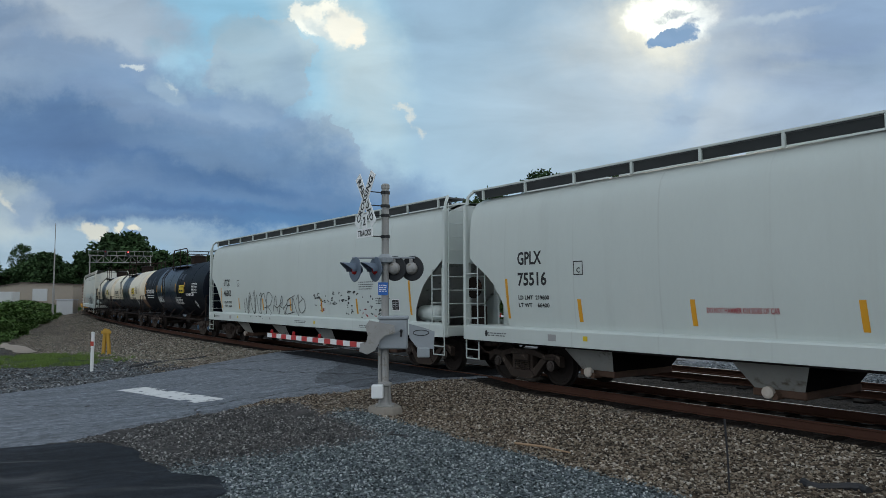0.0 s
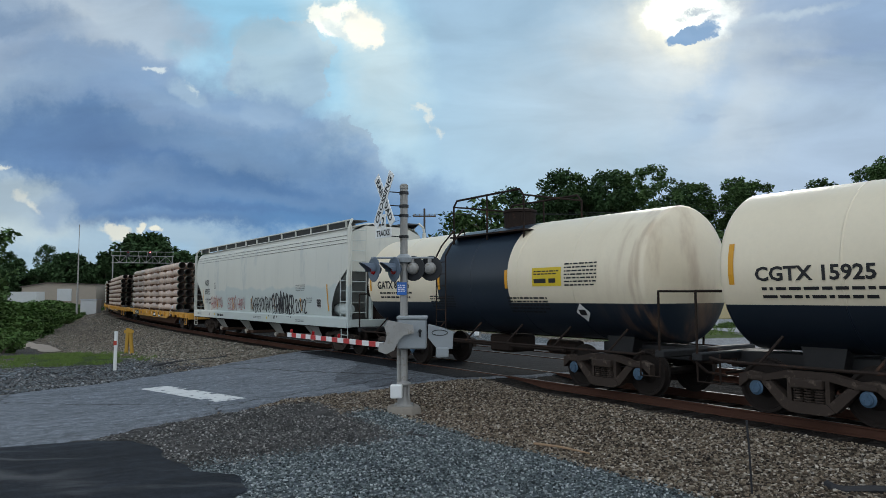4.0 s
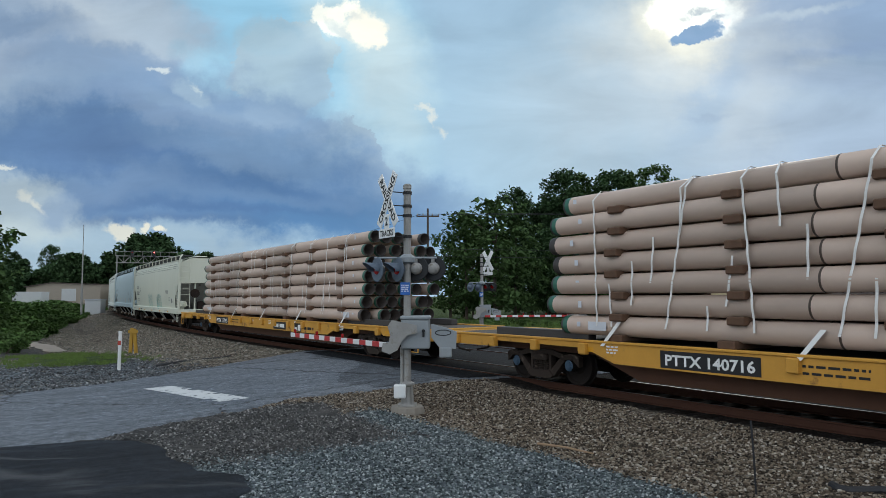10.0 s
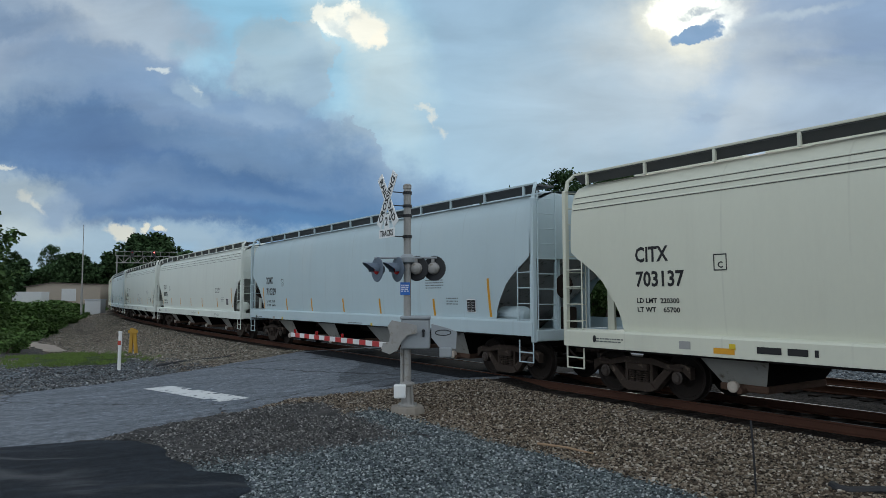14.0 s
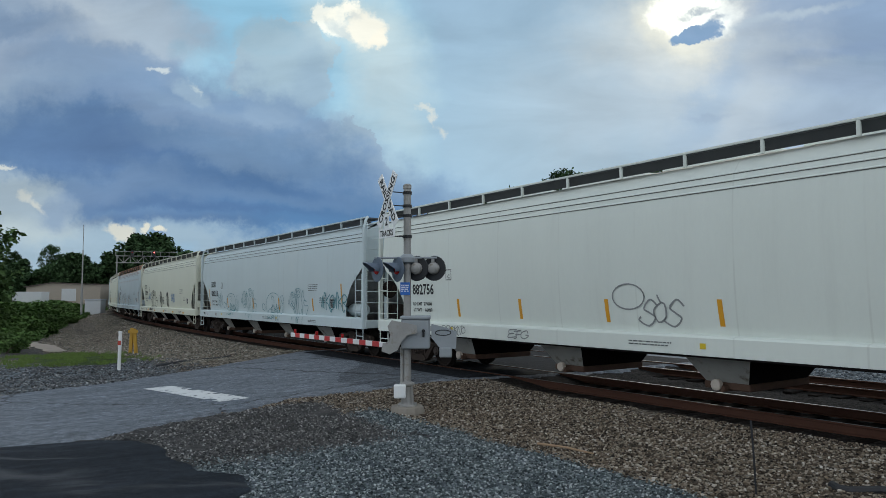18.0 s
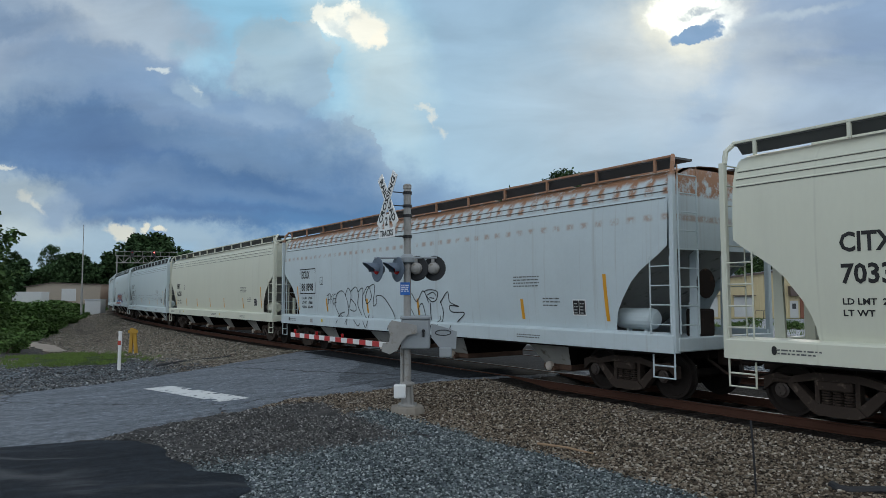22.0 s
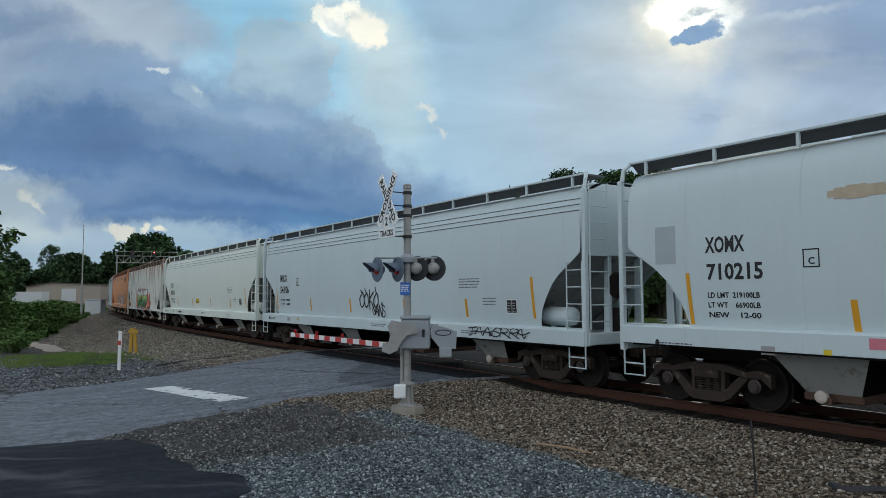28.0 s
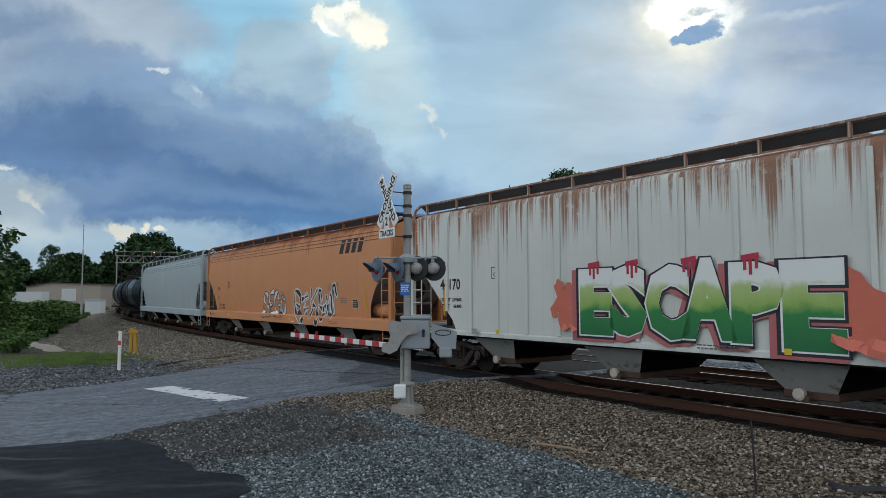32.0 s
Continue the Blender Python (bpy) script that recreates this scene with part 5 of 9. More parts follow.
def stones():
    """Loose stones strewn over the ballast, the gravel and the bank."""
    rnd = np.random.RandomState(7)
    base = []
    for k in range(6):
        bm = bmesh.new()
        bmesh.ops.create_cube(bm, size=1.3)
        bmesh.ops.triangulate(bm, faces=bm.faces)
        rr = random.Random(k)
        for v in bm.verts:
            v.co = Vector((v.co.x * rr.uniform(0.55, 1.25), v.co.y * rr.uniform(0.55, 1.25), v.co.z * rr.uniform(0.55, 1.25)))
        base.append(np.array([v.co for v in bm.verts]))
        tri = np.array([tuple(v.index for v in f.verts) for f in bm.faces])
        bm.free()
    nv = len(base[0])

    def strew(name, s, d, r_lo, r_hi, stops, label):
        n = len(s)
        p = np.interp(s, LINE_S, LINE_PH)
        cx, cy = np.interp(s, LINE_S, LINE_X) + np.sin(p) * d, np.interp(s, LINE_S, LINE_Y) - np.cos(p) * d
        r = r_lo + (r_hi - r_lo) * rnd.uniform(0, 1, n) ** 1.6
        shape = np.stack([base[k] for k in range(6)])[np.arange(n) % 6]
        v = shape * np.stack([r, r * rnd.uniform(0.55, 1, n), r * rnd.uniform(0.4, 0.75, n)], axis=1)[:, None, :]
        tilt, a = rnd.uniform(-0.6, 0.6, n)[:, None], rnd.uniform(0, 6.28, n)[:, None]
        y, z = v[:, :, 1] * np.cos(tilt) - v[:, :, 2] * np.sin(tilt), v[:, :, 1] * np.sin(tilt) + v[:, :, 2] * np.cos(tilt)
        x, y = v[:, :, 0] * np.cos(a) - y * np.sin(a), v[:, :, 0] * np.sin(a) + y * np.cos(a)
        h = ground_z(s, d) + lumps(s, d) * 0.8 + r * 0.15 + 0.008
        co = np.stack([x + cx[:, None], y + cy[:, None], z + h[:, None]], axis=2).reshape(-1, 3)
        tris = (tri[None] + (np.arange(n) * nv)[:, None, None]).reshape(-1, 3)
        me = bpy.data.meshes.new(name)
        me.vertices.add(len(co))
        me.vertices.foreach_set("co", co.astype(np.float32).ravel())
        me.loops.add(tris.size)
        me.loops.foreach_set("vertex_index", tris.astype(np.int32).ravel())
        me.polygons.add(len(tris))
        me.polygons.foreach_set("loop_start", np.arange(0, tris.size, 3, dtype=np.int32))
        me.polygons.foreach_set("use_smooth", np.zeros(len(tris), dtype=bool))
        me.update(calc_edges=True)
        m = mat("stone_" + name, c4(1, 1, 1), rough=0.9, var=0.35, scale=9, fine=60, bump=0.15, spec=0.3)
        nt = m.node_tree
        bsdf = nt.nodes["Principled BSDF"]
        old = bsdf.inputs["Base Color"].links[0].from_socket
        ramp = nd(nt, "ShaderNodeValToRGB", {0: nd(nt, "ShaderNodeNewGeometry").outputs["Random Per Island"]})
        els = ramp.color_ramp.elements
        while len(els) < len(stops):
            els.new(0.5)
        for e, (q, colour) in zip(els, stops):
            e.position, e.color = q, colour
        nt.links.new(vm(nt, "MULTIPLY", old, ramp.outputs[0]), bsdf.inputs["Base Color"])
        me.materials.append(m)
        tagged(new(name, me), label, "gravel", kind="stuff")

    n = 125000
    s, d = rnd.uniform(-11.2, 5.5, n), rnd.uniform(1.45, 10.4, n)
    ok = (s > road_hi(d) + 0.05) & ((s < -9.4) | (s > -3.7) | (d < patch_d(s) - 0.02))
    s, d = s[ok], d[ok]
    z = zones(s, d) + rnd.uniform(-0.25, 0.25, (len(s), 1))
    dirt = z[:, 1] > 0.5
    blue = (z[:, 0] > 0.5) & ~dirt
    brown = ~dirt & ~blue
    thin = dirt & (rnd.uniform(0, 1, len(s)) < 0.7)
    strew("ballast_stones", s[brown], d[brown], 0.0095, 0.033, [(0.0, c4(0.012, 0.009, 0.007)), (0.35, c4(0.085, 0.062, 0.043)), (0.65, c4(0.2, 0.155, 0.11)), (0.88, c4(0.3, 0.255, 0.195)), (1.0, c4(0.52, 0.47, 0.4))], "loose brown ballast stones beside the rail")
    strew("gravel_stones", s[blue], d[blue], 0.0085, 0.027, [(0.0, c4(0.016, 0.021, 0.023)), (0.4, c4(0.085, 0.106, 0.108)), (0.78, c4(0.19, 0.222, 0.222)), (1.0, c4(0.5, 0.53, 0.53))], "loose blue-grey crushed gravel")
    strew("roadside_stones", s[thin], d[thin], 0.008, 0.03, [(0.0, c4(0.025, 0.025, 0.025)), (0.5, c4(0.095, 0.095, 0.092)), (0.85, c4(0.18, 0.175, 0.165)), (1.0, c4(0.38, 0.37, 0.35))], "dark stones in the dirt along the road")
    n = 20000
    s, d = -21.4 - 70 * rnd.uniform(0, 1, n) ** 1.7, rnd.uniform(1.5, 9.0, n)
    ok = (s < road_lo(d) - 0.3) & (d < np.interp(s, (-92, -66, -45, -25, -21), (6.6, 8.6, 7.6, 6.2, 6)))
    strew("bank_stones", s[ok], d[ok], 0.02, 0.06, [(0.0, c4(0.05, 0.06, 0.048)), (0.4, c4(0.19, 0.165, 0.13)), (0.8, c4(0.28, 0.25, 0.2)), (1.0, c4(0.42, 0.39, 0.34))], "loose ballast stones on the bank")
    n = 9000
    s, d = rnd.uniform(-25, -16.8, n), rnd.uniform(5.5, 13, n)
    ok = (s < road_lo(d) - 0.05) & (s > -24.5 + 1.2 * np.sin(d * 1.7)) & (rnd.uniform(0, 1, n) < 0.8)
    strew("verge_stones", s[ok], d[ok], 0.015, 0.05, [(0.0, c4(0.025, 0.025, 0.025)), (0.5, c4(0.085, 0.088, 0.09)), (0.85, c4(0.16, 0.163, 0.165)), (1.0, c4(0.38, 0.38, 0.38))], "loose grey stones along the road edge")
    n = 5000
    s, d = rnd.uniform(-9, 22, n), -rnd.uniform(6.3, 11, n)
    strew("far_stones", s, d, 0.03, 0.07, [(0.0, c4(0.05, 0.055, 0.06)), (0.5, c4(0.15, 0.165, 0.175)), (0.85, c4(0.24, 0.26, 0.27)), (1.0, c4(0.5, 0.52, 0.52))], "pale crushed stone beyond the second track")

# ---- trees, buildings and far things ----
BARK = mat("bark", c4(0.07, 0.055, 0.042), rough=0.9, var=0.4, scale=4, bump=0.5)


def leaf_mat(name, colour):
    m = mat(name, colour, rough=0.85, var=0.3, scale=0.6, fine=6, bump=0.0, per=0.3, spec=0.12)
    nt = m.node_tree
    bsdf = nt.nodes["Principled BSDF"]
    old = bsdf.inputs["Base Color"].links[0].from_socket
    rn = nd(nt, "ShaderNodeNewGeometry").outputs["Random Per Island"]
    k = fm(nt, "ADD", fm(nt, "MULTIPLY", rn, 0.6), 0.7)
    nt.links.new(vm(nt, "MULTIPLY", old, nd(nt, "ShaderNodeCombineXYZ", {0: k, 1: k, 2: k}).outputs[0]), bsdf.inputs["Base Color"])
    return m


LEAF = leaf_mat("leaf_green", c4(0.058, 0.1, 0.034))
LEAF2 = leaf_mat("leaf_dark", c4(0.04, 0.074, 0.03))
SHRUB = leaf_mat("shrub_green", c4(0.07, 0.125, 0.035))
SHRUB2 = leaf_mat("shrub_olive", c4(0.06, 0.1, 0.03))
GRASS = leaf_mat("grass_green", c4(0.1, 0.15, 0.04))


def leaf_cloud(rnd, blobs, n, size):
    """Leaf sprays scattered over the shells of several lobes."""
    verts, faces = [], []
    vol = [b[3] ** 2 for b in blobs]
    tot = sum(vol)
    for b, v in zip(blobs, vol):
        for _ in range(int(n * v / tot)):
            u = Vector((rnd.gauss(0, 1), rnd.gauss(0, 1), rnd.gauss(0, 1))).normalized()
            rad = b[3] * (rnd.random() ** 0.35) * (0.82 + 0.3 * noise.noise(u * 2.2 + Vector(b[:3])))
            c = Vector(b[:3]) + Vector((u.x, u.y, u.z * b[4])) * rad
            q = Euler((rnd.uniform(-1, 1), rnd.uniform(-1, 1), rnd.uniform(0, 6.3)))
            s = size * rnd.uniform(0.6, 1.4)
            k = len(verts)
            for p in ((-s, 0, 0), (0, -s * 0.55, s * 0.12), (s, 0, 0), (0, s * 0.55, s * 0.12)):
                w = Vector(p)
                w.rotate(q)
                verts.append(tuple(c + w))
            faces.append((k, k + 1, k + 2, k + 3))
    return verts, faces


def tree(seed, h, spread, leaf, n=2600, size=0.32, label="tall broadleaf tree with dense dark green foliage", trunk_share=0.25):
    rnd = random.Random(seed)
    root = empty("tree")
    bm = bmesh.new()
    tube(bm, [(0, 0, -0.3), (0.1, 0, h * 0.25), (-0.1, 0.1, h * 0.55), (0, 0, h * 0.85)], h * 0.018 + 0.05, 8, 0.05)
    blobs = []
    for i in range(90):
        t = trunk_share + (1.0 - trunk_share) * (i + 0.5) / 90
        a = rnd.uniform(0, 6.28)
        u = (t - trunk_share) / (1 - trunk_share)
        env = spread * (math.sin(math.pi * (0.12 + 0.8 * u)) ** 0.7)
        rr = env * rnd.uniform(0.1, 0.95)
        p = Vector((rr * math.cos(a), rr * math.sin(a), h * t * 0.97))
        if i % 9 == 0:
            tube(bm, [(0, 0, h * t * 0.75), p * 0.5 + Vector((0, 0, h * t * 0.42)), p], 0.09, 5, 0.02)
        blobs.append((p.x, p.y, p.z, spread * rnd.uniform(0.14, 0.3), rnd.uniform(0.6, 1.0)))
    part("trunk", bm, BARK, root)
    v, f = leaf_cloud(rnd, blobs, n, size)
    me = bpy.data.meshes.new("crown")
    me.from_pydata(v, [], f)
    me.materials.append(leaf)
    cr = new("crown", me)
    cr.parent = root
    tagged(root, label, "tree")
    return root


def bush(seed, r, leaf, n=700, size=0.14, label="dense green roadside shrub"):
    rnd = random.Random(seed)
    root = empty("bush")
    bm = bmesh.new()
    blobs = []
    for i in range(11):
        a = rnd.uniform(0, 6.28)
        p = Vector((r * 0.75 * math.cos(a), r * 0.75 * math.sin(a), r * rnd.uniform(0.15, 0.75)))
        tube(bm, [(0, 0, -0.2), p * 0.5, p], 0.03, 5, 0.01)
        blobs.append((p.x, p.y, p.z, r * rnd.uniform(0.28, 0.5), 0.8))
    part("stems", bm, BARK, root)
    v, f = leaf_cloud(rnd, blobs, n, size)
    me = bpy.data.meshes.new("foliage")
    me.from_pydata(v, [], f)
    me.materials.append(leaf)
    o = new("foliage", me)
    o.parent = root
    tagged(root, label, "shrub")
    return root


def gz(x, y):
    s, d = sd_of([x], [y])
    return float(ground_z(s, d)[0])


def plant_trees():
    kinds = [tree(11, 22, 5.8, LEAF2, 8000, 0.27, trunk_share=0.06), tree(12, 20, 5.4, LEAF2, 8000, 0.27, trunk_share=0.06), tree(13, 24, 5.4, LEAF, 8000, 0.27, trunk_share=0.08), tree(14, 17, 5.8, LEAF, 7500, 0.27, trunk_share=0.05)]
    small = [tree(15, 8, 3.2, LEAF, 3000, 0.2, "spreading green tree at the edge of the wood", 0.08), tree(16, 12, 4.4, LEAF, 2800, 0.28, "rounded green tree by the road", 0.12), tree(17, 11.5, 4.8, LEAF2, 3800, 0.42, "dark green tree in the far wood", 0.0)]
    for i, k in enumerate(kinds + small):
        k.matrix_basis = Matrix.Translation((-140 - i * 14, 250, -1.2))
        tagged(k, group="trees")
    rnd = random.Random(5)
    spots = []
    for i in range(52):                       # wood behind the warehouse
        x = 13 + i * 1.8 + rnd.uniform(-1, 1)
        dip = 1.0 - 0.16 * math.exp(-((x - 36) / 5.0) ** 2) - 0.08 * math.exp(-((x - 48) / 6.0) ** 2)
        spots.append((x, 112 + rnd.uniform(0, 16) + 0.1 * x, dip * rnd.uniform(0.9, 1.08) * (0.95 + 0.002 * x), rnd.randrange(4)))
    for i in range(9):
        spots.append((17 + i * 1.8, 104 + rnd.uniform(-3, 6), rnd.uniform(0.86, 1.0), rnd.randrange(4)))
    for i in range(24):                       # lower growth before it
        spots.append((2 + i * 2.6 + rnd.uniform(-1, 1), 100 + rnd.uniform(-4, 6), rnd.uniform(0.6, 1.0), 4 + rnd.randrange(2)))
    for x, y, k in ((3.0, 92, 1.2), (6.5, 88, 1.3), (1.0, 96, 1.0), (9.5, 92, 1.1)):   # rounded trees by the far signal
        spots.append((x, y, k, 5))
    for i in range(74):                       # far woods beyond the bend
        x = -128 + i * 1.45 + rnd.uniform(-1, 1)
        k = 0.98 + 0.1 * math.sin(x * 0.33) + 0.08 * math.sin(x * 0.83 + 1) + rnd.uniform(-0.08, 0.08)
        spots.append((x, 172 + rnd.uniform(-6, 12), k, 6))
    for i in range(16):                       # taller clump behind the signal bridge
        x = -81 + i * 1.75
        spots.append((x, 170 + rnd.uniform(-4, 6), 1.0 + 0.5 * math.exp(-((x + 71) / 6.0) ** 2) + 0.12 * math.sin(i * 1.9), 6))
    for x, y, k in ((-38.3, 57, 1.3), (-42.4, 60, 1.4), (-46, 62, 1.3), (-38.2, 55, 0.9), (-41.4, 55, 1.1)):
        spots.append((x, y, k, 4))
    for x, y, k, which in spots:
        src = (kinds + small)[which]
        o = copy_thing(src, Matrix.Translation((x, y, gz(x, y))) @ Matrix.Rotation(rnd.uniform(0, 6.28), 4, "Z") @ Matrix.Diagonal((1, 1, 1, 1)))
        o.scale = (k * rnd.uniform(0.95, 1.1), k, k)
    b0, b1 = bush(21, 1.6, SHRUB, 1300, 0.12), bush(22, 1.3, SHRUB2, 1100, 0.11)
    b0.matrix_basis, b1.matrix_basis = Matrix.Translation((-24, 38, -1.3)), Matrix.Translation((-26, 41, -1.3))
    spots = []
    for i in range(200):                      # thicket at the foot of the bank
        s = -54 - 96 * rnd.random()
        off = -0.9 + 12 * rnd.random() ** 1.4
        d = float(np.interp(-s, (53, 55.5, 66.5, 83, 101, 124, 136, 152), (11, 10.3, 8.9, 7.2, 6.1, 5.2, 4.6, 4.2))) + off
        p = W(s, d)
        spots.append((p.x, p.y, min(1.6, 0.85 + 0.22 * off) * rnd.uniform(0.85, 1.2)))
    for i in range(26):
        x = 2 + i * 1.25 + rnd.uniform(-0.5, 0.5)
        spots.append((x, 62 + rnd.uniform(0, 8), rnd.uniform(0.35, 0.7)))
    for x, y, k in spots:
        o = copy_thing(rnd.choice((b0, b1)), Matrix.Translation((x, y, gz(x, y) - 0.1)) @ Matrix.Rotation(rnd.uniform(0, 6.28), 4, "Z"))
        o.scale = (k * 1.15, k * 1.15, k)


def grass_tufts():
    rnd = random.Random(9)
    verts, faces = [], []

    def tuft(x, y, z, h, n):
        for _ in range(n):
            a, r = rnd.uniform(0, 6.28), rnd.uniform(0, 0.16)
            bx, by = x + r * math.cos(a), y + r * math.sin(a)
            lx, ly = rnd.uniform(-0.4, 0.4) * h, rnd.uniform(-0.4, 0.4) * h
            hh = h * rnd.uniform(0.5, 1.2)
            k = len(verts)
            w = 0.012
            verts.extend([(bx - w, by, z), (bx + w, by, z), (bx + lx, by + ly, z + hh)])
            faces.append((k, k + 1, k + 2))

    for _ in range(1500):
        s, d = rnd.uniform(-34, -23.5), rnd.gauss(8.7, 1.1)
        if d < 5.8 or noise.noise(Vector((s * 0.45, d * 0.9, 3))) < -0.02:
            continue
        p = W(s, d)
        tuft(p.x, p.y, float(ground_z(np.array(s), np.array(d))), rnd.uniform(0.05, 0.17), 12)
    for _ in range(700):
        x, y = rnd.uniform(0, 45), rnd.uniform(50, 72)
        tuft(x, y, gz(x, y), rnd.uniform(0.25, 0.8), 8)
    me = bpy.data.meshes.new("grass")
    me.from_pydata(verts, [], faces)
    me.materials.append(GRASS)
    tagged(new("grass", me), "patchy green grass tufts on stony soil", "grass", kind="stuff")


SIDING = mat("tan_siding", c4(0.5, 0.42, 0.25), rough=0.6, var=0.12, scale=0.4, bump=0.05)
BRICK = mat("red_brick", c4(0.22, 0.09, 0.06), rough=0.85, var=0.25, scale=1, fine=12, bump=0.1)
FASCIA = mat("brown_fascia", c4(0.1, 0.075, 0.065), rough=0.7, var=0.2)
DOOR_WHITE = mat("door_white", c4(0.48, 0.49, 0.49), rough=0.6, var=0.12)
ROOF_GREY = mat("roof_metal", c4(0.35, 0.37, 0.4), rough=0.5, var=0.2, metal=0.2)
GLASS_DARK = mat("dark_window", c4(0.03, 0.035, 0.04), rough=0.15, var=0.1)
LOT = asphalt("pale_asphalt", c4(0.24, 0.25, 0.265), cracks=False)


def warehouse():
    b = empty("warehouse", Matrix.Translation((31.8, 93, -1.15)))
    L = 46.0
    # front wall with a low gable
    bm = bmesh.new()
    plate(bm, [(0, 0), (L, 0), (L, 4.55), (15.8, 6.6), (0, 4.65)], 0, 0.3)
    bmesh.ops.recalc_face_normals(bm, faces=bm.faces)
    wall = part("wall", bm, SIDING, b)
    bm = bmesh.new()
    box(bm, -0.03, -0.04, 0, 0.03, 0.0, 1.0)
    rib = bpy.data.meshes.new("siding_rib")
    bm.to_mesh(rib)
    bm.free()
    rib.materials.append(SIDING)
    for i in range(48):
        x = 0.15 + i * 0.32
        o = new("siding_rib", rib)
        o.parent = wall
        o.location, o.scale = (x, 0, 0), (1, 1, 4.6 + x * 0.12)
    bm = bmesh.new()
    plate(bm, [(0, 0), (40, 0), (40, 4.6), (0, 4.6)], 0, 0.3, "yz")
    part("side_wall", bm, SIDING, b)
    bm = bmesh.new()
    for x0, z0, x1, z1 in ((-0.3, 4.62, 15.8, 6.62), (15.8, 6.62, L + 0.3, 4.55)):
        plate(bm, [(x0, z0), (x1, z1), (x1, z1 + 0.18), (x0, z0 + 0.18)], -0.35, 40)
    bmesh.ops.recalc_face_normals(bm, faces=bm.faces)
    part("roof", bm, ROOF_GREY, b)
    bm = bmesh.new()
    box(bm, -0.3, -0.42, 4.5, 0.3, -0.3, 4.85)
    plate(bm, [(-0.3, 4.6), (15.8, 6.6), (15.8, 6.85), (-0.3, 4.85)], -0.45, -0.36)
    plate(bm, [(15.8, 6.6), (L, 4.5), (L, 4.75), (15.8, 6.85)], -0.45, -0.36)
    bmesh.ops.recalc_face_normals(bm, faces=bm.faces)
    part("eave_trim", bm, FASCIA, b)
    for x in (2.0, 6.7):
        bm = bmesh.new()
        box(bm, x, -0.06, 0.3, x + 2.5, 0.0, 2.95, 0.01)
        for k in range(6):
            box(bm, x, -0.085, 0.3 + k * 0.44, x + 2.5, -0.06, 0.33 + k * 0.44)
        d = part("roller_door", bm, DOOR_WHITE, b)
        bm = bmesh.new()
        box(bm, x - 0.15, -0.7, 3.0, x + 2.65, 0.0, 3.12)
        part("canopy", bm, FASCIA, d)
    bm = bmesh.new()
    box(bm, 15.4, -0.12, 0.0, L, 0.0, 3.0)
    brick = part("brick_front", bm, BRICK, b)
    bm = bmesh.new()
    box(bm, 13.9, -0.7, 3.0, L, 0.0, 4.3, 0.02)
    fa = part("fascia", bm, FASCIA, b)
    bars(fa, 17.0, 3.75, 9.0, 2, mat("faded_letters", c4(0.16, 0.13, 0.12), rough=0.7), lambda z: -0.705, 0.22, 0.18)
    bm = bmesh.new()
    box(bm, 14.05, -0.06, 0.1, 15.15, -0.02, 2.35, 0.01)
    dr = part("door", bm, DOOR_WHITE, b)
    bm = bmesh.new()
    box(bm, 14.35, -0.08, 1.3, 14.85, -0.06, 2.0)
    part("pane", bm, GLASS_DARK, dr)
    for x in (18.5, 22.2, 25.0, 27.0):
        bm = bmesh.new()
        box(bm, x, -0.16, 0.8, x + 0.35, -0.12, 2.9)
        part("window", bm, GLASS_DARK, b)
    for x in (16.2, 20.5, 24.6):
        bm = bmesh.new()
        box(bm, x, 6, 6.4, x + 2.2, 8, 7.0, 0.05)
        part("roof_unit", bm, ROOF_GREY, b)
    bm = bmesh.new()
    for x in (9.0, 10.0, 11.0):
        tube(bm, [(x, -1.2, 0), (x, -1.2, 1.1)], 0.03, 5)
    tube(bm, [(9.0, -1.2, 1.1), (11.0, -1.2, 1.1)], 0.03, 5)
    part("handrail", bm, BLACK_PIPE, b)
    tagged(b, "long tan metal warehouse with white roller doors and a brick front", "warehouse")


def lot_keep(px, py, s, d):
    return (px > 21 + 0.10 * (py - 40)) & (py > 38) & (py < 90)


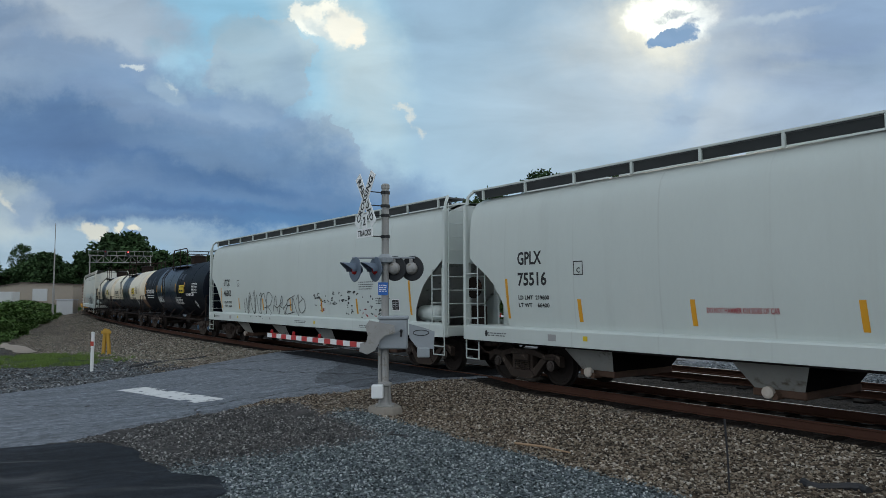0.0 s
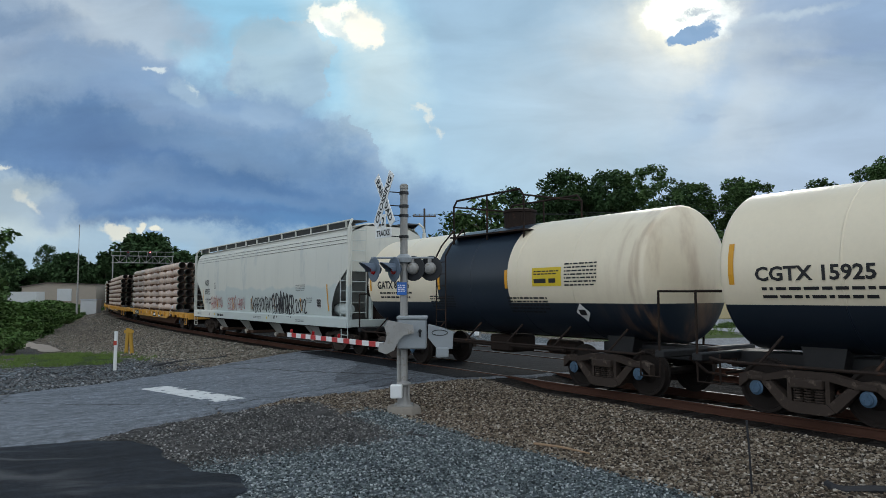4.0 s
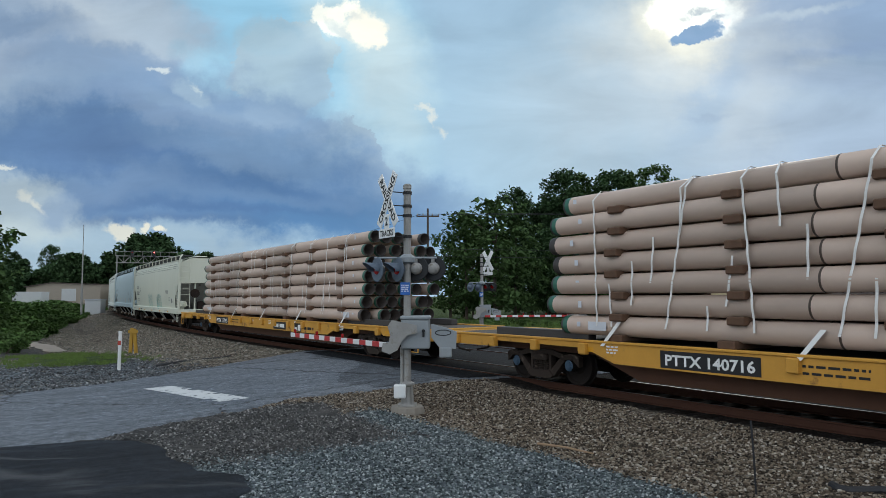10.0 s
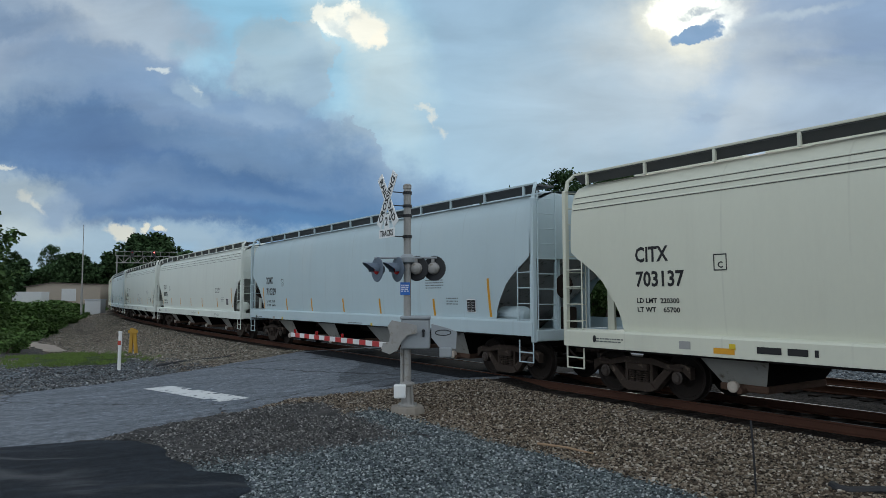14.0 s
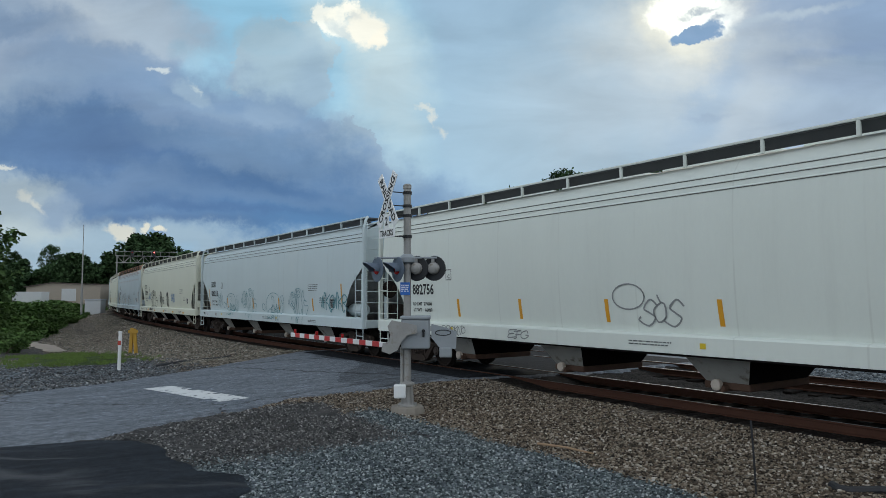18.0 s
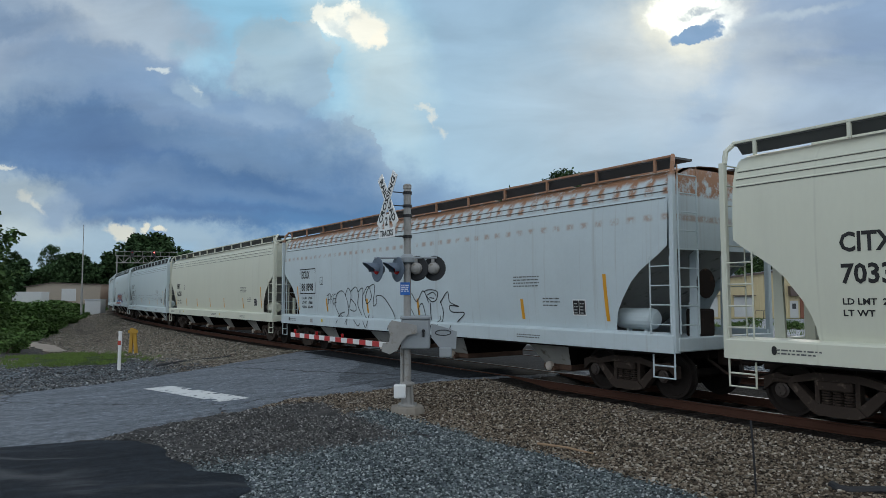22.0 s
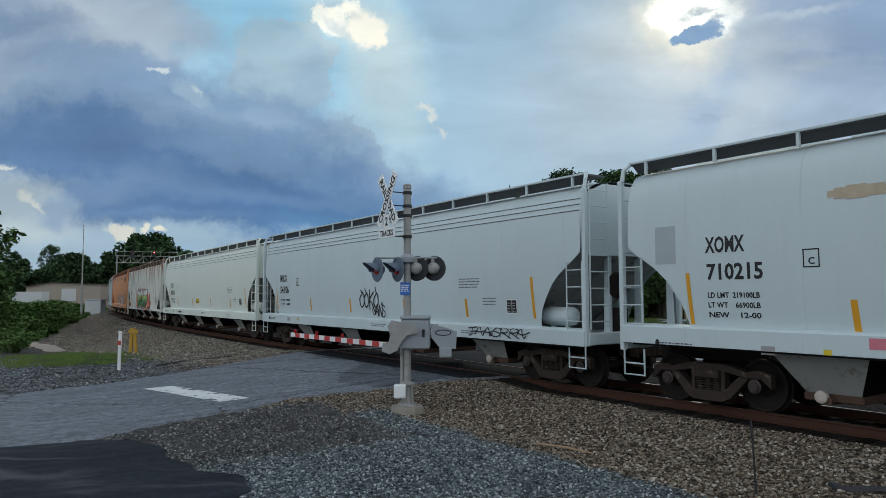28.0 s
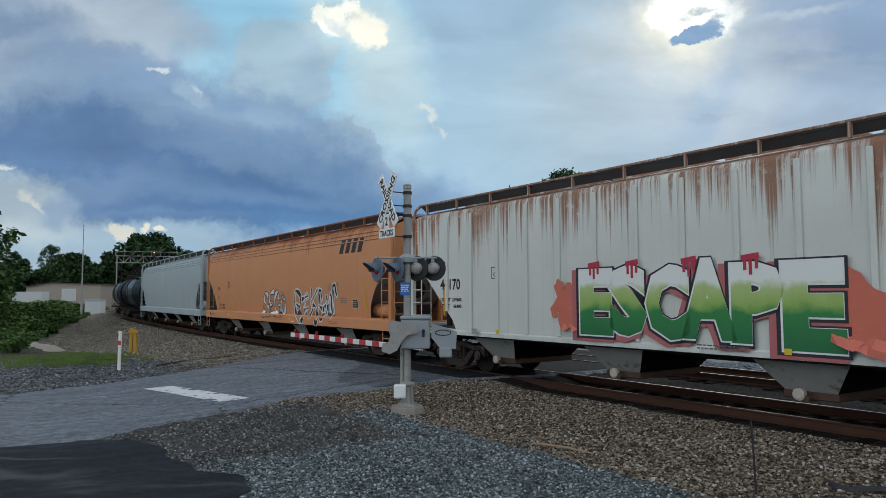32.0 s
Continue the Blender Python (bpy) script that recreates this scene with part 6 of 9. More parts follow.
def far_things():
    xs, ys = np.arange(15, 120, 1.5), np.arange(36, 92, 1.0)
    lot = sheet("pavement", xs, ys, lambda s, d: ground_z(s, d) + 0.05, LOT, lot_keep)
    tagged(lot, "pale grey asphalt yard before the warehouse", "pavement", kind="structure")
    # left: low tan building with a white trailer
    b = empty("storehouse", Matrix.Translation((-82, 138, -1.3)))
    bm = bmesh.new()
    plate(bm, [(0, 0), (14.6, 0), (14.6, 5.75), (5, 6.1), (0, 5.3)], 0, 14)
    bmesh.ops.recalc_face_normals(bm, faces=bm.faces)
    part("wall", bm, mat("tan_wall", c4(0.31, 0.265, 0.215), rough=0.7, var=0.12), b)
    bm = bmesh.new()
    plate(bm, [(-0.3, 5.3), (5, 6.1), (14.9, 5.75), (14.9, 5.9), (5, 6.25), (-0.3, 5.45)], -0.3, 14.3)
    bmesh.ops.recalc_face_normals(bm, faces=bm.faces)
    part("roof", bm, FASCIA, b)
    bm = bmesh.new()
    box(bm, 7.0, -0.08, 2.6, 9.8, 0, 5.0)
    part("roller_door", bm, DOOR_WHITE, b)
    tagged(b, "low tan industrial building with a white roller door", "building")
    t = empty("trailer", Matrix.Translation((-78.6, 128, -1.3)))
    bm = bmesh.new()
    box(bm, 0, 0, 1.1, 5.4, 2.5, 4.35, 0.05)
    part("box_body", bm, DOOR_WHITE, t)
    for x in (1.0, 3.6, 4.7):
        bm = bmesh.new()
        tube(bm, [(x, 0.1, 0.5), (x, 2.4, 0.5)], 0.5, 14)
        part("wheel", bm, BLACK_PIPE, t)
    bm = bmesh.new()
    box(bm, 0.3, 0.4, 0.5, 5.1, 2.1, 1.1)
    part("chassis", bm, BLACK_PIPE, t)
    tagged(t, "parked white box trailer beside the building", "trailer")
    c = empty("signal_cabinet", Matrix.Translation((-52.5, 106, -0.9)))
    bm = bmesh.new()
    box(bm, -1.2, -0.8, 0, 1.2, 0.8, 2.5, 0.05)
    part("body", bm, DOOR_WHITE, c)
    bm = bmesh.new()
    box(bm, -1.3, -0.9, 2.5, 1.3, 0.9, 2.62, 0.03)
    part("roof", bm, ROOF_GREY, c)
    tagged(c, "white trackside equipment cabinet with a flat roof", "cabinet")
    # tall thin antenna
    a = empty("radio_mast", Matrix.Translation((-51.5, 100, -1.2)))
    bm = bmesh.new()
    tube(bm, [(0, 0, 0), (0, 0, 4.5)], 0.16, 10)
    tube(bm, [(0, 0, 4.5), (0, 0, 10)], 0.09, 8)
    tube(bm, [(0, 0, 10), (0, 0, 13.6)], 0.05, 6)
    part("pole", bm, ALU, a)
    bm = bmesh.new()
    box(bm, -0.5, -0.5, -0.1, 0.5, 0.5, 0.15)
    part("footing", bm, CONCRETE, a)
    tagged(a, "tall thin grey radio mast beside the track", "mast")
    # signal bridge over both tracks
    m = along(-165, 0)
    g = empty("signal_bridge", m)
    for y in (-2.7, 9.5):
        for dx in (-0.6, 0.6):
            bm = bmesh.new()
            tube(bm, [(dx, y, -1.0), (dx, y, 11.3)], 0.09, 6)
            part("leg", bm, ALU, g)
        bm = bmesh.new()
        for k in range(9):
            tube(bm, [(-0.6, y, k * 1.2), (0.6, y, k * 1.2 + 1.2)], 0.035, 5)
        part("leg_bracing", bm, ALU, g)
    for dx in (-0.6, 0.6):
        for z in (9.6, 11.1):
            bm = bmesh.new()
            tube(bm, [(dx, -3.0, z), (dx, 9.8, z)], 0.075, 6)
            part("chord", bm, ALU, g)
        bm = bmesh.new()
        n = 9
        for k in range(n):
            y0, y1 = -2.7 + k * 12.2 / n, -2.7 + (k + 1) * 12.2 / n
            tube(bm, [(dx, y0, 9.6 if k % 2 else 11.1), (dx, y1, 11.1 if k % 2 else 9.6)], 0.04, 5)
            tube(bm, [(dx, y0, 9.6), (dx, y0, 11.1)], 0.03, 5)
        part("web", bm, ALU, g)
        bm = bmesh.new()
        tube(bm, [(dx, -3.0, 12.1), (dx, 9.8, 12.1)], 0.03, 5)
        for k in range(8):
            tube(bm, [(dx, -3.0 + k * 1.83, 11.1), (dx, -3.0 + k * 1.83, 12.1)], 0.025, 5)
        part("handrail", bm, ALU, g)
    bm = bmesh.new()
    box(bm, -0.6, -3.0, 11.12, 0.6, 9.8, 11.18)
    part("walkway", bm, GRATE_FAR, g)
    for y in (0.4, 4.9):
        bm = bmesh.new()
        box(bm, 0.7, y - 0.3, 10.8, 0.9, y + 0.3, 12.3, 0.03)
        h = part("signal_head", bm, LAMP_BLACK, g)
        bm = bmesh.new()
        turned(bm, [(0.13, 0), (0.13, 0.1), (0.02, 0.12)], 12, Matrix.Translation((0.9, y, 11.9)) @ Matrix.Rotation(radians(90), 4, "Y"))
        part("signal_lens", bm, GLOW_RED if y > 1 else RED_LENS, h)
    tagged(g, "grey steel truss signal bridge across both tracks", "signal bridge")
    # disc sign seen from behind, street sign, flood-light pole, utility pole and wires
    d = empty("round_sign", Matrix.Translation((10.8, 43, -0.75)))
    bm = bmesh.new()
    tube(bm, [(0.12, 0, -0.2), (0, 0, 2.9)], 0.03, 6)
    part("post", bm, ALU, d)
    bm = bmesh.new()
    turned(bm, [(0.02, -0.01), (0.45, -0.01), (0.45, 0.01), (0.02, 0.01)], 24, Matrix.Translation((0, -0.04, 2.55)) @ Matrix.Rotation(radians(90), 4, "X"))
    part("disc", bm, mat("sign_back", c4(0.3, 0.32, 0.34), rough=0.5, metal=0.4), d)
    tagged(d, "round grey sign seen from behind on a post", "road sign")
    st = empty("street_sign", Matrix.Translation((20.6, 63, -0.9)))
    bm = bmesh.new()
    tube(bm, [(0, 0, -0.2), (0, 0, 4.1)], 0.035, 6)
    part("post", bm, ALU, st)
    green = mat("sign_green", c4(0.01, 0.2, 0.11), rough=0.4)
    for z, w, tilt in ((4.0, 0.55, 10), (3.72, 0.5, -35)):
        bm = bmesh.new()
        box(bm, -w, -0.01, -0.12, w, 0.01, 0.12, 0.003)
        o = part("name_plate", bm, green, st)
        o.matrix_basis = Matrix.Translation((0, 0, z)) @ Matrix.Rotation(radians(tilt), 4, "Z")
        bars(o, -w * 0.8, -0.04, w * 1.6, 1, SIGN_WHITE, lambda q: -0.008, 0.09, 0)
    tagged(st, "green street-name sign on a thin post", "street sign")
    fl = empty("flood_light", Matrix.Translation((28.6, 85, -1.1)))
    bm = bmesh.new()
    tube(bm, [(0, 0, -0.2), (0, 0, 11.2)], 0.11, 8, 0.07)
    part("pole", bm, ALU, fl)
    for dx in (-0.45, 0.45):
        bm = bmesh.new()
        box(bm, dx - 0.28, -0.2, 11.0, dx + 0.28, 0.2, 11.5, 0.04)
        part("lamp_head", bm, SIGN_WHITE, fl)
    tagged(fl, "tall grey pole with two flood lights", "light pole")
    u = empty("utility_pole", Matrix.Translation((-1.6, 74, -0.9)))
    bm = bmesh.new()
    tube(bm, [(0, 0, -0.2), (0, 0, 12.2)], 0.15, 8, 0.1)
    part("pole", bm, BARK, u)
    bm = bmesh.new()
    box(bm, -1.2, -0.06, 11.3, 1.2, 0.06, 11.45)
    part("crossarm", bm, BARK, u)
    for x in (-1.1, -0.5, 0.5, 1.1):
        bm = bmesh.new()
        turned(bm, [(0.05, 11.45), (0.07, 11.55), (0.03, 11.65)], 8, Matrix.Translation((x, 0, 0)))
        part("insulator", bm, ALU, u)
    tagged(u, "brown wooden utility pole with a crossarm", "utility pole")
    for (x0, y0, z0), (x1, y1, z1) in (((-2.7, 74, 10.7), (75, 84, 13.6)), ((-1.1, 74, 10.7), (75, 84, 12.9)), ((-1.6, 74, 7.0), (75, 84, 7.9)), ((-1.6, 74, 6.2), (75, 84, 7.0)), ((-2.4, 74, 10.7), (-60, 200, 9))):
        bm = bmesh.new()
        pts = []
        for i in range(17):
            t = i / 16
            pts.append((x0 + (x1 - x0) * t, y0 + (y1 - y0) * t, z0 + (z1 - z0) * t - 3.6 * t * (1 - t) * 0.5))
        tube(bm, pts, 0.022, 4)
        tagged(part("wire", bm, BLACK_PIPE), "thin dark overhead wire sagging between poles", "wire", group="overhead wires")
    # ditch with pale mud by the bank
    fence = empty("chain_fence", Matrix.Translation((-36, 47, -1.15)))
    for i in range(7):
        bm = bmesh.new()
        tube(bm, [(i * 2.4 - 12, 0, 0), (i * 2.4 - 12, 0, 1.8)], 0.03, 5)
        part("post", bm, ALU, fence)
    bm = bmesh.new()
    for z in (0.1, 0.6, 1.2, 1.75):
        tube(bm, [(-12, 0, z), (2.4, 0, z)], 0.014, 4)
    part("fence_wire", bm, ALU, fence)
    tagged(fence, "low chain-link fence among the shrubs", "fence")


GRATE_FAR = mat("walkway_grating", c4(0.12, 0.12, 0.12), rough=0.7)
GLOW_RED = bpy.data.materials.new("red_signal_glow")
GLOW_RED.use_nodes = True
GLOW_RED.node_tree.nodes["Principled BSDF"].inputs["Emission Color"].default_value = (1, 0.04, 0.02, 1)
GLOW_RED.node_tree.nodes["Principled BSDF"].inputs["Emission Strength"].default_value = 4.0
warehouse()
far_things()
plant_trees()
grass_tufts()
stones()
small_things()
mud()


def tank_paint(tag, colours, bands):
    """Tank paint in bands along the car: bands are (from x, colour index); under cz - 0.62 it is black."""
    m = mat("tank_paint_" + tag, colours[0], rough=0.46 if tag == "black" else 0.34, var=0.14, scale=0.8, fine=12, bump=0.03, spec=0.06 if tag == "black" else 0.4)
    if tag == "black":
        # a glossy repainted stretch by the dome
        nt = m.node_tree
        bsdf = nt.nodes["Principled BSDF"]
        old = bsdf.inputs["Base Color"].links[0].from_socket
        dull = bsdf.inputs["Roughness"].links[0].from_socket
        x = nd(nt, "ShaderNodeSeparateXYZ", {0: nd(nt, "ShaderNodeTexCoord").outputs["Object"]}).outputs[0]
        fresh = smooth(nt, fm(nt, "ABSOLUTE", fm(nt, "ADD", x, 0.9)), 2.3, 2.2)
        nt.links.new(mixc(nt, fresh, old, c4(0.012, 0.02, 0.036)), bsdf.inputs["Base Color"])
        nt.links.new(fm(nt, "SUBTRACT", dull, fm(nt, "MULTIPLY", fresh, 0.16)), bsdf.inputs["Roughness"])
        nt.links.new(fm(nt, "ADD", 0.06, fm(nt, "MULTIPLY", fresh, 0.3)), bsdf.inputs["Specular IOR Level"])
    if len(colours) > 1:
        nt = m.node_tree
        bsdf = nt.nodes["Principled BSDF"]
        old = bsdf.inputs["Base Color"].links[0].from_socket
        co = nd(nt, "ShaderNodeTexCoord").outputs["Object"]
        xyz = nd(nt, "ShaderNodeSeparateXYZ", {0: co})
        mid = fm(nt, "MULTIPLY", fm(nt, "GREATER_THAN", xyz.outputs[0], bands[0]), fm(nt, "LESS_THAN", xyz.outputs[0], bands[1]))
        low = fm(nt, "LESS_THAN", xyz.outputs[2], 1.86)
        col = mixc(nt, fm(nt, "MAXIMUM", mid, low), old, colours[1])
        grime = nd(nt, "ShaderNodeTexNoise", {"Vector": vm(nt, "MULTIPLY", co, (3.0, 1.0, 0.4)), "Scale": 1.5, "Detail": 6.0}).outputs["Fac"]
        rust = fm(nt, "MULTIPLY", smooth(nt, grime, 0.45, 0.7), smooth(nt, xyz.outputs[0], bands[2] - 1.2, bands[2] + 0.6))
        col = mixc(nt, fm(nt, "MULTIPLY", rust, 0.45), col, c4(0.3, 0.17, 0.09))
        nt.links.new(col, bsdf.inputs["Base Color"])
    return m


def tank_car(rear, length, paint, label, r=1.5, cz=2.46, details=None, rim=None):
    car = empty("tank_car")
    half = length / 2
    tl = half - 0.25

    def y_of(z):
        return -math.sqrt(max(0.0, (r + 0.004) ** 2 - (z - cz) ** 2))

    bm = bmesh.new()
    prof = [(0.05, -tl), (0.7, -tl + 0.04), (1.15, -tl + 0.1), (r - 0.06, -tl + 0.17), (r - 0.045, -tl + 0.18), (r, -tl + 0.24), (r, -tl + 0.26)]
    xs = [-tl + 0.26 + (2 * tl - 0.52) * i / 6 for i in range(1, 6)]
    prof = prof + [(r, x) for x in xs] + [(a, -b) for a, b in reversed(prof)]
    turned(bm, prof, 48, Matrix.Translation((0, 0, cz)) @ Matrix.Rotation(radians(90), 4, "Y"))
    bmesh.ops.recalc_face_normals(bm, faces=bm.faces)
    tank = part("tank", bm, paint, car, smooth_faces=True)
    # weld rings
    for x in xs:
        bm = bmesh.new()
        turned(bm, [(r, -0.02), (r + 0.008, -0.01), (r + 0.008, 0.01), (r, 0.02)], 48, Matrix.Translation((x, 0, cz)) @ Matrix.Rotation(radians(90), 4, "Y"))
        part("weld_ring", bm, paint, tank, smooth_faces=True)
    # dome, its railing and platform
    bm = bmesh.new()
    turned(bm, [(0.42, 0), (0.42, 0.42), (0.45, 0.44), (0.45, 0.5), (0.2, 0.56), (0.05, 0.56)], 20, Matrix.Translation((0.35, 0, cz + r - 0.08)))
    part("dome", bm, STEEL_DARK, car)
    bm = bmesh.new()
    zt = cz + r
    for y in (-1.0, 1.0):
        tube(bm, [(-1.3, y, zt - 0.45), (-1.3, y, zt + 0.62), (-1.15, y, zt + 0.78), (1.5, y, zt + 0.78), (1.65, y, zt + 0.62), (1.65, y, zt - 0.45)], 0.03, 6)
        tube(bm, [(0.2, y, zt - 0.4), (0.2, y, zt + 0.78)], 0.025, 6)
    for x in (-1.3, 1.65):
        tube(bm, [(x, -1.0, zt + 0.62), (x, 1.0, zt + 0.62)], 0.025, 6)
    part("railing", bm, STEEL_DARK, car)
    bm = bmesh.new()
    for y in (-0.78, 0.78):
        box(bm, -1.4, y - 0.3, zt - 0.26, 1.75, y + 0.3, zt - 0.22)
    part("platform", bm, STEEL_DARK, car)
    lad = ladder(car, "ladder", (-1.3, -1.6, 0.85), (-1.3, -1.6, 3.1), (0.45, 0, 0), 7, STEEL_DARK)
    bm = bmesh.new()
    for dx in (0, 0.45):
        tube(bm, [(-1.3 + dx, -1.6, 3.1), (-1.3 + dx, -1.42, 3.4), (-1.3 + dx, -1.0, 3.85), (-1.3 + dx, -0.95, zt - 0.2)], 0.022, 6)
    part("ladder_top", bm, STEEL_DARK, car)
    # side rail, saddles, ends
    bm = bmesh.new()
    for y in (-1.55, 1.55):
        tube(bm, [(-half + 0.3, y, 0.95), (-half + 0.5, y, 0.9), (half - 0.5, y, 0.9), (half - 0.3, y, 0.95)], 0.028, 6)
        for i in range(7):
            x = -half + 1.2 + i * (length - 2.4) / 6
            tube(bm, [(x, y, 0.9), (x + 0.25, y * 0.8, 1.35)], 0.025, 6)
    part("side_rail", bm, STEEL_DARK, car)
    off = half - 1.75
    for e in (-1, 1):
        x = e * off
        bm = bmesh.new()
        plate(bm, [(x - 0.3, 0.8), (x + 0.3, 0.8), (x + 0.42, 1.35), (x - 0.42, 1.35)], -0.55, 0.55)
        bmesh.ops.recalc_face_normals(bm, faces=bm.faces)
        part("saddle", bm, BLACK_PAINT, car)
        bm = bmesh.new()
        xa, xb = sorted((e * (half - 2.5), e * half))
        box(bm, xa, -0.28, 0.72, xb, 0.28, 1.0, 0.02)
        part("stub_sill", bm, BLACK_PAINT, car)
        bm = bmesh.new()
        box(bm, e * half - 0.1, -1.5, 0.86, e * half + 0.1, 1.5, 1.0, 0.02)
        part("end_sill", bm, BLACK_PAINT, car)
    bm = bmesh.new()
    box(bm, -0.45, -0.45, 0.55, 0.45, 0.45, 1.0, 0.06)
    tube(bm, [(-2.4, -0.4, 0.72), (2.4, -0.4, 0.72)], 0.04, 6)
    tube(bm, [(1.3, 0.2, 0.75), (2.3, 0.2, 0.75)], 0.18, 12)
    part("bottom_valve", bm, STEEL_DARK, car)
    for e in (-1, 1):
        bm = bmesh.new()
        for y in (-1.48, 1.48):
            tube(bm, [(e * half, y, 1.0), (e * half, y, 2.1)], 0.025, 6)
        tube(bm, [(e * half, -1.48, 2.1), (e * half, 1.48, 2.1)], 0.025, 6)
        tube(bm, [(e * half, -1.48, 1.0), (e * half, -1.48, 0.5), (e * (half - 0.45), -1.48, 0.5), (e * (half - 0.45), -1.48, 1.0)], 0.02, 6)
        part("end_rail", bm, rim or STEEL_DARK, car)
        coupler(car, e * (half - 0.1), e)
        truck(car, e * off, BLUE_WHEELSET)
    if details:
        details(car, half, y_of)
    finish_car(car, rear, length, label, "tank car", off)
    return car


FLAT_YELLOW = mat("flat_car_yellow", c4(0.56, 0.28, 0.04), rough=0.6, var=0.25, scale=1.2, fine=16, bump=0.1, stain=c4(0.13, 0.062, 0.03), stain_at=0.58)
DECK = mat("flat_car_deck", c4(0.06, 0.05, 0.04), rough=0.85, var=0.4, scale=2)
PIPE = mat("coated_pipe", c4(0.53, 0.41, 0.335), rough=0.5, var=0.14, scale=1.4, fine=10, bump=0.04, per=0.18, spec=0.35)
PIPE_IN = mat("pipe_bore", c4(0.045, 0.035, 0.03), rough=0.7, var=0.3)
GREEN_END = mat("green_end_band", c4(0.03, 0.13, 0.09), rough=0.5, var=0.25)
DARK_END = mat("bare_pipe_end", c4(0.05, 0.045, 0.042), rough=0.6, var=0.3)
STRAP = mat("white_strap", c4(0.72, 0.71, 0.68), rough=0.6, var=0.15)
BAND = mat("joint_tape", c4(0.07, 0.05, 0.04), rough=0.6)
WOOD = mat("dunnage_wood", c4(0.11, 0.06, 0.036), rough=0.85, var=0.4, scale=4)
LABEL_W = mat("paper_label", c4(0.6, 0.62, 0.66), rough=0.5, var=0.15)


def flat_car(rear, marks, label):
    length = 27.23
    half = length / 2
    car = empty("flat_car")

    def y_of(z):
        return -1.56

    bm = bmesh.new()
    box(bm, -half, -1.5, 1.0, half, 1.5, 1.06, 0.01)
    part("deck", bm, DECK, car)
    for sgn in (-1, 1):
        bm = bmesh.new()
        pts = [(-half, 0.8), (-half, 1.08), (half, 1.08), (half, 0.8), (half - 2.1, 0.8), (half - 2.3, 0.93), (half - 5.4, 0.93), (half - 6.2, 0.66), (half - 9, 0.64),
               (-half + 9, 0.64), (-half + 6.2, 0.66), (-half + 5.4, 0.93), (-half + 2.3, 0.95), (-half + 2.1, 0.8)]
        y0, y1 = sorted((sgn * 1.5, sgn * 1.56))
        plate(bm, pts, y0, y1)
        bmesh.ops.recalc_face_normals(bm, faces=bm.faces)
        sill = part("side_sill", bm, FLAT_YELLOW, car)
        bm = bmesh.new()
        box(bm, -half, sgn * 1.53 - 0.06, 1.05, half, sgn * 1.53 + 0.06, 1.1, 0.01)
        part("sill_flange", bm, FLAT_YELLOW, sill)
        bm = bmesh.new()
        box(bm, -0.1, -0.1, 0.8, 0.1, 0.05, 1.04, 0.02)
        pk = part("stake_pocket", bm, FLAT_YELLOW, sill)
        for i in range(18):
            if i in (4, 5):
                continue
            o = pk if i == 0 else new("stake_pocket", pk.data)
            o.parent = sill
            o.location = (-half + 0.9 + i * (length - 1.8) / 17, sgn * 1.56, 0)
    bm = bmesh.new()
    plate(bm, [(-half + 0.2, 0.75), (-half + 5.2, 0.75), (-half + 6.4, 0.3), (half - 6.4, 0.3), (half - 5.2, 0.75), (half - 0.2, 0.75), (half - 0.2, 1.0), (-half + 0.2, 1.0)], -1.05, 1.05)
    bmesh.ops.recalc_face_normals(bm, faces=bm.faces)
    part("centre_sill", bm, mat("flat_car_sill", c4(0.1, 0.045, 0.025), rough=0.8, var=0.35, scale=2), car)
    for e in (-1, 1):
        bm = bmesh.new()
        box(bm, e * half - 0.06, -1.5, 0.72, e * half + 0.06, 1.5, 1.08, 0.02)
        tube(bm, [(e * (half - 0.05), -1.57, 0.8), (e * (half - 0.05), -1.57, 0.42), (e * (half - 0.5), -1.57, 0.42), (e * (half - 0.5), -1.57, 0.8)], 0.02, 6)
        part("end_sill", bm, FLAT_YELLOW, car)
        coupler(car, e * half, e, 0.82)
        truck(car, e * 10.06, BLUE_WHEELSET)
    marks(car, half, y_of)
    finish_car(car, rear, length, label, "flat car", 10.06)
    return car


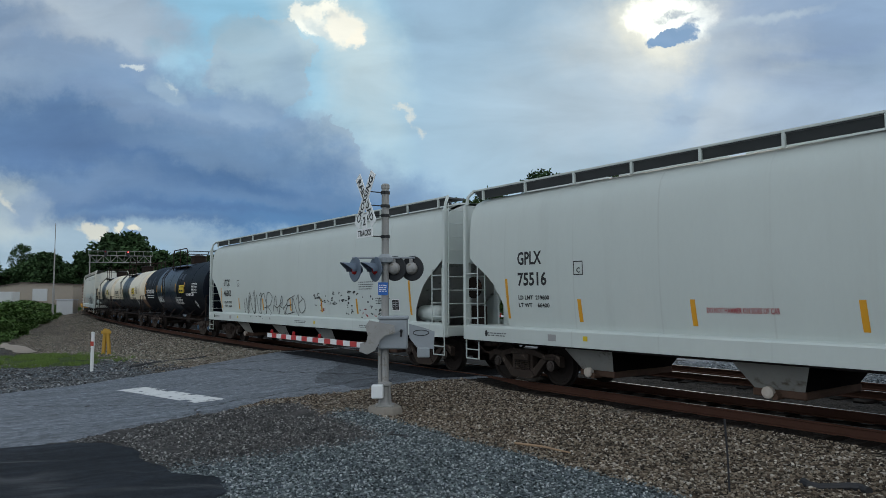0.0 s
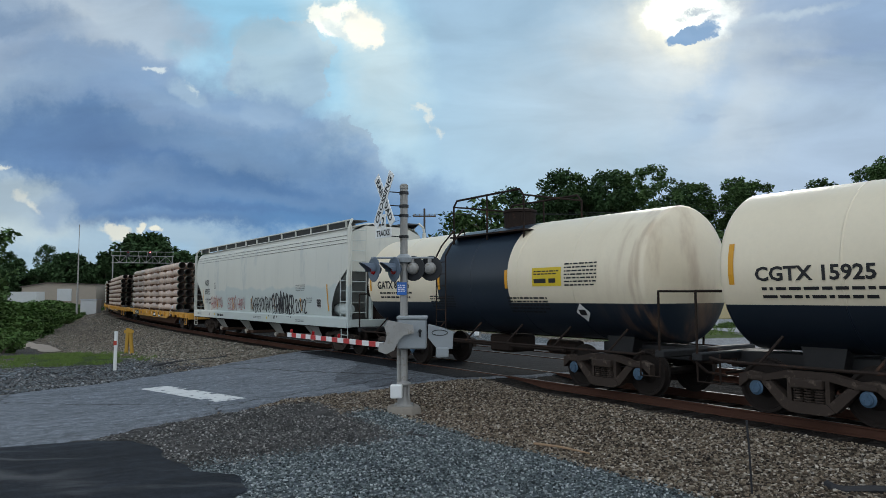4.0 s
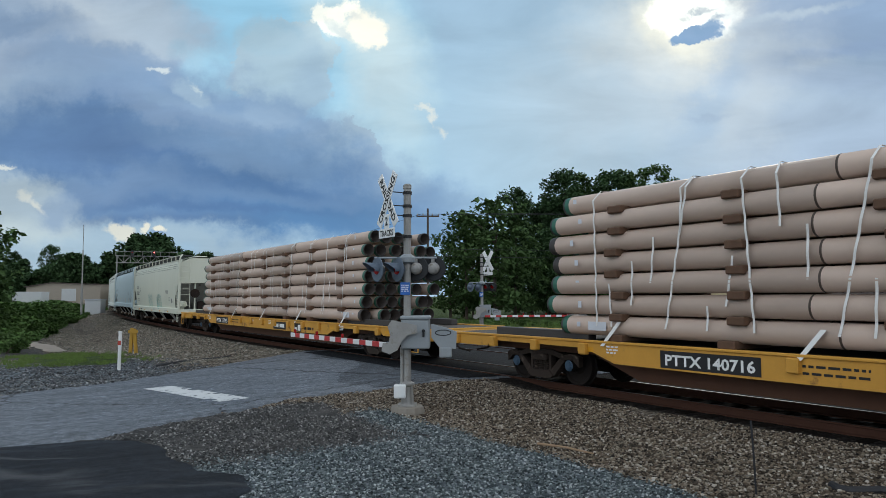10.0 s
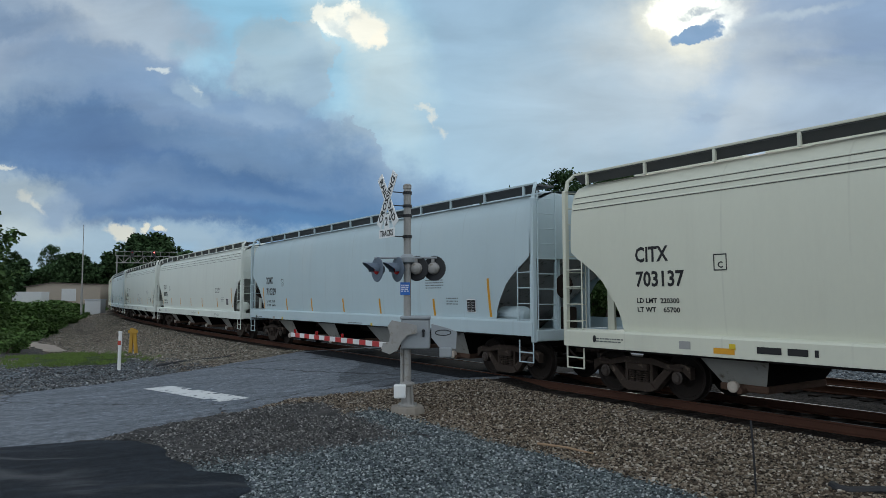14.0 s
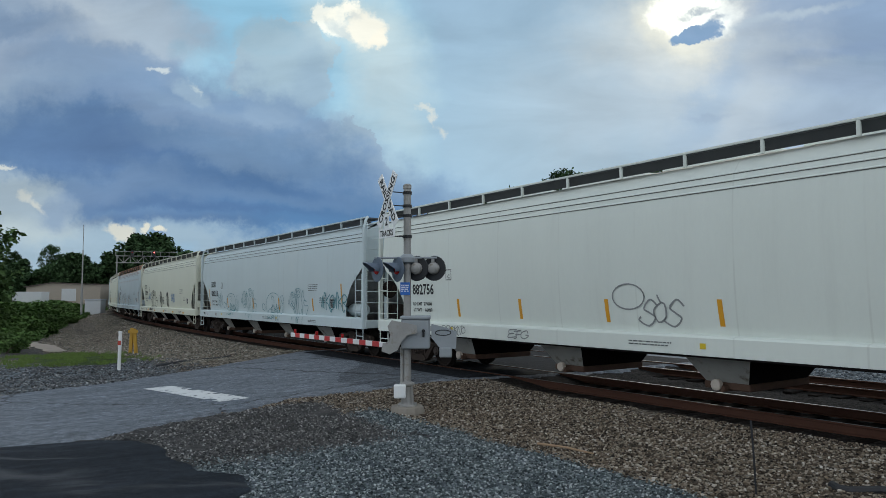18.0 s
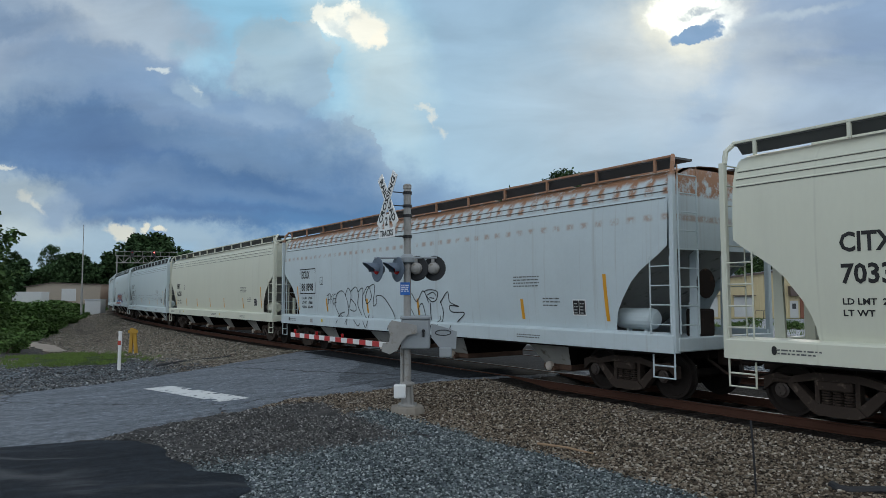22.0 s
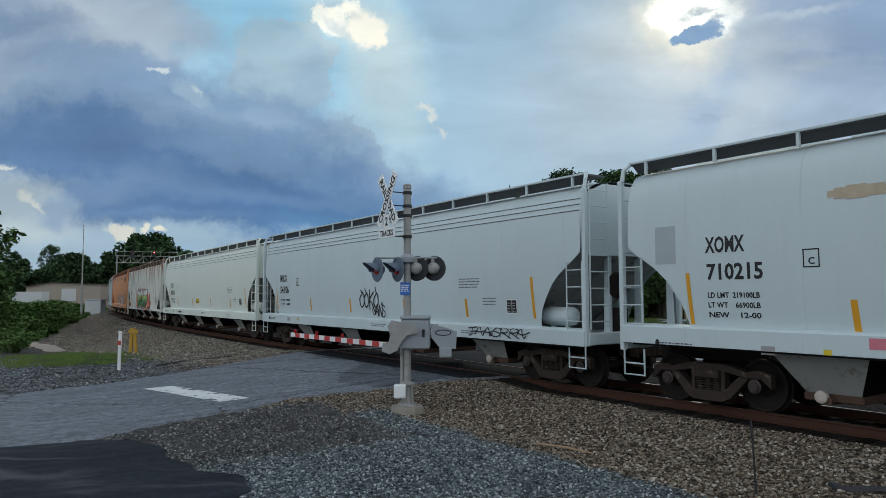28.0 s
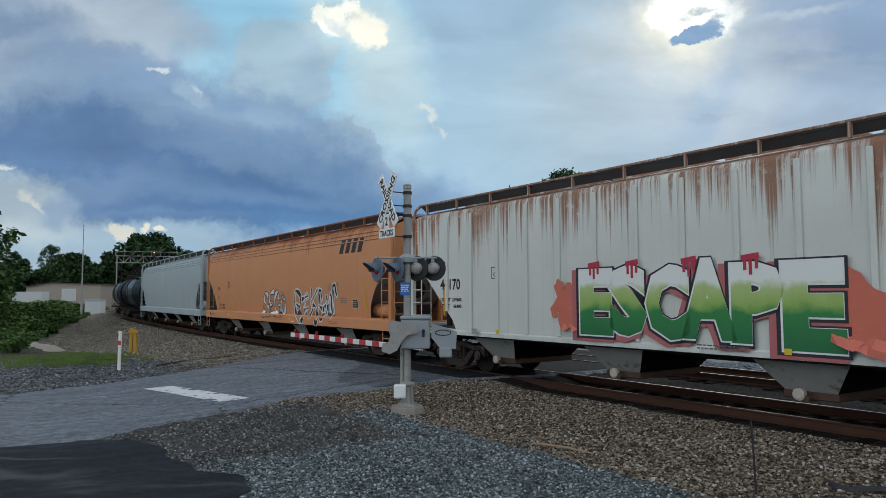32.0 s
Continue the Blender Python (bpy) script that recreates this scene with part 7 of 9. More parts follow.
def pipe_meshes(length, green):
    r, n = 0.2, 18
    out = []
    bm = bmesh.new()
    rings = []
    for x, rad, k in ((0.0, r - 0.012, 2), (0.0, r, 2), (0.05, r, 1), (0.18, r + 0.002, 0), (length * 0.31 - 0.012, r + 0.004, 0), (length * 0.31 - 0.01, r + 0.009, 3), (length * 0.31 + 0.03, r + 0.009, 3), (length * 0.31 + 0.032, r + 0.004, 0),
                      (length * 0.66 - 0.012, r + 0.004, 0), (length * 0.66 - 0.01, r + 0.009, 3), (length * 0.66 + 0.03, r + 0.009, 3), (length * 0.66 + 0.032, r + 0.004, 0), (length - 0.18, r + 0.002, 0), (length - 0.05, r, 1), (length, r, 2), (length, r - 0.012, 2)):
        rings.append([bm.verts.new((x, rad * math.cos(6.28319 * i / n), rad * math.sin(6.28319 * i / n))) for i in range(n)])
    for j, (a, b) in enumerate(zip(rings, rings[1:])):
        for i in range(n):
            f = bm.faces.new((a[i], b[i], b[(i + 1) % n], a[(i + 1) % n]))
            f.material_index = 1 if j in (2, 12) else (4 if j in (0, 1, 13, 14) else (3 if j in (5, 9) else 0))
            f.smooth = True
    for end, x in ((rings[0], 2.0), (rings[-1], length - 2.0)):
        deep = [bm.verts.new((x, v.co.y, v.co.z)) for v in end]
        for i in range(n):
            f = bm.faces.new((end[i], end[(i + 1) % n], deep[(i + 1) % n], deep[i]))
            f.material_index, f.smooth = 2, True
        f = bm.faces.new(deep)
        f.material_index = 2
    # coupling bands
    bmesh.ops.recalc_face_normals(bm, faces=bm.faces)
    me = bpy.data.meshes.new("pipe")
    bm.to_mesh(me)
    bm.free()
    for m in (PIPE, GREEN_END if green else DARK_END, PIPE_IN, BAND, DARK_END):
        me.materials.append(m)
    return me


def pipe_load(rear, length, seed, label, dark_ends=False):
    """Seven layers of coated pipe on timbers, strapped; rests on a flat car whose frame it shares."""
    rnd = random.Random(seed)
    load = empty("pipe_load")
    meshes = [pipe_meshes(length, True), pipe_meshes(length, False)]
    x0 = 9.95 - length
    pitch, z0 = 0.437, 1.06 + 0.13 + 0.2
    for layer in range(7):
        n = 6 if layer < 6 else 5
        for i in range(n):
            y = -1.24 + i * 0.496 + rnd.uniform(-0.03, 0.03) if layer < 6 else -1.12 + i * 0.5
            o = new("pipe", meshes[0 if rnd.random() < 0.9 else 1])
            o.parent = load
            o.location = (x0 + rnd.uniform(-0.28, 0.28), y, z0 + layer * pitch)
            o.rotation_euler = (rnd.uniform(0, 6.28), 0, 0)
    bm = bmesh.new()
    box(bm, -0.17, -1.52, -0.07, 0.17, 1.4, 0.08, 0.02)
    me = bpy.data.meshes.new("dunnage")
    bm.to_mesh(me)
    bm.free()
    me.materials.append(WOOD)
    for layer in range(7):
        for k in range(7):
            o = new("dunnage", me)
            o.parent = load
            o.location = (x0 + 1.75 + k * (length - 3.5) / 6 + rnd.uniform(-0.12, 0.12), 0, z0 - 0.232 + layer * pitch - (0.02 if layer else 0.0))
    spans = ((0, 6), (0, 2), (1, 3), (2, 4), (0, 6), (4, 6), (0, 1), (1, 3), (0, 6), (4, 6), (2, 4))
    for k in range(39):
        bm = bmesh.new()
        x = x0 + 1.3 + k * (length - 2.6) / 38 + rnd.uniform(-0.15, 0.15)
        lo, hi = spans[k % len(spans)]
        tilt = rnd.uniform(-0.03, 0.1)
        pts = []
        for j in range((hi - lo) * 6 + 1):
            z = z0 + (lo + j / 6) * pitch
            fr = (lo + j / 6) % 1.0
            y = -1.472 + 0.025 * math.sin(math.pi * fr) ** 2
            pts.append((x + tilt * (j / 6), y, z))
        if hi == 6:
            pts.append((x + tilt * 6 + 0.03, -1.25, z0 + 6 * pitch + 0.22))
            pts.append((x + tilt * 6 + 0.05, 1.0, z0 + 6 * pitch + 0.22))
        for a, b in zip(pts, pts[1:]):
            w = 0.021
            bm.faces.new([bm.verts.new(v) for v in ((a[0] - w, a[1], a[2]), (a[0] + w, a[1], a[2]), (b[0] + w, b[1], b[2]), (b[0] - w, b[1], b[2]))])
        part("strap", bm, STRAP, load)
    for k in range(5):
        bm = bmesh.new()
        x = x0 + 1.5 + k * (length - 3.0) / 4
        a, b = Vector((x, -1.6, 1.0)), Vector((x + 0.35, -1.47, z0 + 0.1))
        bm.faces.new([bm.verts.new(v) for v in (a + Vector((-0.05, 0, 0)), a + Vector((0.05, 0, 0)), b + Vector((0.05, 0, 0)), b + Vector((-0.05, 0, 0)))])
        part("tie_down", bm, STRAP, load)
    for y in (-1.15, 1.15):
        for e in (-1, 1):
            bm = bmesh.new()
            xa, xb = sorted((e * (length / 2 - 1.2), e * (length / 2 + 1.9)))
            box(bm, xa, y - 0.13, 1.065, xb, y + 0.13, 1.26, 0.015)
            part("bearer", bm, DARK_END, load)
    for layer in range(7):
        for e in (-1, 1):
            x = x0 + length / 2 + e * (length / 2 - rnd.uniform(0.5, 0.8))
            decal(load, "paper_label", x, z0 + layer * pitch - 0.02 + rnd.uniform(-0.05, 0.05), x + 0.1, z0 + layer * pitch + 0.08, LABEL_W, lambda z: -1.462)
    for x in (x0 + 1.0, x0 + length - 1.5):
        decal(load, "label", x, z0 - 0.09, x + 0.5, z0 + 0.09, LABEL_W, lambda z: -1.455)
    tagged(load, label, "pipe load", group="pipe loads on the flat cars")
    CARS.append((load, rear + 27.23 / 2, 10.06))
    return load


# ---- who is in the train ----
PAINT_WHITE = hopper_mats("white", c4(0.64, 0.68, 0.625))
PAINT_DULL = hopper_mats("dull_white", c4(0.5, 0.545, 0.515))
PAINT_GREY = hopper_mats("pale_grey", c4(0.5, 0.575, 0.585))
PAINT_CREAM = hopper_mats("cream", c4(0.6, 0.61, 0.505))
PAINT_BLUEGREY = hopper_mats("blue_grey", c4(0.43, 0.53, 0.56))
PAINT_OLD = hopper_mats("old_grey", c4(0.58, 0.58, 0.52), stain=c4(0.48, 0.5, 0.47), at=0.55)
nt = PAINT_OLD.node_tree
old_col = nt.nodes["Principled BSDF"].inputs["Base Color"].links[0].from_socket
old_at = nd(nt, "ShaderNodeTexCoord").outputs["Object"]
old_xyz = nd(nt, "ShaderNodeSeparateXYZ", {0: old_at})
ragged = nd(nt, "ShaderNodeTexNoise", {"Vector": vm(nt, "MULTIPLY", old_at, (1.0, 1.0, 0.3)), "Scale": 0.9, "Detail": 4.0}).outputs["Fac"]
low = smooth(nt, fm(nt, "ADD", old_xyz.outputs[2], fm(nt, "MULTIPLY", ragged, 0.7)), 2.82, 2.7)
low = fm(nt, "MULTIPLY", fm(nt, "MULTIPLY", low, smooth(nt, old_xyz.outputs[0], -6.2, -5.4)), 0.75)
nt.links.new(mixc(nt, low, old_col, c4(0.43, 0.49, 0.48)), nt.nodes["Principled BSDF"].inputs["Base Color"])
PAINT_STEEL = hopper_mats("steel_grey", c4(0.33, 0.38, 0.39))


def rusted(tag, colour, rust, depth, spots=False):
    """Paint with rust runs that start at the eave; spots: rust breaking out over the rivet lines."""
    m = mat("hopper_paint_" + tag, colour, rough=0.6, var=0.16, scale=0.8, fine=14, bump=0.08)
    nt = m.node_tree
    bsdf = nt.nodes["Principled BSDF"]
    old = bsdf.inputs["Base Color"].links[0].from_socket
    co = nd(nt, "ShaderNodeTexCoord").outputs["Object"]
    xyz = nd(nt, "ShaderNodeSeparateXYZ", {0: co})
    x, z = xyz.outputs[0], xyz.outputs[2]
    run = nd(nt, "ShaderNodeTexNoise", {"Vector": vm(nt, "MULTIPLY", co, (4.6, 1.0, 0.035)), "Scale": 2.2, "Detail": 5.0, "Roughness": 0.75}).outputs["Fac"]
    wide = nd(nt, "ShaderNodeTexNoise", {"Vector": vm(nt, "MULTIPLY", co, (0.8, 1.0, 0.02)), "Scale": 1.0, "Detail": 3.0}).outputs["Fac"]
    spot = nd(nt, "ShaderNodeTexNoise", {"Vector": co, "Scale": 5.0, "Detail": 7.0, "Roughness": 0.7}).outputs["Fac"]
    below = fm(nt, "DIVIDE", fm(nt, "SUBTRACT", 4.45, z), depth)
    pull = fm(nt, "ADD", fm(nt, "MULTIPLY", smooth(nt, run, 0.36, 0.68), 1.3), fm(nt, "MULTIPLY", smooth(nt, wide, 0.35, 0.65), 0.7))
    k = fm(nt, "MULTIPLY", smooth(nt, fm(nt, "SUBTRACT", pull, below), 0.0, 0.9), smooth(nt, spot, 0.22, 0.5))
    if spots:
        dots = smooth(nt, fm(nt, "ABSOLUTE", fm(nt, "SUBTRACT", fm(nt, "FRACT", fm(nt, "ADD", fm(nt, "DIVIDE", x, 0.42), 60.0)), 0.5)), 0.36, 0.1)
        band = fm(nt, "MULTIPLY", smooth(nt, z, 3.9, 3.96), 1.0)
        row = smooth(nt, fm(nt, "ABSOLUTE", fm(nt, "SUBTRACT", z, 3.5)), 0.09, 0.03)
        where = smooth(nt, spot, 0.36, 0.56)
        k = fm(nt, "MAXIMUM", k, fm(nt, "MULTIPLY", fm(nt, "MULTIPLY", dots, where), fm(nt, "MAXIMUM", band, fm(nt, "MULTIPLY", row, 0.6))))
        k = fm(nt, "MAXIMUM", k, fm(nt, "MULTIPLY", smooth(nt, z, 4.18, 4.3), smooth(nt, spot, 0.3, 0.5)))
    col = mixc(nt, fm(nt, "MULTIPLY", k, 0.92), old, rust)
    col = mixc(nt, fm(nt, "MULTIPLY", smooth(nt, run, 0.55, 0.75), 0.35), col, c4(0.22, 0.17, 0.13))
    nt.links.new(col, bsdf.inputs["Base Color"])
    return m


PAINT_RUSTY = rusted("rusty_white", c4(0.58, 0.59, 0.54), c4(0.23, 0.082, 0.03), 1.15)
PAINT_RUST_EAVE = rusted("rust_eave", c4(0.48, 0.55, 0.57), c4(0.3, 0.13, 0.05), 0.12, spots=True)
PAINT_ORANGE = rusted("orange", c4(0.55, 0.235, 0.1), c4(0.24, 0.07, 0.03), 0.55)


FAINT_PALE = mat("pale_small_print", c4(0.4, 0.4, 0.4), rough=0.6)
FAINT = mat("faint_marking", c4(0.1, 0.105, 0.105), rough=0.6, var=0.3)


def marks(mark, number, x=1.88, z=2.14, size=0.4, boxed=False, stripes=(4.1, 6.6, 9.3, 11.9, 15.0), graffiti=None, writing=BLACK_PAINT, long_stripes=True, sub=("LD LMT  219600", "LT WT    66400"), panel=True, note=None, sill_mark=None, worn=False):
    """Lettering and stickers of a hopper car."""
    def put(car, half, y_of):
        def frame_box(a, b, c, d, t, name):
            bm = bmesh.new()
            for q in ((a, b, c, b + t), (a, d - t, c, d), (a, b + t, a + t, d - t), (c - t, b + t, c, d - t)):
                bm.faces.new([bm.verts.new((px, y_of(pz) - 0.006, pz)) for px, pz in ((q[0], q[1]), (q[2], q[1]), (q[2], q[3]), (q[0], q[3]))])
            part(name, bm, writing, car)
        letter(mark, size, writing, car, -half + x, z + 0.47, y_of, width=0.195 * size / 0.4 * len(mark))
        letter(number, size, writing, car, -half + x, z, y_of, width=0.185 * size / 0.4 * len(number))
        if boxed:
            frame_box(-half + x - 0.16, z - 0.12, -half + x + 1.3, z + 0.84, 0.035, "marking_frame")
        for i, line in enumerate(sub or ()):
            letter(line, 0.13, writing, car, -half + x, z - 0.32 - 0.17 * i, y_of, width=0.98)
        frame_box(-half + 3.6, 2.45, -half + 3.86, 2.74, 0.02, "plate_frame")
        letter("C", 0.15, writing, car, -half + 3.68, 2.5, y_of)
        if long_stripes:
            decal(car, "reflector", -half + 1.5, 1.5, -half + 1.58, 2.42, YELLOW_TAPE, y_of, slant=0.05)
            decal(car, "reflector", half - 1.72, 1.5, half - 1.63, 2.46, YELLOW_TAPE, y_of, slant=0.05)
        for sx in stripes:
            decal(car, "reflector", -half + sx, 1.48, -half + sx + 0.1, 1.95, YELLOW_TAPE, y_of, slant=0.03)
        if panel:
            decal(car, "data_panel", half - 2.66, 1.6, half - 2.28, 1.94, WHITE_PAINT, y_of)
            for k in range(2):
                decal(car, "data_box", half - 2.645 + k * 0.18, 1.62, half - 2.475 + k * 0.18, 1.92, BLACK_PAINT, y_of, lift=0.008)
                bars(car, half - 2.62 + k * 0.18, 1.84, 0.12, 4, FAINT_PALE, lambda q: y_of(q) - 0.006, 0.02, 0.045)
            bars(car, half - 3.6, 1.95, 0.55, 3, FAINT, y_of, 0.026, 0.05)
            bars(car, half - 4.6, 2.45, 0.9, 4, FAINT, y_of, 0.026, 0.045)
        sill = lambda q: -1.602
        bars(car, -half + 0.9, 1.14, 0.7, 2, FAINT, sill, 0.024, 0.03)
        bars(car, 0.3, 1.14, 1.0, 2, FAINT, sill, 0.024, 0.03)
        bars(car, half - 4.4, 1.12, 0.8, 2, FAINT, sill, 0.024, 0.03)
        decal(car, "sticker", -half + 3.9, 1.1, -half + 4.02, 1.2, STICKER, sill)
        decal(car, "sticker", 1.9, 1.08, 2.02, 1.18, STICKER, sill)
        if not long_stripes:
            for sx in (3.6, 6.4, 9.7, 12.9, 16.0):
                decal(car, "reflector", -half + sx, 1.02, -half + sx + 0.4, 1.12, YELLOW_TAPE, sill)
        frame_box2 = [(-half + 2.9, 1.06, -half + 3.14, 1.2)]
        for q in frame_box2:
            decal(car, "card_holder", *q, mat("card_holder_grey", c4(0.3, 0.3, 0.29), rough=0.6), sill)
        bm = bmesh.new()
        turned(bm, [(0.06, 0), (0.06, 0.012)], 14, Matrix.Translation((-half + 0.85, -1.6, 1.14)) @ Matrix.Rotation(radians(90), 4, "X") @ Matrix.Diagonal((0.7, 1.2, 1, 1)))
        part("dark_disc", bm, BLACK_PAINT, car)
        if sill_mark:
            bars(car, -half + 4.4, 1.07, 1.05, 1, writing, sill, 0.11, 0.0)
        if worn:
            decal(car, "paint_patch", -half + 0.8, 2.6, -half + 1.25, 3.3, mat("patch_grey", c4(0.36, 0.4, 0.41), rough=0.6), y_of)
            stain_mat = mat("rust_stain", c4(0.44, 0.36, 0.26), rough=0.7, var=0.5, scale=4)
            for k, (px, w, h) in enumerate(((4.0, 0.9, 0.1), (4.1, 0.72, 0.17), (4.28, 0.3, 0.21))):
                decal(car, "rust_stain", -half + px, 3.55 - h / 2, -half + px + w, 3.55 + h / 2, stain_mat, y_of, lift=0.005 + 0.001 * k)
            decal(car, "pink_sticker", -half + 4.55, 1.24, -half + 5.0, 1.4, mat("sticker_pink", c4(0.55, 0.16, 0.2), rough=0.5), lambda q: -1.602)
        if note:
            decal(car, "notice", *note, STICKER, y_of)
            bars(car, note[0] + 0.06, note[3] - 0.09, note[2] - note[0] - 0.12, 3, BLACK_PAINT, lambda q: y_of(q) - 0.004, 0.03, 0.045)
        if graffiti:
            graffiti(car, half, y_of)
    return put


STICKER = mat("yellow_sticker", c4(0.62, 0.45, 0.02), rough=0.5)

crossing_signal(W(-8.5, 4.71, -0.32), (-0.84, -0.54, 0), (0.4, 0.92, 0), TRACK_WAY, 5.4, "galvanised railroad crossing signal with crossbuck and lowered striped gate arm")
crossing_signal((2.1, 38.0, -0.4), (0.75, 0.66, 0), (-0.5, -0.86, 0), (1, 0.1, 0), 5.0, "crossing signal beyond the tracks with its gate arm down")

# ---- spray paint on the cars ----


def spray(name, colour):
    return mat("spray_" + name, colour, rough=0.6, var=0.25, scale=3, fine=20, bump=0.0)


SP_BLACK = spray("black", c4(0.02, 0.02, 0.024))
SP_TEAL = spray("teal", c4(0.09, 0.24, 0.27))
SP_MINT = spray("mint", c4(0.24, 0.42, 0.38))
SP_RED = spray("red", c4(0.3, 0.03, 0.035))
SP_BLUE = spray("blue", c4(0.06, 0.2, 0.42))
SP_PURPLE = spray("purple", c4(0.16, 0.12, 0.27))
SP_ORANGE = spray("orange", c4(0.46, 0.12, 0.035))
SP_CORAL = spray("coral", c4(0.55, 0.14, 0.09))
SP_BROWN = spray("brown", c4(0.22, 0.065, 0.035))
SP_WHITE = spray("white", c4(0.7, 0.7, 0.7))
SP_NAVY = spray("navy", c4(0.035, 0.07, 0.17))
SP_GREY = spray("grey", c4(0.22, 0.23, 0.23))
SP_YELLOW = spray("yellow", c4(0.6, 0.5, 0.05))

SHAPES = [
    [[(-0.1, 0.05), (0.3, 1.15), (0.5, 0.6), (0.7, -0.1), (0.95, 0.3)], [(-0.05, 0.55), (0.5, 0.35), (1.1, 0.7)]],
    [[(1.0, 0.85), (0.5, 1.1), (0.1, 0.75), (0.5, 0.5), (0.9, 0.25), (0.5, -0.15), (-0.2, 0.1), (-0.1, 0.3)]],
    [[(-0.1, 0.9), (0.15, 0.05), (0.35, 0.95), (0.6, -0.05), (0.75, 1.2), (1.15, 0.8)]],
    [[(0.05, -0.2), (0.15, 1.1), (0.85, 0.95), (0.6, 0.5), (0.1, 0.5), (0.5, 0.3), (1.2, -0.25)]],
    [[(0.9, 0.7), (0.6, 1.1), (0.05, 0.7), (0.1, 0.1), (0.6, -0.1), (1.0, 0.35), (0.6, 0.4)]],
    [[(1.1, 1.15), (0.15, 0.95), (0.2, 0.5), (0.8, 0.6), (0.2, 0.45), (0.05, -0.05), (1.2, 0.1)]],
    [[(0.1, 1.2), (0.2, -0.15)], [(1.0, 1.1), (0.15, 0.5), (0.6, 0.35), (1.1, -0.3), (1.35, -0.1)]],
    [[(0.0, 0.0), (0.1, 1.05), (0.5, 0.3), (0.85, -0.1), (0.85, 1.2), (0.6, 1.0)]],
    [[(0.5, 1.0), (0.0, 0.6), (0.3, 0.05), (0.8, 0.3), (0.7, 0.9), (0.4, 1.05), (0.2, 1.3)]],
    [[(-0.1, 0.8), (0.9, 1.05), (0.4, 0.9), (0.35, 0.0), (0.0, -0.2)], [(0.1, 0.35), (0.8, 0.45)]],
]
# swelling outline of overlapping loops
LOOPS = [[(0.1, 0.15), (0.0, 0.5), (0.04, 0.8), (0.13, 0.9), (0.2, 0.8), (0.25, 0.45), (0.18, 0.2), (0.08, 0.3), (0.17, 0.36)],
         [(0.2, 0.78), (0.26, 0.97), (0.31, 0.8), (0.27, 0.45), (0.37, 0.4), (0.38, 0.55), (0.3, 0.7)],
         [(0.3, 0.88), (0.4, 0.99), (0.44, 0.8), (0.42, 0.55), (0.47, 0.3)], [(0.43, 0.86), (0.52, 0.95), (0.5, 0.5), (0.55, 0.22), (0.6, 0.32)],
         [(0.52, 0.8), (0.61, 1.0), (0.66, 0.75), (0.58, 0.58), (0.56, 0.75), (0.63, 0.98), (0.72, 1.0), (0.68, 0.55), (0.74, 0.6), (0.74, 0.76), (0.84, 0.75), (0.95, 0.5), (1.0, 0.25), (0.95, 0.0)],
         [(0.1, 0.15), (0.07, 0.06)], [(0.24, 0.08), (0.28, 0.2), (0.27, 0.04)], [(0.4, 0.18), (0.47, 0.04), (0.51, 0.1)], [(0.56, 0.16), (0.61, 0.02), (0.66, 0.3)]]
YEAR = [[(0.0, 0.75), (0.1, 1.0), (0.2, 0.8), (0.02, 0.02), (0.26, 0.05)], [(0.42, 0.95), (0.3, 0.6), (0.38, 0.05), (0.5, 0.3), (0.48, 0.85), (0.4, 0.98)], [(0.58, 0.85), (0.65, 1.0), (0.63, 0.0)], [(0.74, 0.75), (0.84, 1.0), (0.95, 0.8), (0.76, 0.0), (1.0, 0.06)]]
# pointed shapes that run down over the sill, with a scribbled head
SPIKES = [[(0.18, 0.18), (0.1, 0.5), (0.0, 0.65), (0.1, 0.92), (0.2, 0.72), (0.33, 0.98), (0.42, 0.7)], [(0.18, 0.18), (0.24, 0.1), (0.22, 0.5), (0.3, 0.68), (0.34, 0.4), (0.3, 0.15)],
          [(0.42, 0.78), (0.36, 0.96), (0.47, 1.0), (0.58, 0.95), (0.56, 0.78), (0.48, 0.72), (0.42, 0.8)], [(0.4, 0.88), (0.5, 0.94), (0.56, 0.86)], [(0.44, 0.82), (0.52, 0.8)],
          [(0.45, 0.7), (0.44, 0.3), (0.48, 0.0), (0.52, 0.2), (0.56, 0.0), (0.6, 0.4)], [(0.62, 0.75), (0.66, 0.5), (0.62, 0.2), (0.66, 0.1)], [(0.62, 0.7), (0.75, 0.95), (0.78, 0.72), (0.92, 0.62), (0.78, 0.64), (0.8, 0.5), (1.0, 0.48), (0.86, 0.25), (0.82, 0.02)]]
# round heads on dripping lines
HEADS = [[(0.3, 0.1), (0.2, 0.4), (0.28, 0.8), (0.5, 0.98), (0.75, 0.9), (0.85, 0.55), (0.78, 0.3), (0.6, 0.18), (0.4, 0.25)], [(0.0, 0.35), (0.04, 0.55), (0.14, 0.5), (0.12, 0.3), (0.0, 0.35)],
         [(0.24, 0.2), (0.34, 0.35), (0.46, 0.3), (0.36, 0.14)], [(0.5, 0.7), (0.46, 0.85), (0.56, 0.82), (0.58, 0.6)], [(0.44, 0.3), (0.5, 0.52), (0.6, 0.34), (0.68, 0.5)], [(0.88, 0.15), (0.96, 0.5), (0.88, 0.8), (0.98, 0.86), (1.0, 0.55), (0.93, 0.05)],
         [(0.4, 0.06), (0.55, 0.0), (0.7, 0.1), (0.6, 0.14)]]


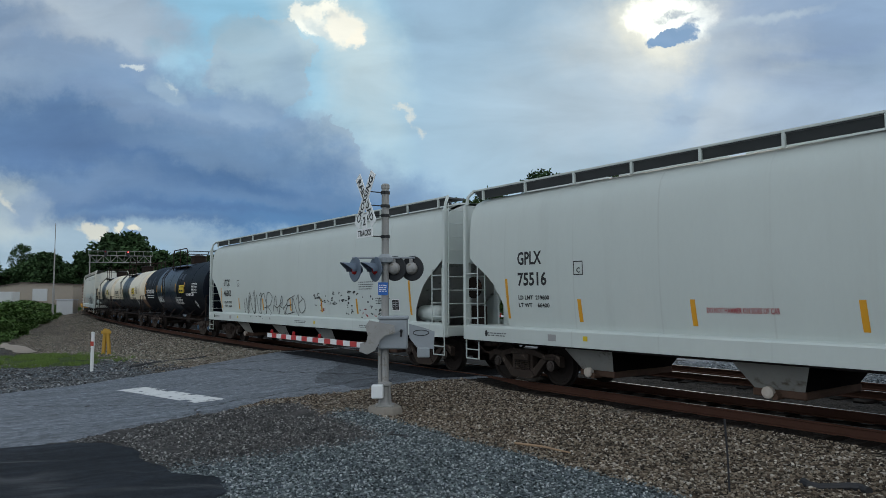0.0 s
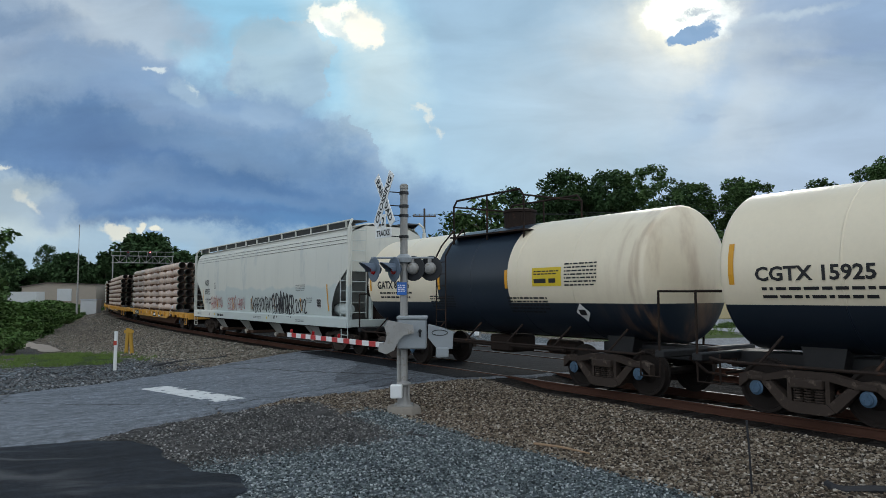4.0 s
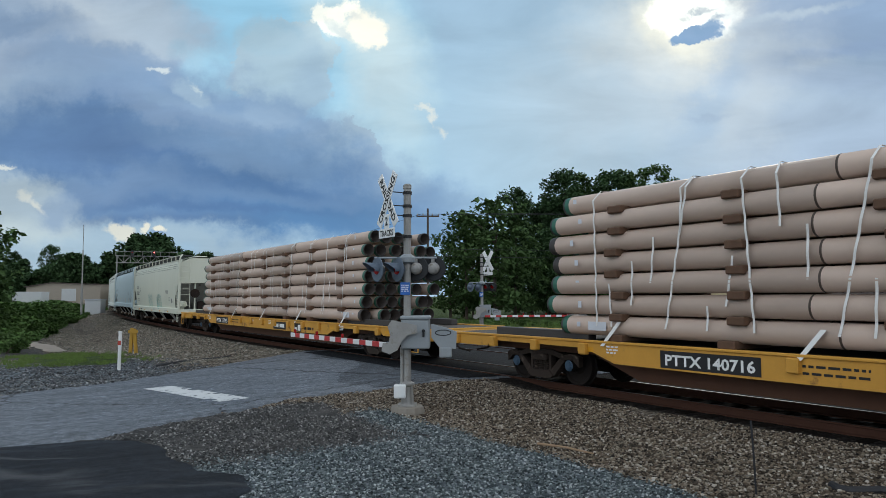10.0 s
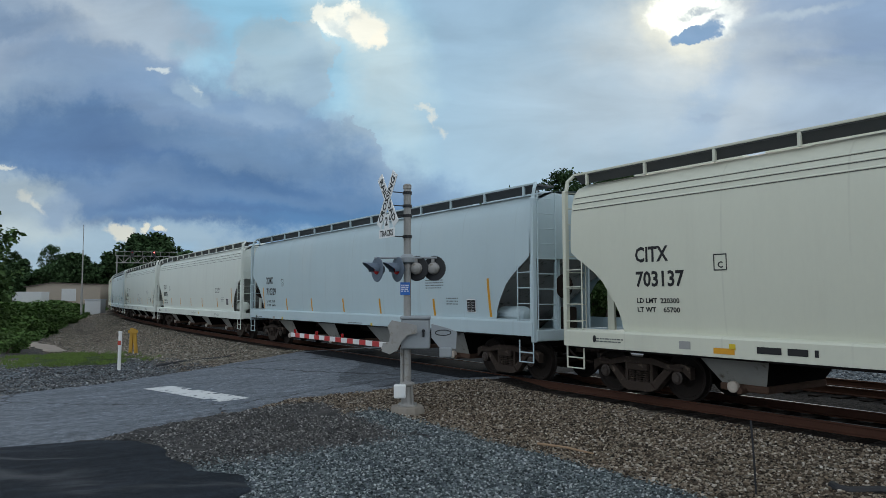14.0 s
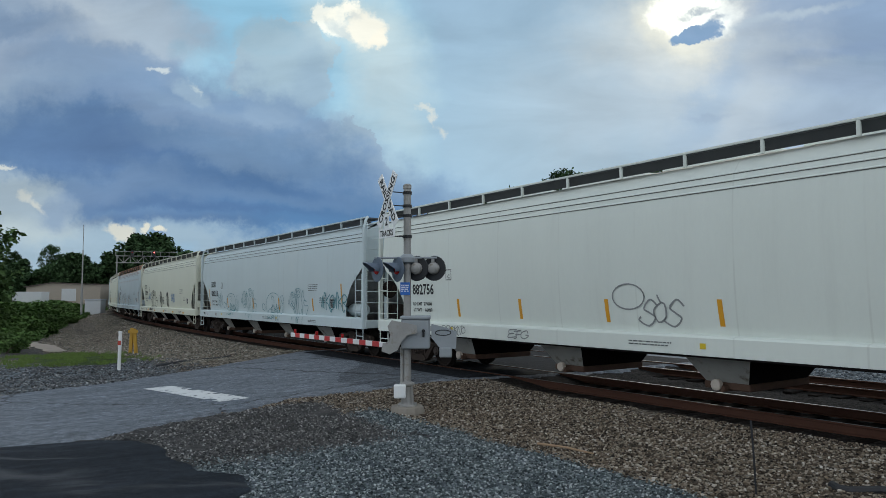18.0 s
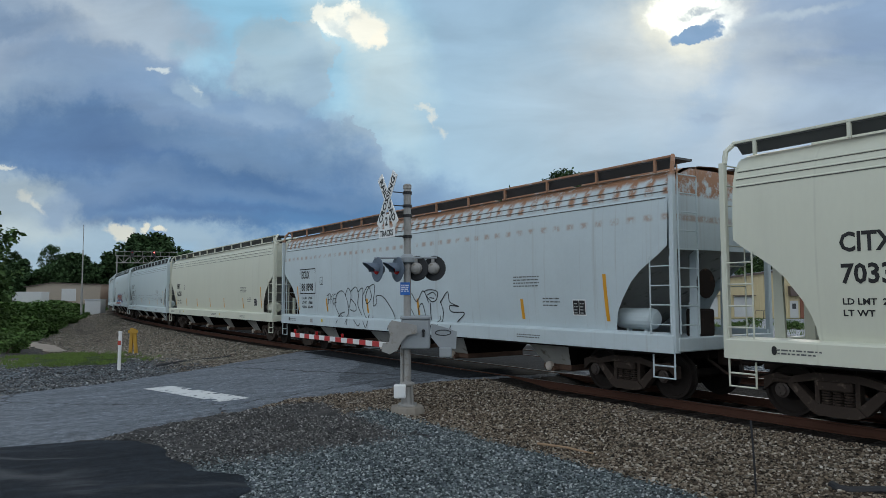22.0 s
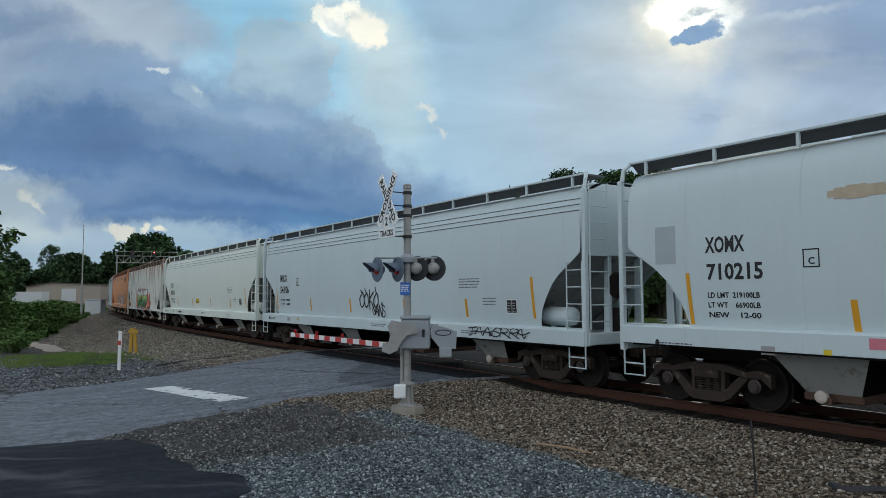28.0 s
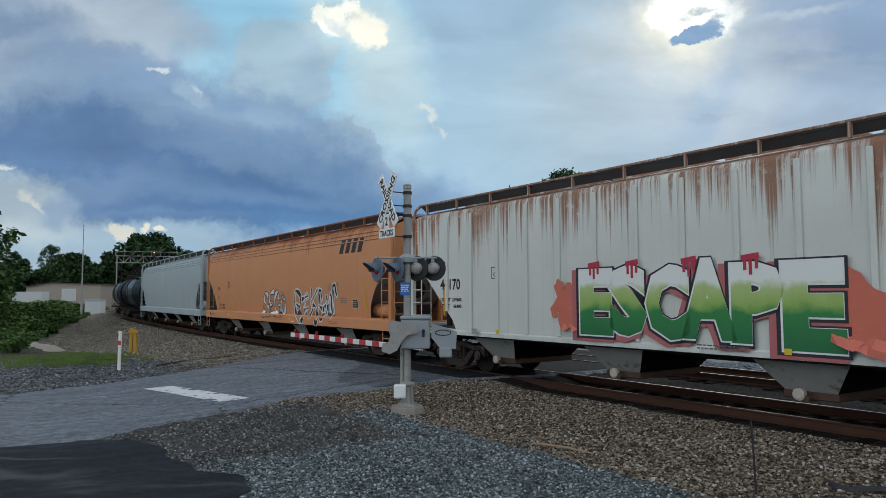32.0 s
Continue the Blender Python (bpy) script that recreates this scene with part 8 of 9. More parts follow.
def curve_through(pts, n=5):
    """Smooth line through control points."""
    p = [Vector((a, b, 0)) for a, b in pts]
    p = [p[0] * 2 - p[1]] + p + [p[-1] * 2 - p[-2]]
    out = []
    for i in range(1, len(p) - 2):
        for k in range(n):
            t = k / n
            a, b, c, d = p[i - 1], p[i], p[i + 1], p[i + 2]
            v = 0.5 * ((2 * b) + (c - a) * t + (2 * a - 5 * b + 4 * c - d) * t * t + (3 * b - a - 3 * c + d) * t ** 3)
            out.append((v.x, v.y))
    out.append((p[-2].x, p[-2].y))
    return out


def ribbon(bm, pts, width, y_of, lift):
    """A painted stroke on the near side, following its curve."""
    rows = []
    for i, (x, z) in enumerate(pts):
        a, b = pts[max(i - 1, 0)], pts[min(i + 1, len(pts) - 1)]
        dx, dz = b[0] - a[0], b[1] - a[1]
        ln = math.hypot(dx, dz) or 1.0
        nx, nz = -dz / ln * width / 2, dx / ln * width / 2
        rows.append([bm.verts.new((x + nx, y_of(z + nz) - lift, z + nz)), bm.verts.new((x - nx, y_of(z - nz) - lift, z - nz))])
    for a, b in zip(rows, rows[1:]):
        bm.faces.new((a[0], b[0], b[1], a[1]))


def side_of(y_of):
    """Depth of body or sill, whichever stands out at a height."""
    return lambda z: min(y_of(max(z, 1.2)), -1.602 if z < 1.25 else (-1.602 + (z - 1.25) * 1.8 if z < 1.302 else -1.0))


def tag(car, y_of, x0, z0, x1, z1, seed, material, n=4, width=0.035, lift=0.012, name="graffiti_tag"):
    """A handstyle scrawl of n signs in a rectangle."""
    rnd = random.Random(seed)
    bm = bmesh.new()
    yy = side_of(y_of)
    w = (x1 - x0) / n
    for i in range(n):
        for line in SHAPES[rnd.randrange(len(SHAPES))]:
            tilt = rnd.uniform(0.1, 0.9)
            pts = [(x0 + w * (i + 1.15 * (a + tilt * b * 0.3)) + rnd.uniform(-0.03, 0.03) * w, z0 + (z1 - z0) * (b * rnd.uniform(0.9, 1.05))) for a, b in line]
            ribbon(bm, curve_through(pts), width, yy, lift)
    return part(name, bm, material, car)


def bubble(car, y_of, x0, z0, x1, z1, seed, material, n=4, width=0.035, lift=0.012, fill=None):
    """Swollen outline letters that overlap: each stroke drawn round at some distance."""
    rnd = random.Random(seed)
    bm, inner = bmesh.new(), bmesh.new()
    yy = side_of(y_of)
    w = (x1 - x0) / n
    fat = 0.16 * min(w, (z1 - z0) * 0.7)
    for i in range(n):
        drop = rnd.uniform(-0.08, 0.06) * (z1 - z0)
        lean = rnd.uniform(-0.1, 0.2)
        for line in SHAPES[rnd.randrange(len(SHAPES))]:
            pts = curve_through([(x0 + w * (i + 0.1 + 0.9 * a + lean * b * 0.4) + rnd.uniform(-0.06, 0.06) * w, z0 + fat + drop + (z1 - z0 - 2 * fat) * b * rnd.uniform(0.92, 1.06)) for a, b in line], 4)
            left, right = [], []
            for k, (x, z) in enumerate(pts):
                a, b = pts[max(k - 1, 0)], pts[min(k + 1, len(pts) - 1)]
                dx, dz = b[0] - a[0], b[1] - a[1]
                ln = math.hypot(dx, dz) or 1.0
                r = fat * (0.75 + 0.35 * math.sin(k * 0.9 + i + seed))
                left.append((x - dz / ln * r, z + dx / ln * r))
                right.append((x + dz / ln * r, z - dx / ln * r))
            ring = left + right[::-1] + left[:2]
            ribbon(bm, ring, width, yy, lift)
            if fill:
                rows = [[inner.verts.new((p[0], yy(p[1]) - lift + 0.004 + 0.0005 * i, p[1])) for p in pair] for pair in zip(left, right)]
                for a, b in zip(rows, rows[1:]):
                    inner.faces.new((a[0], b[0], b[1], a[1]))
    ob = part("graffiti_outline", bm, material, car)
    if fill:
        part("graffiti_fill", inner, fill, car)
    else:
        inner.free()
    return ob


def drawing(lines):
    """Spray work after a sketch in the unit square."""
    def put(car, y_of, x0, z0, x1, z1, seed, material, n=1, width=0.03):
        bm = bmesh.new()
        for line in lines:
            ribbon(bm, curve_through([(x0 + (x1 - x0) * a, z0 + (z1 - z0) * b) for a, b in line]), width, side_of(y_of), 0.012)
        return part("graffiti_sketch", bm, material, car)
    return put


def flecks(car, y_of, x0, z0, x1, z1, seed, material, n=20, width=0.04):
    """What is left of old spray work: short broken strokes."""
    rnd = random.Random(seed)
    bm = bmesh.new()
    for _ in range(n):
        x, z, ln = rnd.uniform(x0, x1), rnd.uniform(z0, z1), rnd.uniform(0.03, 0.16)
        a = rnd.uniform(-0.8, 0.8)
        ribbon(bm, [(x, z), (x + ln * 0.5, z + ln * a), (x + ln, z + ln * a * 0.6)], width * rnd.uniform(0.4, 1.0), side_of(y_of), 0.012)
    return part("graffiti_flecks", bm, material, car)


def hoop(car, y_of, x0, z0, x1, z1, seed, material, n=1, width=0.03):
    """One sprayed ring."""
    bm = bmesh.new()
    pts = [((x0 + x1) / 2 + (x1 - x0) / 2 * math.cos(k * 0.3), (z0 + z1) / 2 + (z1 - z0) / 2 * math.sin(k * 0.3)) for k in range(23)]
    ribbon(bm, pts, width, side_of(y_of), 0.012)
    return part("graffiti_ring", bm, material, car)


def cloud_patch(car, y_of, blobs, material, lift, name="paint_cloud"):
    """Filled soft-edged shapes: (x, z, rx, rz)."""
    yy = side_of(y_of)
    for j, (x, z, rx, rz) in enumerate(blobs):
        bm = bmesh.new()
        rim = []
        for k in range(26):
            a = 6.28319 * k / 26
            q = 1 + 0.12 * math.sin(5 * a + j) + 0.06 * math.sin(9 * a)
            rim.append((x + rx * q * math.cos(a), z + rz * q * math.sin(a)))
        rings = [[bm.verts.new((x + (px - x) * f, yy(z + (pz - z) * f) - lift - 0.0004 * j, z + (pz - z) * f)) for px, pz in rim] for f in (0.02, 0.35, 0.7, 1.0)]
        for a, b in zip(rings, rings[1:]):
            for k in range(26):
                bm.faces.new((a[k], a[(k + 1) % 26], b[(k + 1) % 26], b[k]))
        part(name, bm, material, car)


def fade(name, stops, z0, z1):
    """Spray paint that changes colour with height."""
    m = mat("spray_" + name, c4(1, 1, 1), rough=0.55, var=0.0, bump=0.0)
    nt = m.node_tree
    bsdf = nt.nodes["Principled BSDF"]
    co = nd(nt, "ShaderNodeTexCoord").outputs["Object"]
    z = nd(nt, "ShaderNodeSeparateXYZ", {0: co}).outputs[2]
    n = nd(nt, "ShaderNodeTexNoise", {"Vector": co, "Scale": 2.5, "Detail": 4.0}).outputs["Fac"]
    f = fm(nt, "ADD", nd(nt, "ShaderNodeMapRange", {0: z, 1: z0, 2: z1}).outputs[0], fm(nt, "MULTIPLY", fm(nt, "SUBTRACT", n, 0.5), 0.25))
    r = nd(nt, "ShaderNodeValToRGB", {0: f})
    els = r.color_ramp.elements
    while len(els) < len(stops):
        els.new(0.5)
    for e, (p, colour) in zip(els, stops):
        e.position, e.color = p, colour
    nt.links.new(r.outputs[0], bsdf.inputs["Base Color"])
    return m


def green_mural(car, half, y_of):
    o = -half
    cloud_patch(car, y_of, [(o + 6.35, 1.75, 0.4, 0.5), (o + 11.9, 1.85, 0.75, 0.6), (o + 12.6, 1.5, 0.6, 0.4), (o + 13.2, 2.1, 0.3, 0.22), (o + 13.5, 1.55, 0.25, 0.2), (o + 6.05, 2.2, 0.14, 0.18), (o + 5.9, 1.7, 0.12, 0.15)], SP_CORAL, 0.06)
    fill = fade("green_fade", [(0.0, c4(0.012, 0.13, 0.045)), (0.4, c4(0.025, 0.2, 0.05)), (0.5, c4(0.26, 0.4, 0.09)), (0.68, c4(0.4, 0.5, 0.2)), (0.76, c4(0.7, 0.72, 0.68))], 1.12, 2.62)
    yy = lambda z: y_of(max(z, 1.1)) - 0.06
    for i, (ch, w) in enumerate(zip("ESCAPE", (0.9, 0.86, 0.92, 0.98, 0.92, 0.98))):
        x = o + 6.62 + i * 0.885
        k = 1.68 + (0.1 if i in (3, 5) else 0.0)
        z = 1.3 - (0.1 if i == 5 else 0.0) + 0.03 * (i % 2)
        letter(ch, k, spray("pink_shade", c4(0.4, 0.12, 0.12)), car, x - 0.12, z - 0.05, yy, width=w + 0.2, outline=0.17, name="mural_shade", thick=-0.002)
        letter(ch, k, SP_BLACK, car, x, z, yy, width=w + 0.14, outline=0.165, name="mural_outline")
        letter(ch, k, SP_WHITE, car, x + 0.03, z + 0.01, yy, width=w + 0.06, outline=0.125, name="mural_rim", thick=0.004)
        letter(ch, k, fill, car, x + 0.05, z + 0.02, yy, width=w + 0.03, outline=0.105, name="mural_letter", thick=0.008)
    for i, x in enumerate((7.1, 8.1, 9.4, 10.6)):
        bm = bmesh.new()
        for dx, ln in ((-0.1, 0.22), (0.0, 0.3), (0.11, 0.2)):
            ribbon(bm, [(o + x + dx, 2.66), (o + x + dx, 2.66 - ln)], 0.06, lambda z: y_of(z) - 0.06, 0.02)
        ribbon(bm, [(o + x - 0.16, 2.64), (o + x + 0.16, 2.68)], 0.1, lambda z: y_of(z) - 0.06, 0.021)
        part("paint_drip", bm, spray("crimson", c4(0.42, 0.03, 0.06)), car)
    bars(car, -half + 14.6, 2.0, 0.5, 3, SP_GREY, y_of)


def purple_mural(car, half, y_of):
    o = -half
    cloud_patch(car, y_of, [(o + 6.2, 1.75, 0.6, 0.5), (o + 7.3, 1.9, 0.9, 0.45), (o + 8.6, 1.95, 1.0, 0.45), (o + 9.8, 1.9, 0.9, 0.45), (o + 10.8, 1.7, 0.8, 0.5), (o + 11.6, 1.45, 0.5, 0.35)], SP_PURPLE, 0.008)
    cloud_patch(car, y_of, [(o + 6.6, 1.9, 0.4, 0.35), (o + 8.0, 2.1, 0.5, 0.2), (o + 9.3, 2.1, 0.6, 0.2), (o + 10.9, 1.5, 0.6, 0.3)], SP_BLUE, 0.012, "paint_cloud")
    yy = lambda z: min(y_of(max(z, 1.2)), -1.602 if z < 1.44 else (-1.602 + (z - 1.44) * 1.8 if z < 1.5 else -1.0))
    for i in range(7):
        x = o + 6.3 + i * 0.72
        for line in SHAPES[(i * 3 + 1) % len(SHAPES)]:
            pts = curve_through([(x - 0.15 + 1.0 * a, 1.42 + 0.72 * max(0.0, min(1.0, b))) for a, b in line])
            for mtl, w, lift in ((SP_BLUE, 0.38, 0.016), (SP_WHITE, 0.32, 0.022), (SP_NAVY if i == 3 else SP_BROWN, 0.24, 0.028), (SP_ORANGE, 0.08, 0.034)):
                bm = bmesh.new()
                ribbon(bm, pts, w, yy, lift + 0.0004 * i)
                part("mural_letter", bm, mtl, car)
    tag(car, y_of, o + 5.2, 1.8, o + 5.9, 2.2, 4, SP_NAVY, 3, 0.02)
    tag(car, y_of, o + 12.2, 1.9, o + 12.9, 2.3, 5, SP_NAVY, 3, 0.02)


def tags(*items):
    """Spray work from rows of (kind, x0, z0, x1, z1, seed, paint, signs, width)."""
    def put(car, half, y_of):
        for kind, x0, z0, x1, z1, seed, paint, n, width in items:
            fn = {"bubble": bubble, "ring": hoop, "flecks": flecks, "loops": drawing(LOOPS), "spikes": drawing(SPIKES), "heads": drawing(HEADS), "year": drawing(YEAR)}.get(kind, tag)
            fn(car, y_of, -half + x0, z0, -half + x1, z1, seed, paint, n, width)
    return put


def scratches(car, half, y_of):
    rnd = random.Random(3)
    for z in (2.15, 1.95, 1.8):
        bm = bmesh.new()
        x = -half + 1.5
        pts = []
        zz = z
        while x < half - 2:
            pts.append((x, zz))
            x += rnd.uniform(0.2, 0.7)
            zz = z + rnd.uniform(-0.05, 0.05)
        ribbon(bm, pts, 0.015, y_of, 0.006)
        part("scratch", bm, SP_GREY, car)
    tag(car, y_of, -half + 1.2, 1.25, -half + 4.4, 2.0, 31, SP_GREY, 5, 0.03)


# ---- marks of the tank cars ----


def tank_marks(mark, number, ink, stripes, sign_x, name=None, name_x=0.0):
    def put(car, half, y_of):
        o = -half
        txt = mark + " " + number
        letter(txt, 0.32, ink, car, o + 1.1, 2.26, y_of, width=0.188 * len(txt))
        bars(car, o + 1.2, 2.1, 1.9, 2, ink, y_of, 0.05, 0.08)
        bars(car, o + 4.0, 2.0, 1.2, 5, ink, y_of, 0.035, 0.035)
        bars(car, sign_x + o - 1.0, 1.95, 1.4, 5, ink, y_of, 0.04, 0.04)
        for x, z0, z1 in stripes:
            decal(car, "reflector", o + x, z0, o + x + 0.1, z1, YELLOW_TAPE, y_of)
        decal(car, "emergency_notice", o + sign_x, 2.24, o + sign_x + 0.95, 2.66, STICKER, y_of)
        bars(car, o + sign_x + 0.06, 2.56, 0.82, 2, BLACK_PAINT, lambda z: y_of(z) - 0.004, 0.03, 0.03)
        bars(car, o + sign_x + 0.06, 2.31, 0.82, 1, BLACK_PAINT, lambda z: y_of(z) - 0.004, 0.1, 0.0)
        if name:
            for i, line in enumerate(name):
                letter(line, 0.18, ink, car, o + name_x, 2.08 - 0.2 * i, y_of, width=0.115 * len(line))
        bars(car, half - 2.55, 2.7, 0.95, 7, ink, lambda z: y_of(z) - 0.004, 0.032, 0.045)
        bm = bmesh.new()
        cx, cz = half - 2.2, 1.66
        vs = [bm.verts.new((cx + a, y_of(cz + b) - 0.03, cz + b)) for a, b in ((0.2, 0), (0, 0.2), (-0.2, 0), (0, -0.2))]
        bm.faces.new(vs)
        part("placard", bm, WHITE_PAINT, car)
        bars(car, cx - 0.1, cz - 0.06, 0.2, 1, BLACK_PAINT, lambda z: y_of(z) - 0.034, 0.12, 0)
        if mark == "DBCX":
            for x, z0, z1, w in ((1.5, 2.78, 3.08, 0.16), (1.76, 2.72, 3.02, 0.14), (2.5, 2.7, 3.3, 0.2), (3.0, 2.75, 3.0, 0.14), (8.6, 3.0, 3.3, 0.42), (9.25, 2.94, 3.26, 0.42)):
                decal(car, "painted_out_patch", o + x, z0, o + x + w, z1, mat("patch_blue_grey", c4(0.018, 0.024, 0.04), rough=0.5), y_of, lift=0.006, slant=-0.06)
        decal(car, "yellow_ring", half - 0.98, 2.1, half - 0.88, 2.8, YELLOW_TAPE, lambda z: y_of(z) + 0.02)
    return put

# ---- the train, from its head ----
hopper(179.4, 19.1, PAINT_DULL, "white covered hopper car with black lettering", seams=False, details=marks("GPLX", "75516", z=2.26, stripes=(3.7, 6.36, 9.15, 11.9, 14.6), panel=False,
       graffiti=lambda car, half, y_of: letter("DO NOT HAMMER ON SIDES OF CAR", 0.13, SP_RED, car, -half + 6.65, 1.72, y_of, width=1.3, name="red_lettering")))
hopper(159.4, 19.1, PAINT_DULL, "off-white covered hopper car with black and red graffiti tags", seams=False, details=marks("UTCX", "46662", z=2.05, stripes=(3.75, 6.5, 9.2, 11.8, 14.3), graffiti=tags(
    ("tag", 4.4, 1.3, 7.4, 2.05, 1, SP_BLACK, 5, 0.03), ("tag", 7.6, 1.4, 10.5, 1.95, 2, SP_BLACK, 5, 0.028), ("flecks", 11.2, 1.75, 13.4, 2.1, 3, SP_BLACK, 34, 0.045), ("flecks", 11.4, 1.55, 12.0, 1.75, 5, SP_RED, 4, 0.05), ("flecks", 13.5, 1.4, 14.4, 2.2, 4, SP_BLACK, 16, 0.06), ("flecks", 14.5, 1.3, 16.3, 2.0, 6, SP_BLACK, 26, 0.05), ("flecks", 14.6, 1.45, 15.4, 1.7, 7, SP_RED, 5, 0.05))))
tank_car(144.6, 14.0, tank_paint("black", [c4(0.0045, 0.007, 0.012)], None), "glossy black tank car with white lettering and yellow reflectors",
         details=tank_marks("DBCX", "201303", WHITE_PAINT, ((0.72, 2.2, 2.95), (3.82, 2.3, 2.72), (5.0, 2.3, 2.72), (8.13, 2.3, 2.76), (9.95, 2.3, 2.8)), 8.95, ("POLYMERIC MDI",), 10.3))
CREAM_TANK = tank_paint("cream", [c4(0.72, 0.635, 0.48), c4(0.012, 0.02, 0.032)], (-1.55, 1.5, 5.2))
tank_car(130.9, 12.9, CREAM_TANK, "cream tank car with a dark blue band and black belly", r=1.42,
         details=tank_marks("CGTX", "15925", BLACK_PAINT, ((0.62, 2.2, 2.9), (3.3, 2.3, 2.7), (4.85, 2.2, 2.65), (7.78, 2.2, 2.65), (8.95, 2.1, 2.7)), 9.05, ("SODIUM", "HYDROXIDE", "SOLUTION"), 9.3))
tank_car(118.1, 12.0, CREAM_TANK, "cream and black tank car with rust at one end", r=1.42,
         details=tank_marks("GATX", "80766", BLACK_PAINT, ((0.6, 2.2, 2.9), (4.5, 2.2, 2.65), (7.4, 2.2, 2.65)), 8.4))
hopper(98.4, 19.0, PAINT_OLD, "weathered grey covered hopper car with red and black tags", details=marks("ACFX", "69013", z=2.16, stripes=(3.95, 6.5, 9.2, 12.0, 14.8), sill_mark=True, graffiti=tags(
    ("tag", 2.85, 1.45, 3.9, 1.95, 5, SP_RED, 5, 0.026), ("tag", 4.0, 1.5, 4.9, 1.9, 6, SP_RED, 4, 0.026), ("tag", 5.7, 1.45, 7.0, 1.95, 7, SP_RED, 5, 0.03), ("tag", 7.25, 1.5, 8.2, 1.9, 8, SP_RED, 4, 0.028),
    ("tag", 9.1, 1.45, 11.6, 1.92, 9, SP_BLACK, 9, 0.05), ("tag", 11.7, 1.35, 13.1, 2.05, 10, SP_BLACK, 5, 0.075), ("tag", 13.2, 1.35, 14.1, 2.0, 11, SP_BLACK, 4, 0.075), ("year", 14.3, 1.4, 15.4, 1.9, 1, SP_BLACK, 1, 0.06))))


def flat_marks(number, bright):
    def put(car, half, y_of):
        decal(car, "number_board", -half + 7.32, 0.68, -half + 9.32, 1.0, BLACK_PAINT, y_of, lift=0.004)
        letter("PTTX " + number, 0.27, WHITE_PAINT, car, -half + 7.42, 0.74, lambda z: -1.563, width=1.8)
        decal(car, "logo_board", half - 11.6, 0.68, half - 10.2, 0.98, BLACK_PAINT if bright else WOOD, y_of, lift=0.004)
        bars(car, half - 11.45, 0.76, 1.1, 1, WHITE_PAINT if bright else FLAT_YELLOW, lambda z: -1.567, 0.14, 0)
        decal(car, "data_panel", half - 9.3, 0.66, half - 8.6, 0.98, BLACK_PAINT, y_of, lift=0.004)
        for k in range(2):
            decal(car, "data_box", half - 9.26 + k * 0.32, 0.7, half - 9.0 + k * 0.32, 0.82 + 0.1 * k, WHITE_PAINT, y_of, lift=0.008)
        bars(car, half - 8.3, 0.76, 0.9, 1, BLACK_PAINT, y_of, 0.1, 0)
        bars(car, -half + 10.0, 0.9, 1.0, 2, BLACK_PAINT, y_of, 0.04, 0.07)
        for x in (-half + 5.2, -half + 12.0, half - 13, half - 6.0, half - 2.0):
            decal(car, "reflector", x, 0.86, x + 0.45, 0.96, YELLOW_TAPE, y_of, lift=0.005)
            bars(car, x + 0.8, 0.98, 0.3, 3, WHITE_PAINT, y_of, 0.03, 0.03)
    return put


for number, rear, seed, bright in (("141112", 69.88, 3, True), ("140716", 41.63, 5, False), ("137095", 13.38, 8, True)):
    flat_car(rear, flat_marks(number, bright), "yellow-orange flat car loaded with pipe")
    pipe_load(rear, 19.15, seed, "stack of tan coated steel pipes strapped on a flat car", dark_ends=rear > 60)
hopper(-7.1, 19.45, PAINT_CREAM, "cream covered hopper car with pale green tags", details=marks("CITX", "703137", z=2.2, stripes=(), long_stripes=False, sill_mark=True, sub=("LD LMT  220300", "LT WT    65700"),
       graffiti=tags(("tag", 7.6, 1.4, 9.3, 2.15, 12, SP_MINT, 4, 0.035), ("bubble", 11.2, 1.3, 13.1, 2.15, 13, SP_MINT, 3, 0.045))))
hopper(-27.4, 19.25, PAINT_BLUEGREY, "pale blue-grey covered hopper car", lift=0.14, seams=False, details=marks("XOMX", "710329", z=2.1))
hopper(-48.1, 19.35, PAINT_WHITE, "white covered hopper car with orange reflector strips", details=marks("ECUX", "880874", z=2.08))
hopper(-68.6, 19.35, PAINT_WHITE, "white covered hopper car with a scrawled grey tag", details=marks("ECUX", "882756", z=2.08, graffiti=tags(
    ("ring", 9.5, 1.75, 10.3, 2.25, 41, SP_GREY, 1, 0.03), ("tag", 10.2, 1.5, 11.1, 1.9, 14, SP_GREY, 3, 0.035), ("tag", 3.5, 1.05, 4.6, 1.22, 15, SP_GREY, 6, 0.02), ("tag", 6.3, 1.05, 7.0, 1.22, 16, SP_GREY, 3, 0.025))))
hopper(-89.07, 19.35, PAINT_GREY, "pale grey covered hopper car with teal outline graffiti", details=marks("ECUX", "880213", z=2.06, stripes=(4.6, 8.4, 11.6, 15.1), graffiti=tags(
    ("tag", 2.95, 1.6, 3.8, 2.15, 17, SP_TEAL, 4, 0.022), ("heads", 3.95, 1.15, 6.3, 2.2, 18, SP_TEAL, 3, 0.022), ("tag", 4.9, 1.2, 5.9, 1.6, 51, SP_TEAL, 4, 0.022), ("spikes", 7.4, 1.05, 8.9, 2.4, 19, SP_TEAL, 2, 0.02), ("heads", 6.8, 1.5, 7.6, 2.3, 52, SP_TEAL, 2, 0.02),
    ("heads", 9.6, 1.1, 12.2, 2.2, 20, SP_TEAL, 4, 0.022), ("tag", 10.6, 1.15, 11.8, 1.6, 53, SP_TEAL, 5, 0.022), ("spikes", 13.0, 1.0, 14.7, 2.35, 21, SP_TEAL, 4, 0.022), ("heads", 12.7, 1.5, 13.6, 2.2, 54, SP_TEAL, 4, 0.02), ("tag", 15.9, 1.6, 18.0, 2.05, 22, SP_TEAL, 6, 0.045))))
